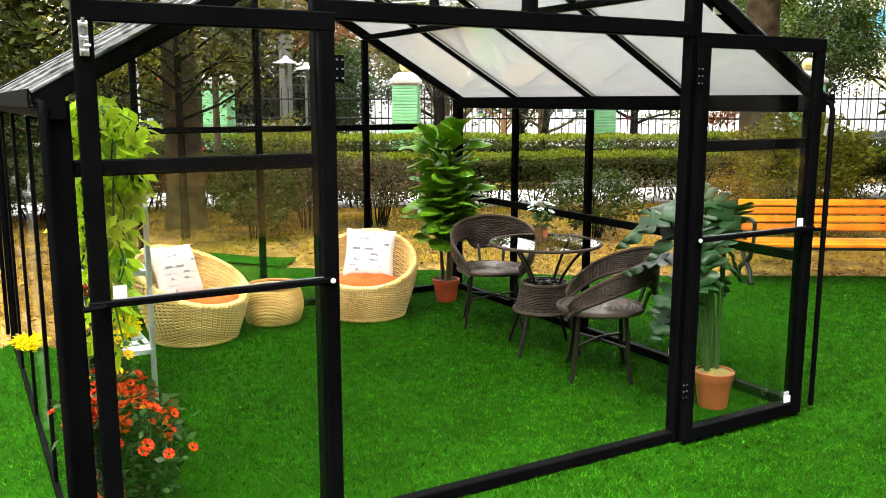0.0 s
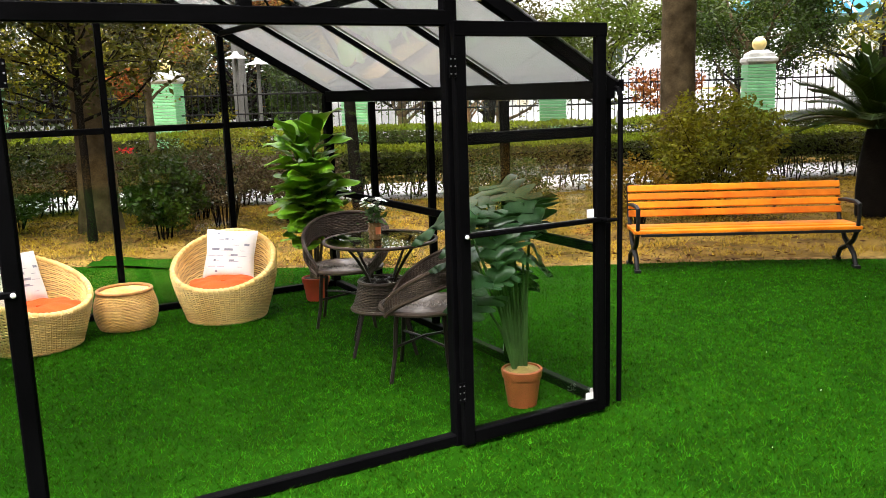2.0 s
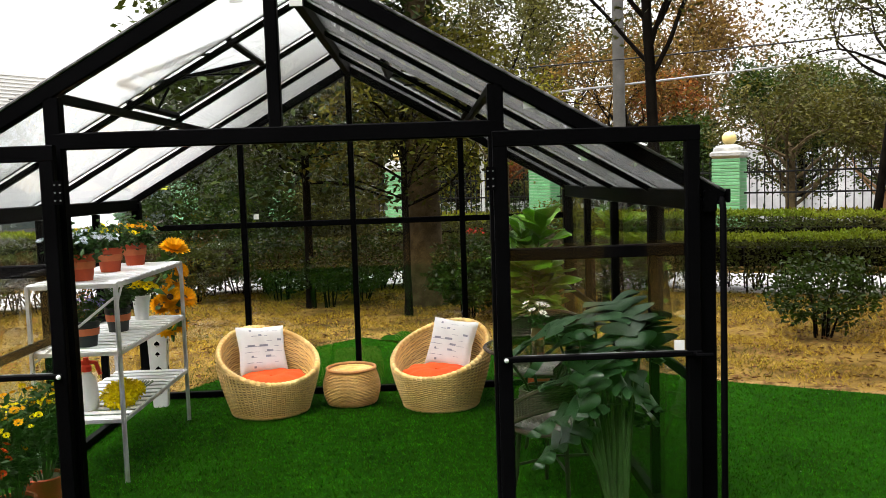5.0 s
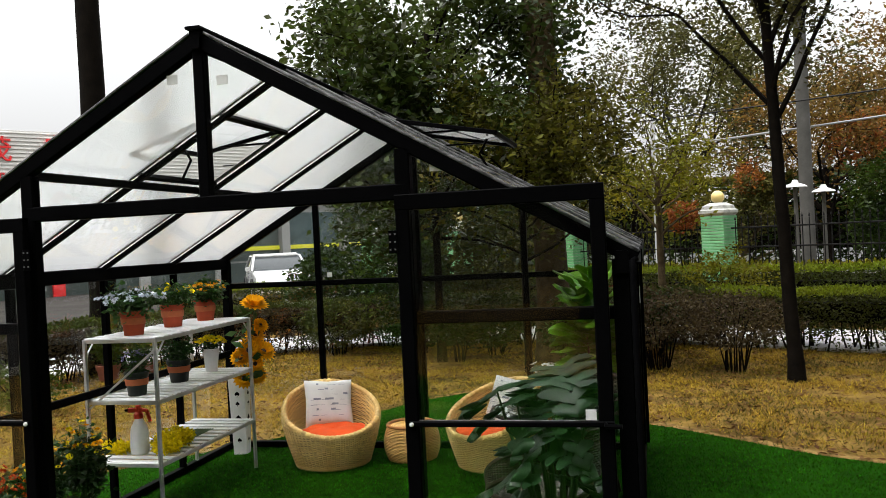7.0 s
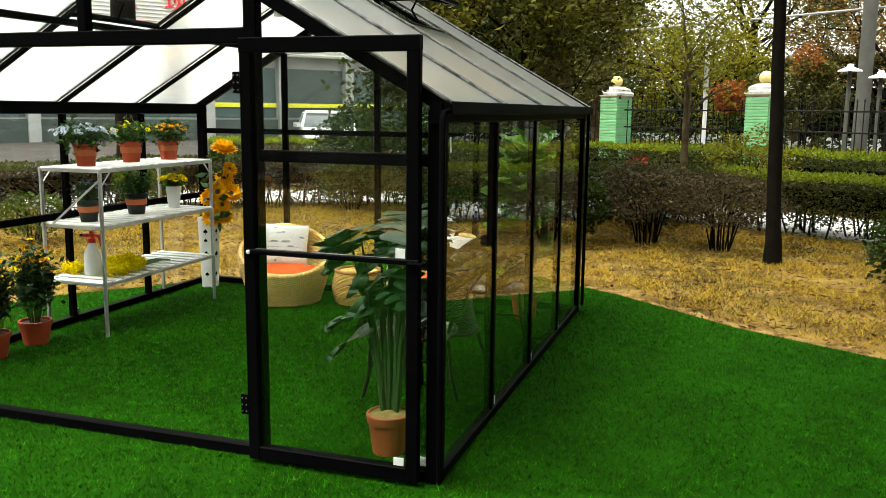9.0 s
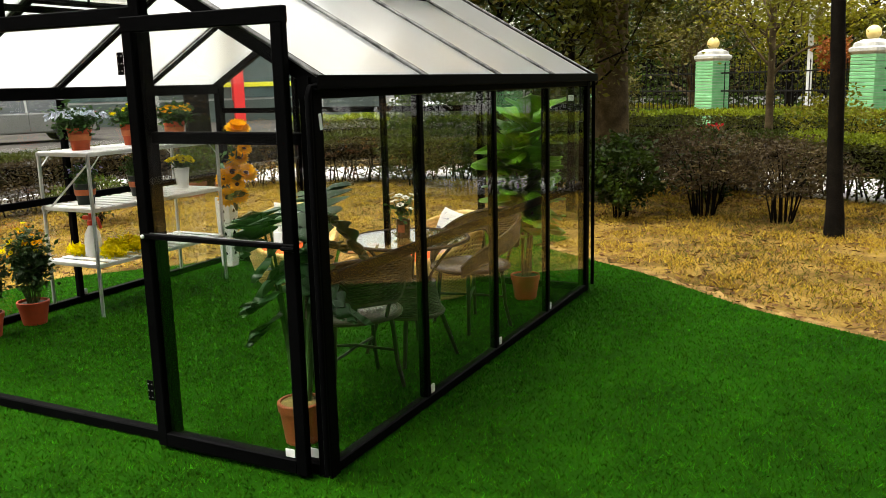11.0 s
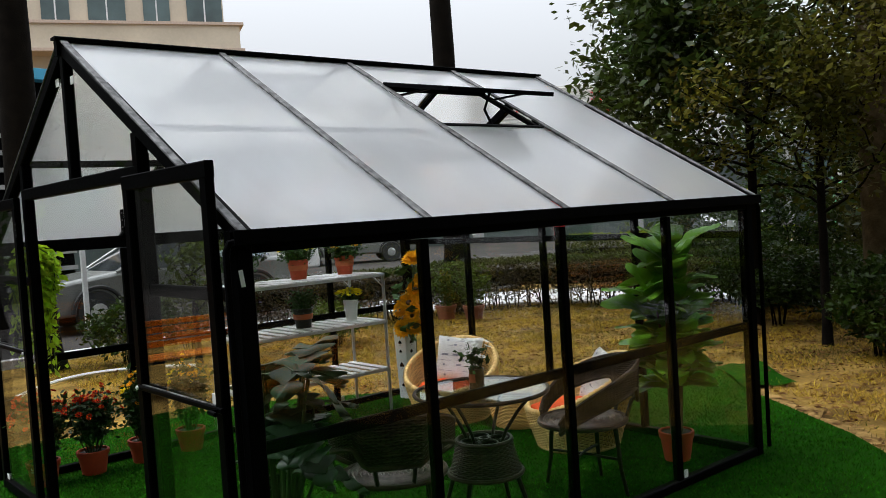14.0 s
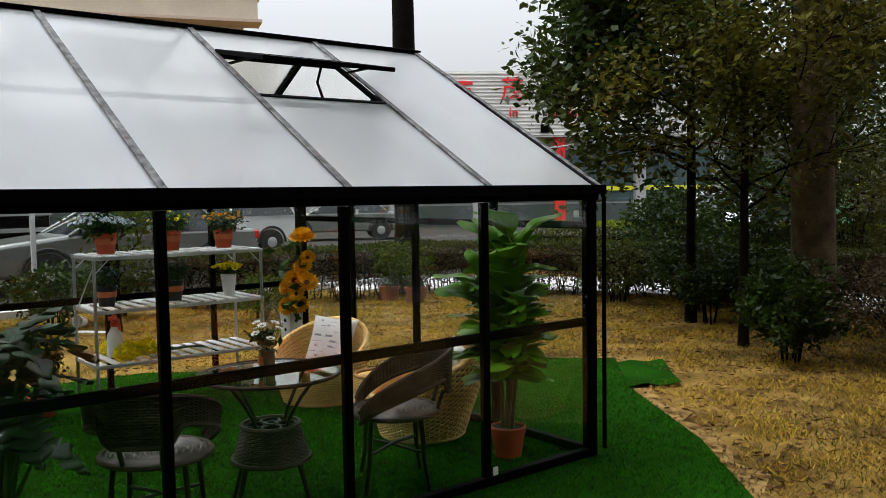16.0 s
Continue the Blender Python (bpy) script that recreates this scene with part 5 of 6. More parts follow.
def flower_pot(name, label, x, y, z, r, h, pot_mat, foliage_h, foliage_r, leaf_n, flowers, band=None, stems=10, seed=1, leaf_mat=None, leaf_size=0.03, group="", bare=0.15):
    """A potted plant. flowers: (material, how many, head radius, petals)."""
    random.seed(seed)
    ob = thing(name, label, "potted plant", x, y, z, group=group)
    pot = part("pot", pot_geo(r, h), pot_mat, ob)
    if band:
        part("band", Geo().lathe([(r * 0.87, h * 0.45), (r * 0.93, h * 0.45), (r * 0.985, h * 0.72), (r * 0.92, h * 0.72)], 24), band, pot, "paler band round the pot")
    part("soil", Geo().lathe([(0.0, h * 0.88), (r * 0.88, h * 0.9), (0.0, h * 0.905)], 20, cap=False), EARTH, ob)
    heads = []
    for i in range(stems):
        a, q = i * 2.399, math.sqrt((i + 0.5) / stems)
        e = Vector((math.cos(a) * q * foliage_r, math.sin(a) * q * foliage_r, h + foliage_h * random.uniform(0.75, 1.0) * (1 - 0.3 * q * q)))
        b = Vector((e.x * 0.25, e.y * 0.25, h * 0.85))
        part("stem", Geo().tube([b, b.lerp(e, 0.5) + Vector((e.x * 0.12, e.y * 0.12, 0.01)), e], [0.004, 0.003, 0.002], 4), STEM, ob)
        heads.append(e)
    t = RNG.uniform(bare, 0.98, leaf_n)
    idx = RNG.integers(0, stems, leaf_n)
    hv = np.array([tuple(e) for e in heads])
    base = np.stack([hv[:, 0] * 0.25, hv[:, 1] * 0.25, np.full(stems, h * 0.85)], 1)
    pts = base[idx] + (hv[idx] - base[idx]) * t[:, None] + RNG.normal(0, foliage_r * 0.13 + 0.006, (leaf_n, 3))
    part("foliage", quads("foliage", leaves_on(pts, leaf_size), leaf_mat or HERB), leaf_mat or HERB, ob)
    for mat, n, hr, k in flowers:
        for i in range(n):
            e = heads[i % stems] + Vector((random.gauss(0, foliage_r * 0.16), random.gauss(0, foliage_r * 0.16), random.uniform(-0.045, 0.02) * foliage_h * 3))
            aim = Vector((e.x * 2.5 + random.gauss(0, 0.2), e.y * 2.5 + random.gauss(0, 0.2), 0.5))
            part("flower_head", quads("flower_head", petals(k, hr * random.uniform(0.8, 1.15), 0.3, e, 0.25, 2, aim), mat), mat, ob)
    return ob


MUML = leafy("dark_serrated_leaf", (0.016, 0.045, 0.009), (0.035, 0.08, 0.014), 0.5, 0.4, 0.25)
MUM = "chrysanthemum pots along the wall"
for k, (y, tall, wide, lab, heads) in enumerate(((0.16, 0.5, 0.18, "terracotta pot of red chrysanthemums by the glass wall", [(RED, 62, 0.023, 9), (ORGP, 12, 0.01, 7)]),
                                                 (0.48, 0.46, 0.17, "terracotta pot of dark red chrysanthemums by the wall", [(RED, 56, 0.023, 9), (ORGP, 10, 0.01, 7)]),
                                                 (0.83, 0.52, 0.145, "terracotta pot of yellow chrysanthemums by the wall", [(LEMON, 16, 0.02, 9), (YELLOW, 16, 0.023, 9)]),
                                                 (1.18, 0.56, 0.145, "terracotta pot of yellow chrysanthemums beside the shelf", [(LEMON, 16, 0.02, 9), (YELLOW, 16, 0.023, 9)]))):
    flower_pot("chrysanthemum_pot", lab, -3.245, y, 0, 0.104, 0.16, TERRA, tall, wide, 1250, heads, stems=20, leaf_mat=MUML, seed=3 + k, group=MUM, leaf_size=0.05, bare=0.35)

shelf = thing("plant_shelf", "three-tier galvanised metal plant shelf with slatted decks", "shelf", -3.158, 2.122)
SX, SY = 0.25, 0.647
for x in (-SX, SX):
    for y in (-SY, SY):
        g = Geo().bar((x, y, 0), (x, y, 1.145), 0.024, 0.006, 0.001, (0, 1, 0)).bar((x - math.copysign(0.01, x), y, 0), (x - math.copysign(0.01, x), y, 1.145), 0.006, 0.024, 0.001, (0, 1, 0))
        part("upright", g, SHELFM, shelf)
for z in (0.373, 0.765, 1.15):
    for x in (-SX, SX):
        part("side_bar", Geo().bar((x, -SY - 0.012, z - 0.012), (x, SY + 0.012, z - 0.012), 0.012, 0.026, 0.002), SHELFM, shelf)
    for y in (-SY, SY):
        part("end_bar", Geo().bar((-SX, y, z - 0.012), (SX, y, z - 0.012), 0.012, 0.026, 0.002), SHELFM, shelf)
    for i in range(13):
        y = -SY + 0.035 + i * (2 * SY - 0.07) / 12
        part("slat", Geo().bar((-SX, y, z + 0.002), (SX, y, z + 0.002), 0.06, 0.01, 0.003), SLATM, shelf)
for x in (-SX, SX):
    for y in (-SY, SY):
        part("corner_brace", Geo().bar((x, y - math.copysign(0.1, y), 1.13), (x, y, 1.03), 0.012, 0.006), SHELFM, shelf)
part("diagonal_brace", Geo().bar((-SX, -SY, 0.7), (SX, -SY - 0.008, 1.08), 0.006, 0.014), SHELFM, shelf)
TOPP = "flower pots on the shelf"
TZ, MZ, LZ = 1.158, 0.773, 0.381
flower_pot("flower_pot", "terracotta pot of pale blue flowers on the shelf", -3.158, 1.64, TZ, 0.08, 0.155, TERRA, 0.14, 0.19, 520, [(PALEB, 90, 0.023, 5)], TERRA_L, 16, 7, group=TOPP, leaf_size=0.05)
flower_pot("flower_pot", "terracotta pot of yellow flowers on the shelf", -3.175, 2.14, TZ, 0.08, 0.155, TERRA, 0.14, 0.15, 950, [(LEMON, 18, 0.022, 6)], TERRA_L, 14, 8, group=TOPP, leaf_size=0.04)
flower_pot("flower_pot", "terracotta pot of orange and yellow flowers on the shelf", -3.16, 2.57, TZ, 0.08, 0.155, TERRA, 0.14, 0.17, 700, [(YELLOW, 34, 0.022, 6), (ORGP, 24, 0.018, 6)], TERRA_L, 14, 9, group=TOPP, leaf_size=0.045)
flower_pot("herb_pot", "dark pot of lilac flowers on the middle shelf", -3.15, 1.63, MZ, 0.075, 0.15, DARKPOT, 0.15, 0.11, 320, [(LILAC, 34, 0.012, 5)], TERRA_L, 12, 10, group=TOPP, leaf_size=0.035)
flower_pot("herb_pot", "dark pot of bushy green herbs on the middle shelf", -3.145, 2.135, MZ, 0.08, 0.155, DARKPOT, 0.15, 0.12, 800, [], TERRA_L, 14, 11, group=TOPP, leaf_size=0.035)
flower_pot("flower_pot", "tall white pot of small yellow flowers on the shelf", -3.145, 2.595, MZ, 0.06, 0.17, WHITE, 0.09, 0.1, 200, [(LEMON, 24, 0.034, 9)], None, 10, 12, group=TOPP, leaf_size=0.035)

bottle = thing("spray_bottle", "white plastic spray bottle with a red trigger head", "spray bottle", -3.19, 1.69, LZ, 12)
bottle.matrix_basis = bottle.matrix_basis @ Matrix.Diagonal((1.15, 1.15, 1.08, 1))
part("bottle_body", Geo().lathe([(0.045, 0), (0.052, 0.01), (0.052, 0.11), (0.045, 0.16), (0.024, 0.2), (0.02, 0.215)], 24), WHITE, bottle)
part("spray_head", Geo().lathe([(0.026, 0.212), (0.026, 0.24), (0.016, 0.25), (0.014, 0.29), (0.0, 0.293)], 16).bar((-0.055, 0, 0.262), (0.02, 0, 0.262), 0.024, 0.026), REDPL, bottle, "red spray head")
part("trigger", Geo().bar((0.015, 0, 0.262), (0.05, 0, 0.258), 0.02, 0.018).bar((0.046, 0, 0.262), (0.066, 0, 0.19), 0.02, 0.014), REDPL, bottle, "red trigger")
part("nozzle", Geo().tube([(-0.05, 0, 0.262), (-0.075, 0, 0.262)], [0.009, 0.007], 8), BLACK, bottle, "black spray nozzle")

bunch = thing("cut_flower_bunch", "bunch of lemon-yellow flowers lying on the lower shelf", "flowers", -3.13, 1.78, LZ)
random.seed(21)
for cx, cy, cz, rad, n in ((-0.2, -0.1, 0.03, 0.05, 330), (-0.28, -0.08, 0.03, 0.045, 300), (-0.33, -0.02, 0.025, 0.04, 240), (-0.15, -0.05, 0.03, 0.045, 240),
                           (0.1, -0.1, 0.045, 0.055, 420), (0.16, -0.06, 0.04, 0.05, 380), (0.12, 0.0, 0.06, 0.065, 480), (0.06, -0.03, 0.07, 0.06, 440),
                           (0.15, 0.08, 0.06, 0.06, 440), (0.08, 0.1, 0.075, 0.065, 480), (0.12, 0.17, 0.055, 0.055, 400), (0.05, 0.2, 0.05, 0.05, 340)):
    d = RNG.normal(0, 1, (n, 3))
    d /= np.linalg.norm(d, axis=1)[:, None]
    pts = np.array((cx, cy, cz)) + d * rad * RNG.uniform(0.75, 1.05, (n, 1)) * np.array((1, 1, 0.8))
    pts[:, 2] = np.abs(pts[:, 2]) + 0.006
    part("blossom", quads("blossom", leaves_on(pts, 0.026), LEMON), LEMON, bunch)
for i in range(7):
    part("stalk", Geo().tube([(0.08 + 0.02 * (i - 3), 0.2, 0.03), (0.08 + 0.03 * (i - 3), 0.4, 0.02 + 0.004 * i), (0.05 + 0.02 * (i - 3), 0.56, 0.014)], 0.005, 5), STEM, bunch)

planter = thing("tall_planter", "tall white planter with black spade shapes, holding sunflowers", "planter", -3.24, 3.21, 0, 8)
part("planter_body", Geo().lathe([(0.075, 0.0), (0.1, 0.62), (0.092, 0.62), (0.085, 0.5), (0.0, 0.5)], 4).moved(pose(0, 0, 0, 0, 0, 45)), WHITE, planter, smooth=False)
def spade(k):
    o = []
    for i in range(24):
        a = 2 * math.pi * i / 24
        x = 16 * math.sin(a) ** 3 / 17
        y = -(13 * math.cos(a) - 5 * math.cos(2 * a) - 2 * math.cos(3 * a) - math.cos(4 * a)) / 17
        o.append((x * k, y * k))
    return o
for zz, kk in ((0.12, 0.02), (0.3, 0.028), (0.42, 0.018), (0.5, 0.022)):
    for side in range(4):
        hw = 0.0535 + 0.0285 * zz
        out = spade(kk)
        vs = [(x, -hw - 0.0015, zz + y) for x, y in out]
        g = Geo().add(vs, [tuple(range(len(vs)))]).bar((0, -hw - 0.001, zz - kk * 1.3), (0, -hw - 0.001, zz - kk * 0.3), 0.004, 0.001)
        part("spade_mark", g.moved(pose(0, 0, 0, 0, 0, 90 * side)), BLACK, planter, "black spade shape", smooth=False)
sunf = thing("sunflower_bouquet", "bouquet of large yellow sunflowers in a tall planter", "flowers", -3.12, 3.2, 0.5)
random.seed(31)
for x, y, z, r, face in ((0.03, 0.05, 0.71, 0.115, 1.4), (0.06, 0.08, 0.54, 0.07, 0.5), (0.02, 0.05, 0.46, 0.085, 0.5), (0.0, -0.02, 0.35, 0.105, 0.4), (0.09, 0.05, 0.33, 0.1, 0.6),
                         (0.05, -0.03, 0.24, 0.07, 0.3), (-0.03, -0.07, 0.13, 0.09, 0.3), (0.04, 0.0, 0.14, 0.085, 0.4), (-0.07, -0.05, 0.29, 0.08, 0.4)):
    st = part("sunflower", Geo().tube([(0, 0, 0.0), (x * 0.4, y * 0.4, z * 0.6), (x, y, z)], 0.007, 6), STEM, sunf)
    aim = Vector((x * 3 + 0.45, y * 2.5 - 0.55, face * 1.3))
    part("petal_ring", quads("petal_ring", petals(17, r * 1.1, 0.2, (x, y, z), 0.08, 3, aim), YELLOW), YELLOW, st, "golden yellow petals")
    q = aim.normalized().to_track_quat("Z", "Y").to_matrix().to_4x4()
    part("flower_centre", Geo().lathe([(r * 0.22, -0.012), (r * 0.22, 0.008), (r * 0.15, 0.016), (0.0, 0.018)], 14).moved(Matrix.Translation((x, y, z)) @ q), BROWN, st, "dark brown flower centre")
pts = np.stack([RNG.normal(0, 0.06, 40), RNG.normal(-0.04, 0.06, 40), RNG.uniform(0.05, 0.65, 40)], 1)
tagged(part("greenery", quads("greenery", leaves_on(pts, 0.13), HERB), HERB, sunf), kind="stuff")

vine = thing("hanging_vine", "bright green trailing vine hanging from the eave", "hanging plant", -3.28, 0.2)
random.seed(41)
vp = []
for i in range(38):
    x, y = random.uniform(-0.08, 0.1), random.uniform(-0.12, 0.12)
    z1 = random.uniform(1.02, 1.3) if i < 26 else random.uniform(0.72, 0.95)
    pts = [(x * 0.4, y * 0.4, 1.55)] + [(x + random.gauss(0, 0.012), y + random.gauss(0, 0.012), 1.55 + (z1 - 1.55) * k / 6) for k in range(1, 7)]
    part("strand", Geo().tube(pts, 0.003, 4), STEM, vine)
    for k in range(1, 7):
        a, b = np.array(pts[k - 1]), np.array(pts[k])
        for f in np.linspace(0, 1, 10 if i < 26 else 6):
            vp.append(a + (b - a) * f + RNG.normal(0, 0.018, 3))
part("vine_foliage", quads("vine_foliage", leaves_on(np.array(vp), 0.068, np.array([0, 0, -0.8])), VINE), VINE, vine)

jar = thing("flower_jar", "small brown jar with white and green flowers on the table", "vase", -0.518, 1.565, 0.694)
part("jar_body", Geo().lathe([(0.036, 0), (0.04, 0.008), (0.038, 0.03), (0.042, 0.06), (0.038, 0.085), (0.04, 0.105), (0.034, 0.105), (0.033, 0.02), (0.0, 0.02)], 24), JAR, jar)
part("jar_label", Geo().grid(lambda u, v: (0.0425 * math.cos(4.4 + 1.0 * u), 0.0425 * math.sin(4.4 + 1.0 * u), 0.035 + 0.045 * v), 8, 2), TERRA_L, jar, "pale worn label")
random.seed(51)
for i in range(12):
    a = i * 2.4
    e = Vector((0.085 * math.cos(a) * random.uniform(0.4, 1), 0.085 * math.sin(a) * random.uniform(0.4, 1), random.uniform(0.15, 0.25)))
    st = part("sprig", Geo().tube([(0, 0, 0.03), (e.x * 0.4, e.y * 0.4, 0.12), e], 0.002, 4), STEM, jar)
    part("blossom", quads("blossom", petals(6, 0.026, 0.4, e, 0.2, 1, (e.x * 4, e.y * 4, 0.6)), WHITE), WHITE, st, "small white blossom")
pts = np.stack([RNG.normal(0, 0.035, 60), RNG.normal(0, 0.035, 60), RNG.uniform(0.1, 0.2, 60)], 1)
tagged(part("jar_greenery", quads("jar_greenery", leaves_on(pts, 0.05), HERB), HERB, jar), kind="stuff")


def big_leaf(length, width, split=0, droop=0.25, wave=0.03):
    """A large leaf along +x from its base, with a folded midrib; split: how many cuts on each side."""
    g = Geo()
    n = 40 if split else 12
    rows = []
    for i in range(n + 1):
        t = i / n
        if split:
            w = width * (math.sin(math.pi * min(1, (t + 0.12) / 1.12) ** 0.75)) ** 0.6
            w *= 0.24 + 0.76 * abs(math.cos(math.pi * split * t)) ** 0.75 if 0.12 < t < 0.93 else 1
        else:
            w = width * math.sin(math.pi * (t * 0.97 + 0.025) ** 1.12) ** 0.58 + 0.003
        z = -droop * length * t * t
        for k in (-1.0, -0.5, 0.0, 0.5, 1.0):
            back = -0.12 * length * abs(k) if split else 0.10 * length * abs(k) * (1 - t)
            rows.append((t * length + back, k * w / 2, z + abs(k) * w * 0.14 - k * k * w * 0.1 + wave * width * math.sin(9 * t + 3 * k)))
    for i in range(n):
        for k in range(4):
            a = i * 5 + k
            g.f.append((a, a + 1, a + 6, a + 5))
    g.v = rows
    return g


def aimed(p, yaw, pitch, roll=0.0):
    return Matrix.Translation(p) @ Matrix.Rotation(yaw, 4, "Z") @ Matrix.Rotation(-pitch, 4, "Y") @ Matrix.Rotation(roll, 4, "X")


fig = thing("fiddle_leaf_plant", "tall large-leaved green plant in a terracotta pot", "potted plant", -0.351, 3.045)
part("pot", pot_geo(0.105, 0.18), TERRA, fig)
part("soil", Geo().lathe([(0.0, 0.165), (0.1, 0.17), (0.0, 0.172)], 20, cap=False), EARTH, fig)
random.seed(61)
fig_leaf = [mesh("leaf", big_leaf(l, w, 0, d, 0.07), FIG) for l, w, d in ((0.3, 0.18, 0.35), (0.27, 0.175, 0.55), (0.34, 0.19, 0.35))]
for i, (a, h, r) in enumerate(((0.3, 1.3, 0.04), (2.6, 1.22, 0.1), (4.4, 1.02, 0.11), (5.6, 0.88, 0.09), (1.9, 0.78, 0.1))):
    e = Vector((r * math.cos(a), r * math.sin(a), h))
    b = Vector((0.03 * math.cos(a), 0.03 * math.sin(a), 0.16))
    part("trunk", Geo().tube([b, b.lerp(e, 0.5) + Vector((0.02, 0.015, 0)), e], [0.013, 0.011, 0.006], 6), STEMB, fig)
    cnt = (40, 36, 30, 24, 20)[i]
    for k in range(cnt):
        z = 0.46 + (h - 0.46) * k / (cnt - 1)
        p = b.lerp(e, (z - 0.16) / (h - 0.16))
        yaw = k * 2.399 + i * 1.3 + random.uniform(-0.7, 0.7)
        pit = random.uniform(0.15, 1.15) + 0.3 * max(0, (z - 0.6) / 0.7) ** 1.3
        part("leaf", random.choice(fig_leaf), FIG, fig, at=aimed(p, yaw, min(1.3, pit), random.uniform(-0.5, 0.5)) @ Matrix.Scale(random.uniform(0.72, 0.85) if math.cos(yaw) > 0.8 or math.sin(yaw) > 0.85 else random.uniform(0.7, 1.1), 4))

mon = thing("split_leaf_plant", "dark green split-leaf plant in a terracotta pot", "potted plant", -0.341, 0.272)
part("pot", pot_geo(0.1, 0.19), TERRA_B, mon)
part("moss", Geo().lathe([(0.0, 0.175), (0.095, 0.18), (0.0, 0.195)], 20, cap=False), material("dry_moss", (0.2, 0.15, 0.04), 0.95, vary=0.4, scale=30, fine=90, bump=0.6), mon)
random.seed(71)
mon_leaf = [mesh("leaf", big_leaf(l, w, s, d), MONST) for l, w, s, d in ((0.34, 0.33, 5, 0.35), (0.32, 0.29, 5, 0.5), (0.3, 0.27, 4, 0.3))]
for ex, ey, z, yaw, pitch, k in ((-0.16, 0.06, 0.98, 2.9, -0.15, 1.0), (-0.25, 0.12, 1.0, 2.6, -0.2, 1.0), (0.04, 0.16, 1.08, -1.3, -0.35, 1.0), (0.14, 0.1, 1.0, 0.9, -0.5, 0.9), (-0.1, 0.26, 0.98, 1.9, -0.1, 0.9),
                                (-0.06, 0.2, 1.04, 2.2, 0.1, 0.95), (-0.08, 0.1, 0.92, -2.2, -0.4, 0.9), (0.08, 0.04, 0.82, -0.7, -0.7, 0.75), (-0.02, 0.06, 0.84, 3.6, -0.3, 1.0), (0.08, 0.12, 0.68, 0.1, -0.25, 0.72),
                                (-0.12, 0.05, 0.66, 3.0, -0.1, 1.0), (-0.16, 0.1, 0.54, 3.2, -0.3, 0.9), (0.02, 0.2, 0.86, 1.4, 0.1, 0.8), (-0.14, 0.2, 0.76, 2.3, 0.0, 0.9), (0.05, 0.18, 0.6, 0.8, 0.0, 0.8), (0.03, 0.02, 0.76, -0.2, -0.25, 0.75), (0.02, 0.1, 0.64, 0.25, -0.2, 0.75), (0.04, 0.12, 0.92, 0.3, -0.1, 0.7)):
    e, q = Vector((ex, ey, z)), Vector((ex, ey, 0)).normalized() * 0.035
    b = Vector((q.x, q.y, 0.17))
    part("petiole", Geo().tube([b, b.lerp(e, 0.45) + Vector((-0.08 * ex, -0.08 * ey, 0.03)), b.lerp(e, 0.8) + Vector((0, 0, 0.02)), e], [0.013, 0.01, 0.0065, 0.004], 6), STEM, mon)
    part("leaf", random.choice(mon_leaf), MONST, mon, at=aimed(e, yaw, pitch, random.uniform(-0.3, 0.3)) @ Matrix.Translation((-0.05, 0, 0)) @ Matrix.Scale(k, 4))

# ---- bench ----
bench = thing("park_bench", "orange slatted park bench with black iron frame", "bench", 3.04, 1.82, 0, -32.1)
BL = 1.88
for z, y in ((0.345, -0.03), (0.352, 0.07), (0.35, 0.17), (0.345, 0.27)):
    part("seat_slat", Geo().bar((-BL / 2, y, z), (BL / 2, y, z), 0.088, 0.03, 0.006), WOOD, bench)
for i in range(4):
    z = 0.452 + i * 0.071
    part("back_slat", Geo().bar((-BL / 2 + 0.02, 0.335 + i * 0.022, z), (BL / 2 - 0.02, 0.335 + i * 0.022, z), 0.028, 0.058, 0.006, (0, 0.3, 1)), WOOD, bench)
for x in (-BL / 2 + 0.03, BL / 2 - 0.03):
    fr = part("end_frame", Geo().tube([(x, -0.07, 0.325), (x, 0.1, 0.318), (x, 0.3, 0.325), (x, 0.355, 0.42), (x, 0.4, 0.58), (x, 0.44, 0.71)], [0.017, 0.019, 0.02, 0.019, 0.018, 0.016], 8), IRON, bench)
    part("front_leg", Geo().tube([(x, 0.27, 0.32), (x, 0.2, 0.22), (x, 0.1, 0.17), (x, 0.0, 0.11), (x, -0.06, 0.0)], [0.02, 0.021, 0.024, 0.021, 0.019], 8), IRON, fr)
    part("rear_leg", Geo().tube([(x, -0.04, 0.32), (x, 0.02, 0.23), (x, 0.12, 0.17), (x, 0.27, 0.11), (x, 0.34, 0.0)], [0.02, 0.021, 0.024, 0.021, 0.019], 8), IRON, fr)
    part("armrest", Geo().tube([(x, 0.38, 0.53), (x, 0.2, 0.55), (x, 0.02, 0.555), (x, -0.06, 0.54), (x, -0.065, 0.44), (x, -0.05, 0.33)], [0.014, 0.018, 0.02, 0.02, 0.017, 0.017], 8), IRON, fr)
    for y in (-0.06, 0.34):
        part("foot_plate", Geo().box((x, y, 0.014), (0.05, 0.07, 0.028)), IRON, fr)
for y in (-0.075, 0.3):
    part("seat_rail", Geo().bar((-BL / 2 + 0.05, y, 0.322), (BL / 2 - 0.05, y, 0.322), 0.02, 0.024), IRON, bench)
for x in (-0.36, 0.36):
    part("back_strap", Geo().bar((x, 0.352, 0.43), (x, 0.425, 0.69), 0.03, 0.006), IRON, bench)

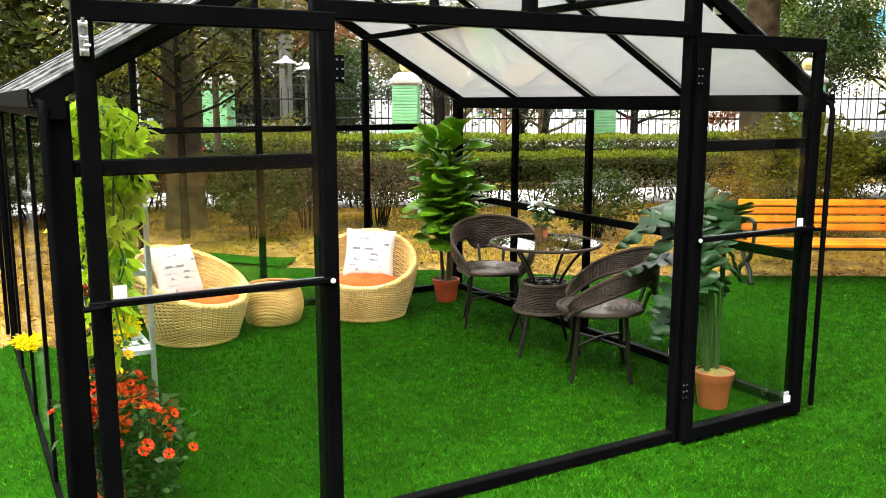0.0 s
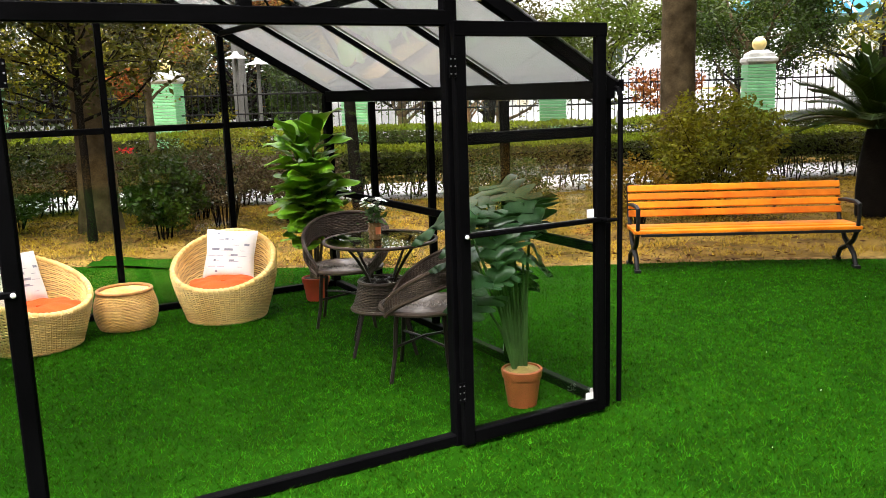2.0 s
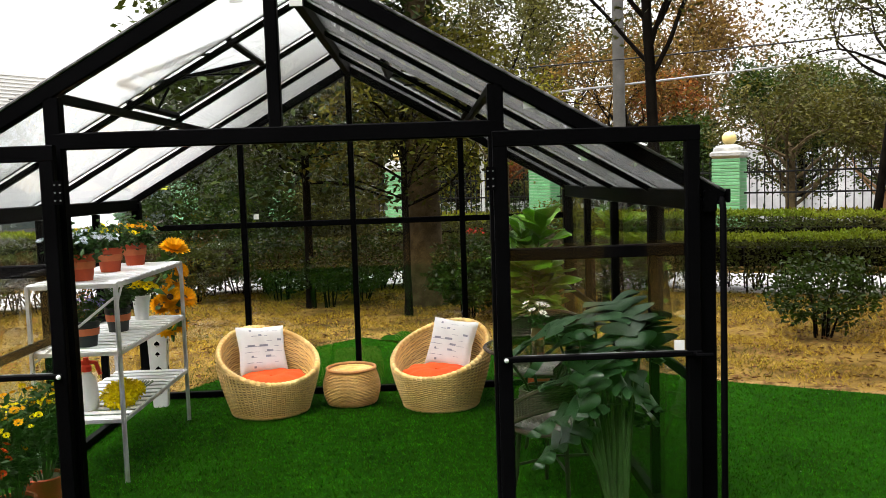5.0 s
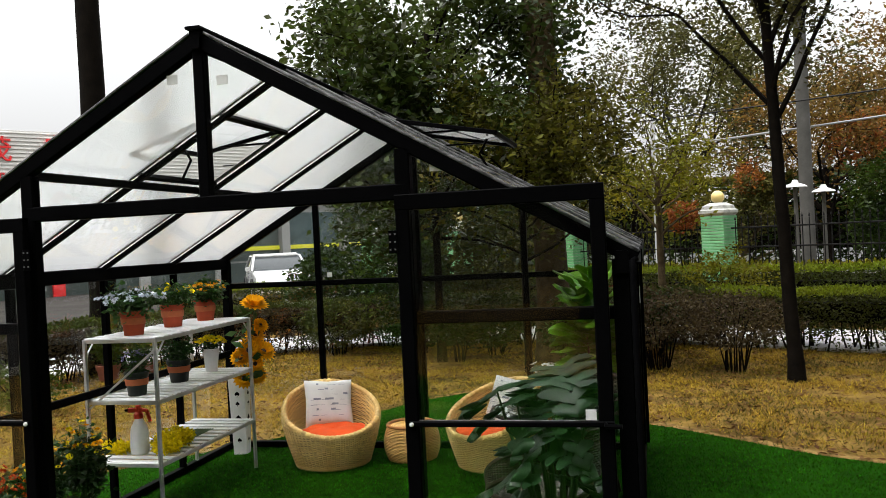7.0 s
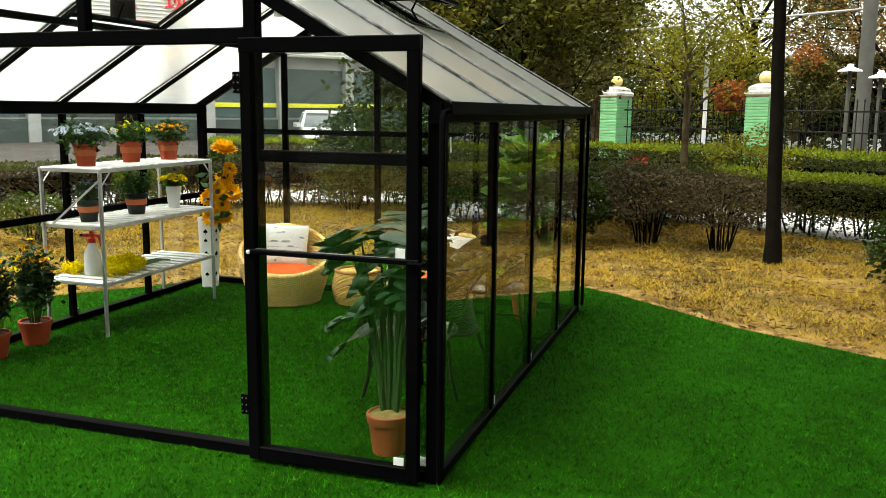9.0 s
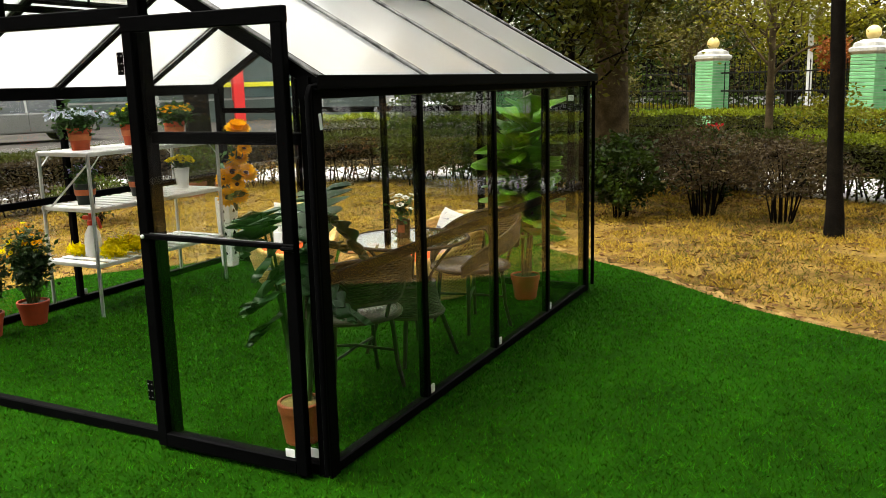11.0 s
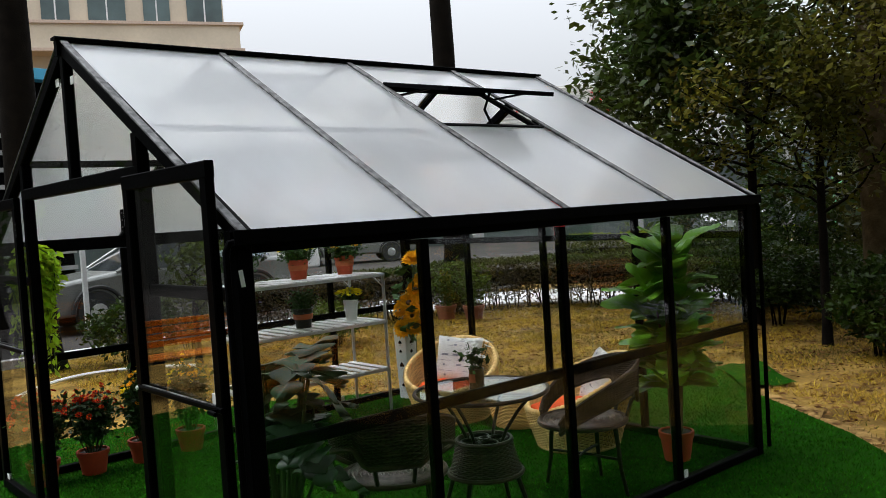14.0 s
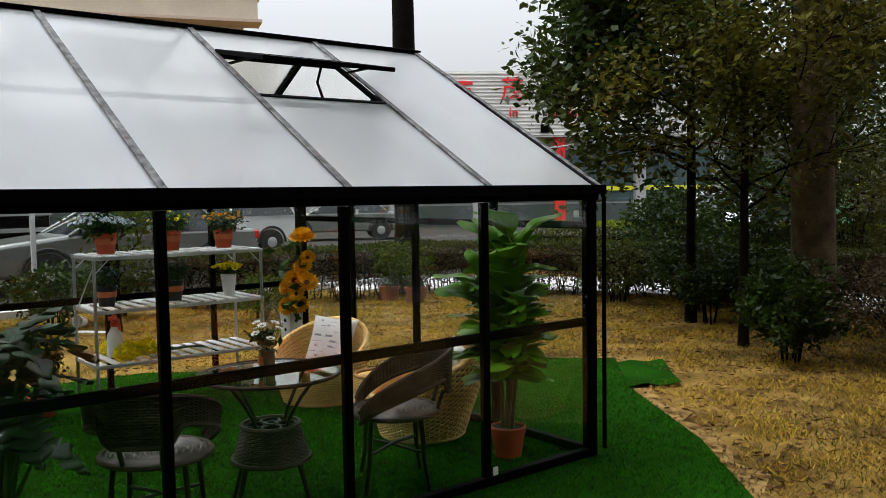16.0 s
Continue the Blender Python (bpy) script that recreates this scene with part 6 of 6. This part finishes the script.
copy_thing(bench, pose(-5.5, -2.1, 0, 0, 0, 100))
for x, y, s in ((-6.6, 7.1, 1), (-7.05, 6.95, 2)):
    flower_pot("lawn_pot", "brown terracotta pot of leafy plants on the dry lawn", x, y, 0, 0.16, 0.22, TERRA_D, 0.75, 0.3, 700, [], stems=12, seed=80 + s, leaf_mat=LEAF_MID, leaf_size=0.07, group="pots on the lawn")

# ---- beyond the garden: buildings, vehicles, posts ----
FASCIA = material("corrugated_fascia", (0.62, 0.61, 0.57), 0.6, vary=0.1, scale=0.8, fine=12)
REDSIGN = material("red_sign_letters", (0.7, 0.02, 0.02), 0.5, vary=0.1)
DARKW = material("dark_shop_glazing", (0.06, 0.09, 0.09), 0.15, vary=0.3, scale=0.5)
SHOPG = material("grey_green_shop_panel", (0.05, 0.066, 0.06), 0.4, vary=0.2, scale=0.6)
YSTRIPE = material("yellow_stripe", (0.72, 0.7, 0.03), 0.5, vary=0.06)
BEIGE = material("beige_render", (0.5, 0.43, 0.33), 0.85, vary=0.12, scale=0.3, fine=6)
TRIM = material("pinkish_trim", (0.44, 0.34, 0.27), 0.8, vary=0.12)
WALLW = material("white_render", (0.58, 0.58, 0.58), 0.8, vary=0.08, scale=0.4, fine=8)
WHITEH = material("white_house_paint", (0.8, 0.8, 0.79), 0.8, vary=0.06, scale=0.4, fine=8)
WALLP = material("pale_grey_slabs", (0.4, 0.4, 0.4), 0.85, vary=0.3, scale=0.9, fine=9)
WALLG = material("grey_wall", (0.3, 0.3, 0.29), 0.85, vary=0.2, scale=0.5, fine=10)
BLUE = material("blue_canopy", (0.05, 0.32, 0.5), 0.5, vary=0.15, scale=0.6)
SILVER = material("silver_car_paint", (0.17, 0.175, 0.165), 0.3, metal=0.3, vary=0.05, bump=0, coat=0.5)
WHITECAR = material("white_car_paint", (0.62, 0.62, 0.62), 0.3, vary=0.04, bump=0, coat=0.6)
CARGLASS = material("dark_car_glass", (0.02, 0.025, 0.028), 0.06, vary=0.1, bump=0)
TYRE = material("black_rubber", (0.015, 0.015, 0.015), 0.8, vary=0.2)
TAIL = material("red_tail_lamp", (0.45, 0.01, 0.01), 0.2, vary=0.1)
CONC = material("concrete_post", (0.085, 0.082, 0.075), 0.85, vary=0.2, scale=3, fine=30, spec=0.1)


def lettering(body, size, mat, parent, at, name="letter"):
    """Raised lettering in the built-in font, as a mesh standing upright."""
    cu = bpy.data.curves.new(name, "FONT")
    cu.body, cu.size, cu.extrude, cu.align_x = body, size, 0.04, "CENTER"
    tmp = bpy.data.objects.new("lettering_source", cu)
    scene.collection.objects.link(tmp)
    dg = bpy.context.evaluated_depsgraph_get()
    dg.update()
    me = bpy.data.meshes.new_from_object(tmp.evaluated_get(dg))
    bpy.data.objects.remove(tmp)
    me.materials.clear()
    me.materials.append(mat)
    ob = new(name, me)
    ob.parent = parent
    ob.matrix_basis = at @ pose(0, 0, 0, 90, 0, 0)
    return ob


# the long shop building: x runs along its front, -y faces the garden
E1 = Vector((0.55, 0.84)).normalized()
shop = thing("shop_building", "long low shop building with a corrugated sign fascia and red lettering", "building", -25.15, 30.0, 0, math.degrees(math.atan2(E1.y, E1.x)))
X0, X1 = -42, 26
part("wall", Geo().box(((X0 + X1) / 2, 3.2, 3.4), (X1 - X0, 5.0, 6.8)), WALLG, shop)
part("sign_fascia", Geo().box(((X0 + X1) / 2, 0.35, 5.75), (X1 - X0, 0.5, 3.1)), FASCIA, shop, "pale corrugated sign fascia")
for i in range(18):
    z = 4.3 + i * 0.17
    part("fascia_rib", Geo().box(((X0 + X1) / 2, 0.085, z), (X1 - X0, 0.05, 0.07), ch=0.02), FASCIA, shop)
for i, x in enumerate(np.arange(X0 + 2, X1, 4.0)):
    part("column", Geo().box((x, 0.55, 2.1), (0.5, 0.4, 4.2)), REDSIGN if i == 10 else WALLG, shop, "red pier" if i == 10 else "grey pier")
    part("shop_window", Geo().box((x + 2.0, 0.68, 2.35), (3.4, 0.06, 2.5)), DARKW if i % 3 else SHOPG, shop, "dark shop window")
    part("stall_riser", Geo().box((x + 2.0, 0.64, 0.5), (3.5, 0.2, 1.0)), SHOPG, shop)
    part("yellow_band", Geo().box((x + 2.0, 0.6, 1.72), (3.4, 0.04, 0.22)), YSTRIPE, shop, "bright yellow stripe on the window")
for s, ch in ((-2.35, "茂"), (0.0, "呈"), (2.35, "现")):
    lettering(ch, 1.15, REDSIGN, shop, pose(s, 0.03, 6.05))
g = Geo().box((-4.7, 0.03, 6.75), (0.9, 0.06, 0.16)).box((-4.7, 0.03, 6.45), (0.7, 0.06, 0.14)).box((-4.7, 0.03, 6.15), (1.0, 0.06, 0.16)).box((-4.7, 0.02, 6.45), (0.16, 0.06, 0.7))
part("sign_mark", g, REDSIGN, shop, "red sign character")
for s, w in ((-2.3, "in"), (0.2, "garden"), (2.45, "life."), (-9.4, "your")):
    lettering(w, 0.64, REDSIGN, shop, pose(s, 0.03, 5.15))
for s in (-0.8, 1.5, 3.4):
    part("sign_mark", Geo().box((s, 0.03, 4.6), (0.42, 0.06, 0.4)), BLACK, shop, "small black sign mark")

# the tall beige building farther off
E2 = Vector((0.35, 0.93)).normalized()
tall = thing("apartment_building", "tall beige building with a projecting floor band and windows", "building", -57.6, 30.4, 0, math.degrees(math.atan2(E2.y, E2.x)))
part("wall", Geo().box((-17, 6, 14), (33, 10, 28)), BEIGE, tall)
part("floor_band", Geo().box((-16.6, 0.2, 15.7), (34, 2.2, 1.9)), BEIGE, tall, "projecting beige floor band")
for z in (14.8, 16.75):
    part("band_trim", Geo().box((-16.5, 0.15, z), (34.4, 2.5, 0.22)), TRIM, tall, "pinkish moulding")
part("roof", Geo().box((-17, 6, 28.2), (34, 11, 0.5)), TRIM, tall)
for i in range(9):
    x = -1.9 - i * 3.5
    for z in (18.2, 12.3):
        w = part("window", Geo().box((x, 1.0, z), (1.9 if i % 2 else 2.6, 0.2, 2.0)), DARKW, tall)
        part("window_frame", Geo().box((x, 0.88, z), (0.1, 0.06, 2.0)), WALLW, w)
        part("window_sill", Geo().box((x, 0.86, z - 1.06), (2.2, 0.3, 0.12)), TRIM, w)

# white house and blue canopy beyond the street
E3 = Vector((0.73, -0.68)).normalized()
shed = thing("white_shed", "plain white shed with a dark roof band beyond the fence", "shed", 18.9, 14.6, 0, math.degrees(math.atan2(E3.y, E3.x)))
part("wall", Geo().box((8, 3, 1.55), (16, 6, 3.1)), WHITEH, shed)
part("roof_band", Geo().box((8.1, 3.6, 3.3), (15.4, 5.6, 0.36)), DARKW, shed, "dark flat roof band")
part("panel_seam", Geo().box((1.6, -0.02, 1.5), (0.05, 0.05, 2.7)), WALLG, shed)
part("wall_lamp", Geo().box((2.1, -0.08, 2.75), (0.14, 0.16, 0.12), ch=0.03), WALLG, shed, "small grey wall lamp")
part("conduit", Geo().tube([(3.2, -0.04, 0), (3.0, -0.04, 2.2), (2.8, -0.04, 5.0)], 0.04, 6), WHITEH, shed)
part("door", Geo().box((4.6, -0.02, 1.15), (2.2, 0.06, 2.3)), WALLW, shed)

E4 = Vector((0.817, -0.575)).normalized()
white = thing("white_house", "white two-storey house with a wide overhanging roof", "house", 41.5, 57.8, 0, math.degrees(math.atan2(E4.y, E4.x)))
part("wall", Geo().box((1.5, 5, 3.0), (13, 8, 6.0)), WHITEH, white)
part("roof", Geo().box((1.8, 3.6, 6.35), (14.4, 11.6, 0.75)), WHITEH, white, "wide overhanging white roof slab")
part("soffit", Geo().box((1.8, 3.6, 5.9), (13.6, 11.0, 0.14)), TRIM, white, "pale beige soffit")
part("column", Geo().lathe([(0.5, 0), (0.5, 5.9)], 14, (-1.2, 0.4, 0)), BEIGE, white, "round beige column")
part("signboard", Geo().box((-0.7, -0.4, 3.75), (1.6, 0.12, 0.8)), REDSIGN, white, "plain red signboard")
for x in (-3.9, -2.5, 0.5, 2.4, 5.0, 6.8):
    for z in (4.15, 1.3):
        w = part("window", Geo().box((x, 0.96, z), (1.0, 0.16, 1.25)), DARKW, white)
        part("window_frame", Geo().box((x, 0.86, z), (0.08, 0.06, 1.25)), WHITEH, w)
        part("window_sill", Geo().box((x, 0.85, z - 0.66), (1.15, 0.25, 0.08)), WHITEH, w)
canopy = thing("blue_canopy", "blue steel canopy with white trusses behind the house", "canopy", 51.8, 33.7, 0, math.degrees(math.atan2(E3.y, E3.x)))
part("canopy_roof", Geo().box((0, 3, 6.5), (26, 6, 2.3)), BLUE, canopy)
arch = [(x, -0.3, 5.5 + 2.7 * (1 - (x / 13) ** 2)) for x in np.linspace(-13, 13, 14)]
for k in range(13):
    part("truss_chord", Geo().tube([arch[k], arch[k + 1]], 0.12, 6), WALLW, canopy)
    part("truss_bar", Geo().tube([arch[k], (arch[k + 1][0], -0.3, 5.4)], 0.09, 6), WALLW, canopy)
    part("truss_bar", Geo().tube([arch[k + 1], (arch[k][0], -0.3, 5.4)], 0.09, 6), WALLW, canopy)
part("truss_chord", Geo().tube([(-13, -0.3, 5.4), (13, -0.3, 5.4)], 0.12, 6), WALLW, canopy)
for x in (-12, 0, 12):
    part("canopy_post", Geo().tube([(x, 0.5, 0), (x, 0.5, 5.5)], 0.18, 8), WALLW, canopy)
tagged(part("boundary_wall", strip([(12.6, 22.6), (8, 25.5), (-4, 31.5), (-11, 33)], -0.12, 0.12, 0, 2.3), WALLP, smooth=False), "pale grey boundary wall across the street", "wall", kind="structure")


def vehicle(label, x, y, turn, paint, length, height, suv, group=""):
    """A parked car; its nose points to +x before it is turned."""
    ob = thing("car", label, "car", x, y, 0, turn, group=group)
    w = 0.9
    L = length / 2
    hood, belt = 0.62 * height, 0.66 * height
    tail = -L + (0.12 if suv else 0.62)
    prof = [(-L, 0.32), (-L - 0.02, 0.55), (-L + 0.04, belt), (tail, belt + 0.02), (L * 0.42, belt + 0.02), (L * 0.93, hood * 0.93), (L, 0.6), (L, 0.3)]
    vs = []
    for sy, inset in ((-1, 0.0), (1, 0.0)):
        for px_, pz in prof:
            tuck = 0.10 * max(0, (abs(px_) / L) - 0.75) * 4 * 0.6
            vs.append((px_, sy * (w - tuck - (0.05 if pz > 0.8 else 0)), pz))
    n_ = len(prof)
    body = Geo().add(vs, [(i, (i + 1) % n_, n_ + (i + 1) % n_, n_ + i) for i in range(n_)] + [tuple(range(n_ - 1, -1, -1)), tuple(range(n_, 2 * n_))])
    bo = part("body", body, paint, ob)
    md = bo.modifiers.new("round", "BEVEL")
    md.width, md.segments = 0.07, 3
    cab = [(tail + 0.04, belt), (tail + (0.28 if suv else 0.55), height - 0.05), (-L * 0.1, height), (L * 0.16, height - 0.06), (L * 0.47, belt)]
    def cabin(inset, top):
        vs = []
        for sy in (-1, 1):
            for px_, pz in cab:
                k = (pz - belt) / (height - belt)
                vs.append((px_, sy * (w - 0.05 - 0.16 * k + inset), pz + top * k))
        n = len(cab)
        return Geo().add(vs, [(i, (i + 1) % n, n + (i + 1) % n, n + i) for i in range(n)] + [tuple(range(n - 1, -1, -1)), tuple(range(n, 2 * n))])
    part("window", cabin(0.0, -0.02), CARGLASS, ob, "dark car windows")
    # roof and pillars over the glass
    rf = Geo()
    for i in range(1, 3):
        (xa, za), (xb, zb) = cab[i], cab[i + 1]
        rf.bar((xa, 0, za - 0.01), (xb, 0, zb - 0.01), 2 * (w - 0.2), 0.05, 0.02)
    part("roof", rf, paint, ob)
    for sy in (-1, 1):
        for i in (0, 3):
            (xa, za), (xb, zb) = cab[i], cab[i + 1]
            ka, kb = (za - belt) / (height - belt), (zb - belt) / (height - belt)
            part("pillar", Geo().bar((xa, sy * (w - 0.045 - 0.16 * ka), za), (xb, sy * (w - 0.045 - 0.16 * kb), zb), 0.07, 0.05, 0.015), paint, ob)
        part("pillar", Geo().bar((-0.1 * L, sy * (w - 0.04), belt), (-0.1 * L, sy * (w - 0.2), height - 0.03), 0.06, 0.04), paint, ob)
        part("mirror", Geo().box((L * 0.36, sy * (w + 0.06), belt + 0.08), (0.12, 0.16, 0.13), ch=0.03), paint, ob)
        part("tail_lamp", Geo().box((-L + 0.02, sy * (w - 0.22), belt - (0.05 if suv else 0.12)), (0.09, 0.26, 0.34 if suv else 0.17), ch=0.03), TAIL, ob, "red tail lamp")
        part("door_line", Geo().bar((-0.12 * L, sy * (w + 0.001), 0.4), (-0.12 * L, sy * (w - 0.045), belt), 0.01, 0.01), CARGLASS, ob)
        part("door_handle", Geo().box((-0.02 * L, sy * (w + 0.0), belt - 0.12), (0.16, 0.03, 0.03)), paint, ob)
        for ax in (L * 0.62, -L * 0.6):
            wh = part("wheel", Geo().lathe([(0.19, 0), (0.33, 0.0), (0.345, 0.03), (0.345, 0.17), (0.33, 0.2), (0.19, 0.2)], 24, (0, 0, -0.1)).moved(Matrix.Translation((ax, sy * (w - 0.09), 0.345)) @ pose(0, 0, 0, 90)), TYRE, ob)
            part("rim", Geo().lathe([(0.0, 0), (0.2, 0.0), (0.2, 0.16), (0.12, 0.19), (0.0, 0.18)], 10, (0, 0, -0.08)).moved(Matrix.Translation((ax, sy * (w - 0.09), 0.345)) @ pose(0, 0, 0, 90 * (1 if sy < 0 else -1))), ALU, wh, "alloy rim")
            part("wheel_arch", Geo().tube([(ax + 0.41 * math.cos(a), sy * (w - 0.005), 0.345 + 0.41 * math.sin(a)) for a in np.linspace(0, math.pi, 14)], 0.035, 6), TYRE, ob)
    part("bumper", Geo().box((-L - 0.01, 0, 0.42), (0.16, 1.6, 0.2), ch=0.05), TYRE, ob)
    return ob


vehicle("silver saloon car parked beyond the lawn", -12.5, 4.85, -90, SILVER, 4.7, 1.47, False)
vehicle("white hatchback car parked in front of the shops", -18.4, 9.2, -90, WHITECAR, 4.5, 1.62, True)
vehicle("pale saloon car parked farther along the shops", -22.8, 16.0, -118, SILVER, 4.6, 1.45, False)
vehicle("white car parked beyond the hedge", -11.6, 22.6, -60, WHITECAR, 4.6, 1.5, False)

tree("tall tree with a dark stout trunk beside the parked car", -8.35, 1.55, 0.23, 10.0, 9.8, 2.4, LEAF, 0.16, 2500, BARKD, seed=14)

post = thing("utility_pole", "tall grey concrete utility pole behind the fence", "pole", 3.75, 18.2)
part("shaft", Geo().tube([(0, 0, 0), (0, 0, 10)], [0.17, 0.12], 14), CONC, post)
part("cross_arm", Geo().box((0, 0, 8.9), (1.6, 0.1, 0.1)), CONC, post)
lamp = thing("street_lamp", "street lamp with a flat white disc shade", "street lamp", 3.3, 16.9, group="disc street lamps")
part("shaft", Geo().tube([(0, 0, 0), (0, 0, 2.5)], 0.045, 10), CONC, lamp)
part("shade", Geo().lathe([(0.05, 0.16), (0.08, 0.09), (0.23, 0.03), (0.25, 0.0), (0.0, 0.02)], 28, (0, 0, 2.45)), WALLW, lamp, "flat white disc shade")
copy_thing(lamp, pose(3.95, 17.3, -0.12))
mast = thing("white_mast", "thin white mast behind the fence", "pole", 0.35, 19.2)
part("shaft", Geo().tube([(0, 0, 0), (0, 0, 4.4)], 0.06, 10), WALLW, mast)
for a, b, dip, rad, mat, lab in (((-15, 18.6, 2.9), (22, 18.4, 5.75), 0.45, 0.03, WALLG, "thick pale overhead cable across the street"),
                                 ((-14, 24, 4.6), (26, 9, 5.7), 0.7, 0.02, IRON, "thin dark overhead cable across the street"),
                                 ((3.75, 18.2, 8.9), (30, 4, 9.2), 0.7, 0.02, IRON, "thin dark overhead cable across the street")):
    a, b = Vector(a), Vector(b)
    pts = [a.lerp(b, t) - Vector((0, 0, dip * math.sin(math.pi * t))) for t in np.linspace(0, 1, 16)]
    c = thing("overhead_cable", lab, "cable", group="overhead cables")
    part("wire", Geo().tube(pts, rad, 6), mat, c)

white_post = thing("marker_post", "thin white post beside the parked car", "post", -11.3, 3.1)
part("shaft", Geo().bar((0, 0, 0), (0, 0, 1.75), 0.07, 0.07), WALLW, white_post)

# a cycad beyond the bench
cyc = thing("cycad", "dark green cycad with arching feathery fronds", "palm", 6.4, 2.9)
part("trunk", Geo().tube([(0, 0, -0.02), (0, 0, 0.3), (0.02, 0, 0.7), (0.02, 0, 1.0)], [0.2, 0.21, 0.19, 0.13], 12), BARKD, cyc)
random.seed(81)
CR = Vector((0.02, 0, 0.98))
for i in range(56):
    a = i * 2.399
    el = random.uniform(0.25, 1.35)
    ln = random.uniform(1.0, 1.35)
    pts = [CR + Vector((math.cos(a) * math.cos(el) * t * ln, math.sin(a) * math.cos(el) * t * ln, math.sin(el) * t * ln - 0.36 * t * t * ln)) for t in np.linspace(0, 1, 10)]
    fr = part("frond", Geo().tube(pts, 0.009, 4), STEM, cyc)
    lv = []
    side = Vector((-math.sin(a), math.cos(a), 0))
    for j in range(60):
        f = 0.1 + 0.9 * j / 60 * 0.98
        k = min(8, int(f * 9))
        p = pts[k].lerp(pts[k + 1], f * 9 - k)
        d = (pts[k + 1] - pts[k]).normalized()
        for sgn in (-1, 1):
            tip = p + side * sgn * 0.19 * (1 - 0.6 * abs(f - 0.45)) + d * 0.11 + Vector((0, 0, 0.04))
            lv += [tuple(p - d * 0.008), tuple(p + d * 0.012), tuple(tip), tuple(tip - d * 0.003)]
    tagged(part("leaflet_fringe", quads("leaflet_fringe", lv, LEAF), LEAF, fr), kind="stuff")

# a pale hose on the lawn beside the greenhouse
hose = thing("garden_hose", "pale hose lying in a curve on the lawn", "hose")
part("tube", Geo().tube([(-6.0 - 1.4 * math.sin(2.6 * t), 0.4 + 2.4 * t, 0.025) for t in np.linspace(0, 1, 24)], 0.02, 6), WHITE, hose)
bucket = thing("white_pot", "small white plastic pot lying on the lawn", "pot", -7.6, 2.75, 0.055, 40)
part("pot_body", Geo().lathe([(0.05, 0), (0.075, 0.14), (0.068, 0.14), (0.045, 0.01), (0.0, 0.01)], 20).moved(pose(0, 0, 0.01, 80)), WHITE, bucket)

# a dark slatted kiosk with a blue roof edge across the yard
kiosk = thing("kiosk", "dark slatted kiosk with a blue roof edge and white awning", "kiosk", -18.3, 5.3, 0, -78)
part("kiosk_wall", Geo().box((3.2, -1.5, 2.6), (6.2, 2.8, 5.2)), BLACK, kiosk)
for i in range(12):
    part("slat", Geo().box((3.2, 0.0, 0.5 + i * 0.38), (6.2, 0.08, 0.1)), WALLG, kiosk)
part("roof_edge", Geo().box((3.2, -1.4, 5.3), (6.6, 3.4, 0.25)), BLUE, kiosk, "blue roof edge")
part("awning", Geo().add([(-0.05, 0.1, 5.1), (-2.2, 0.1, 2.6), (-2.2, -2.6, 2.6), (-0.05, -2.6, 5.1), (-0.05, 0.1, 5.03), (-2.2, 0.1, 2.53), (-2.2, -2.6, 2.53), (-0.05, -2.6, 5.03)],
     [(0, 1, 2, 3), (7, 6, 5, 4), (0, 4, 5, 1), (1, 5, 6, 2), (2, 6, 7, 3), (3, 7, 4, 0)]), WALLW, kiosk, "white sloping awning", smooth=False)
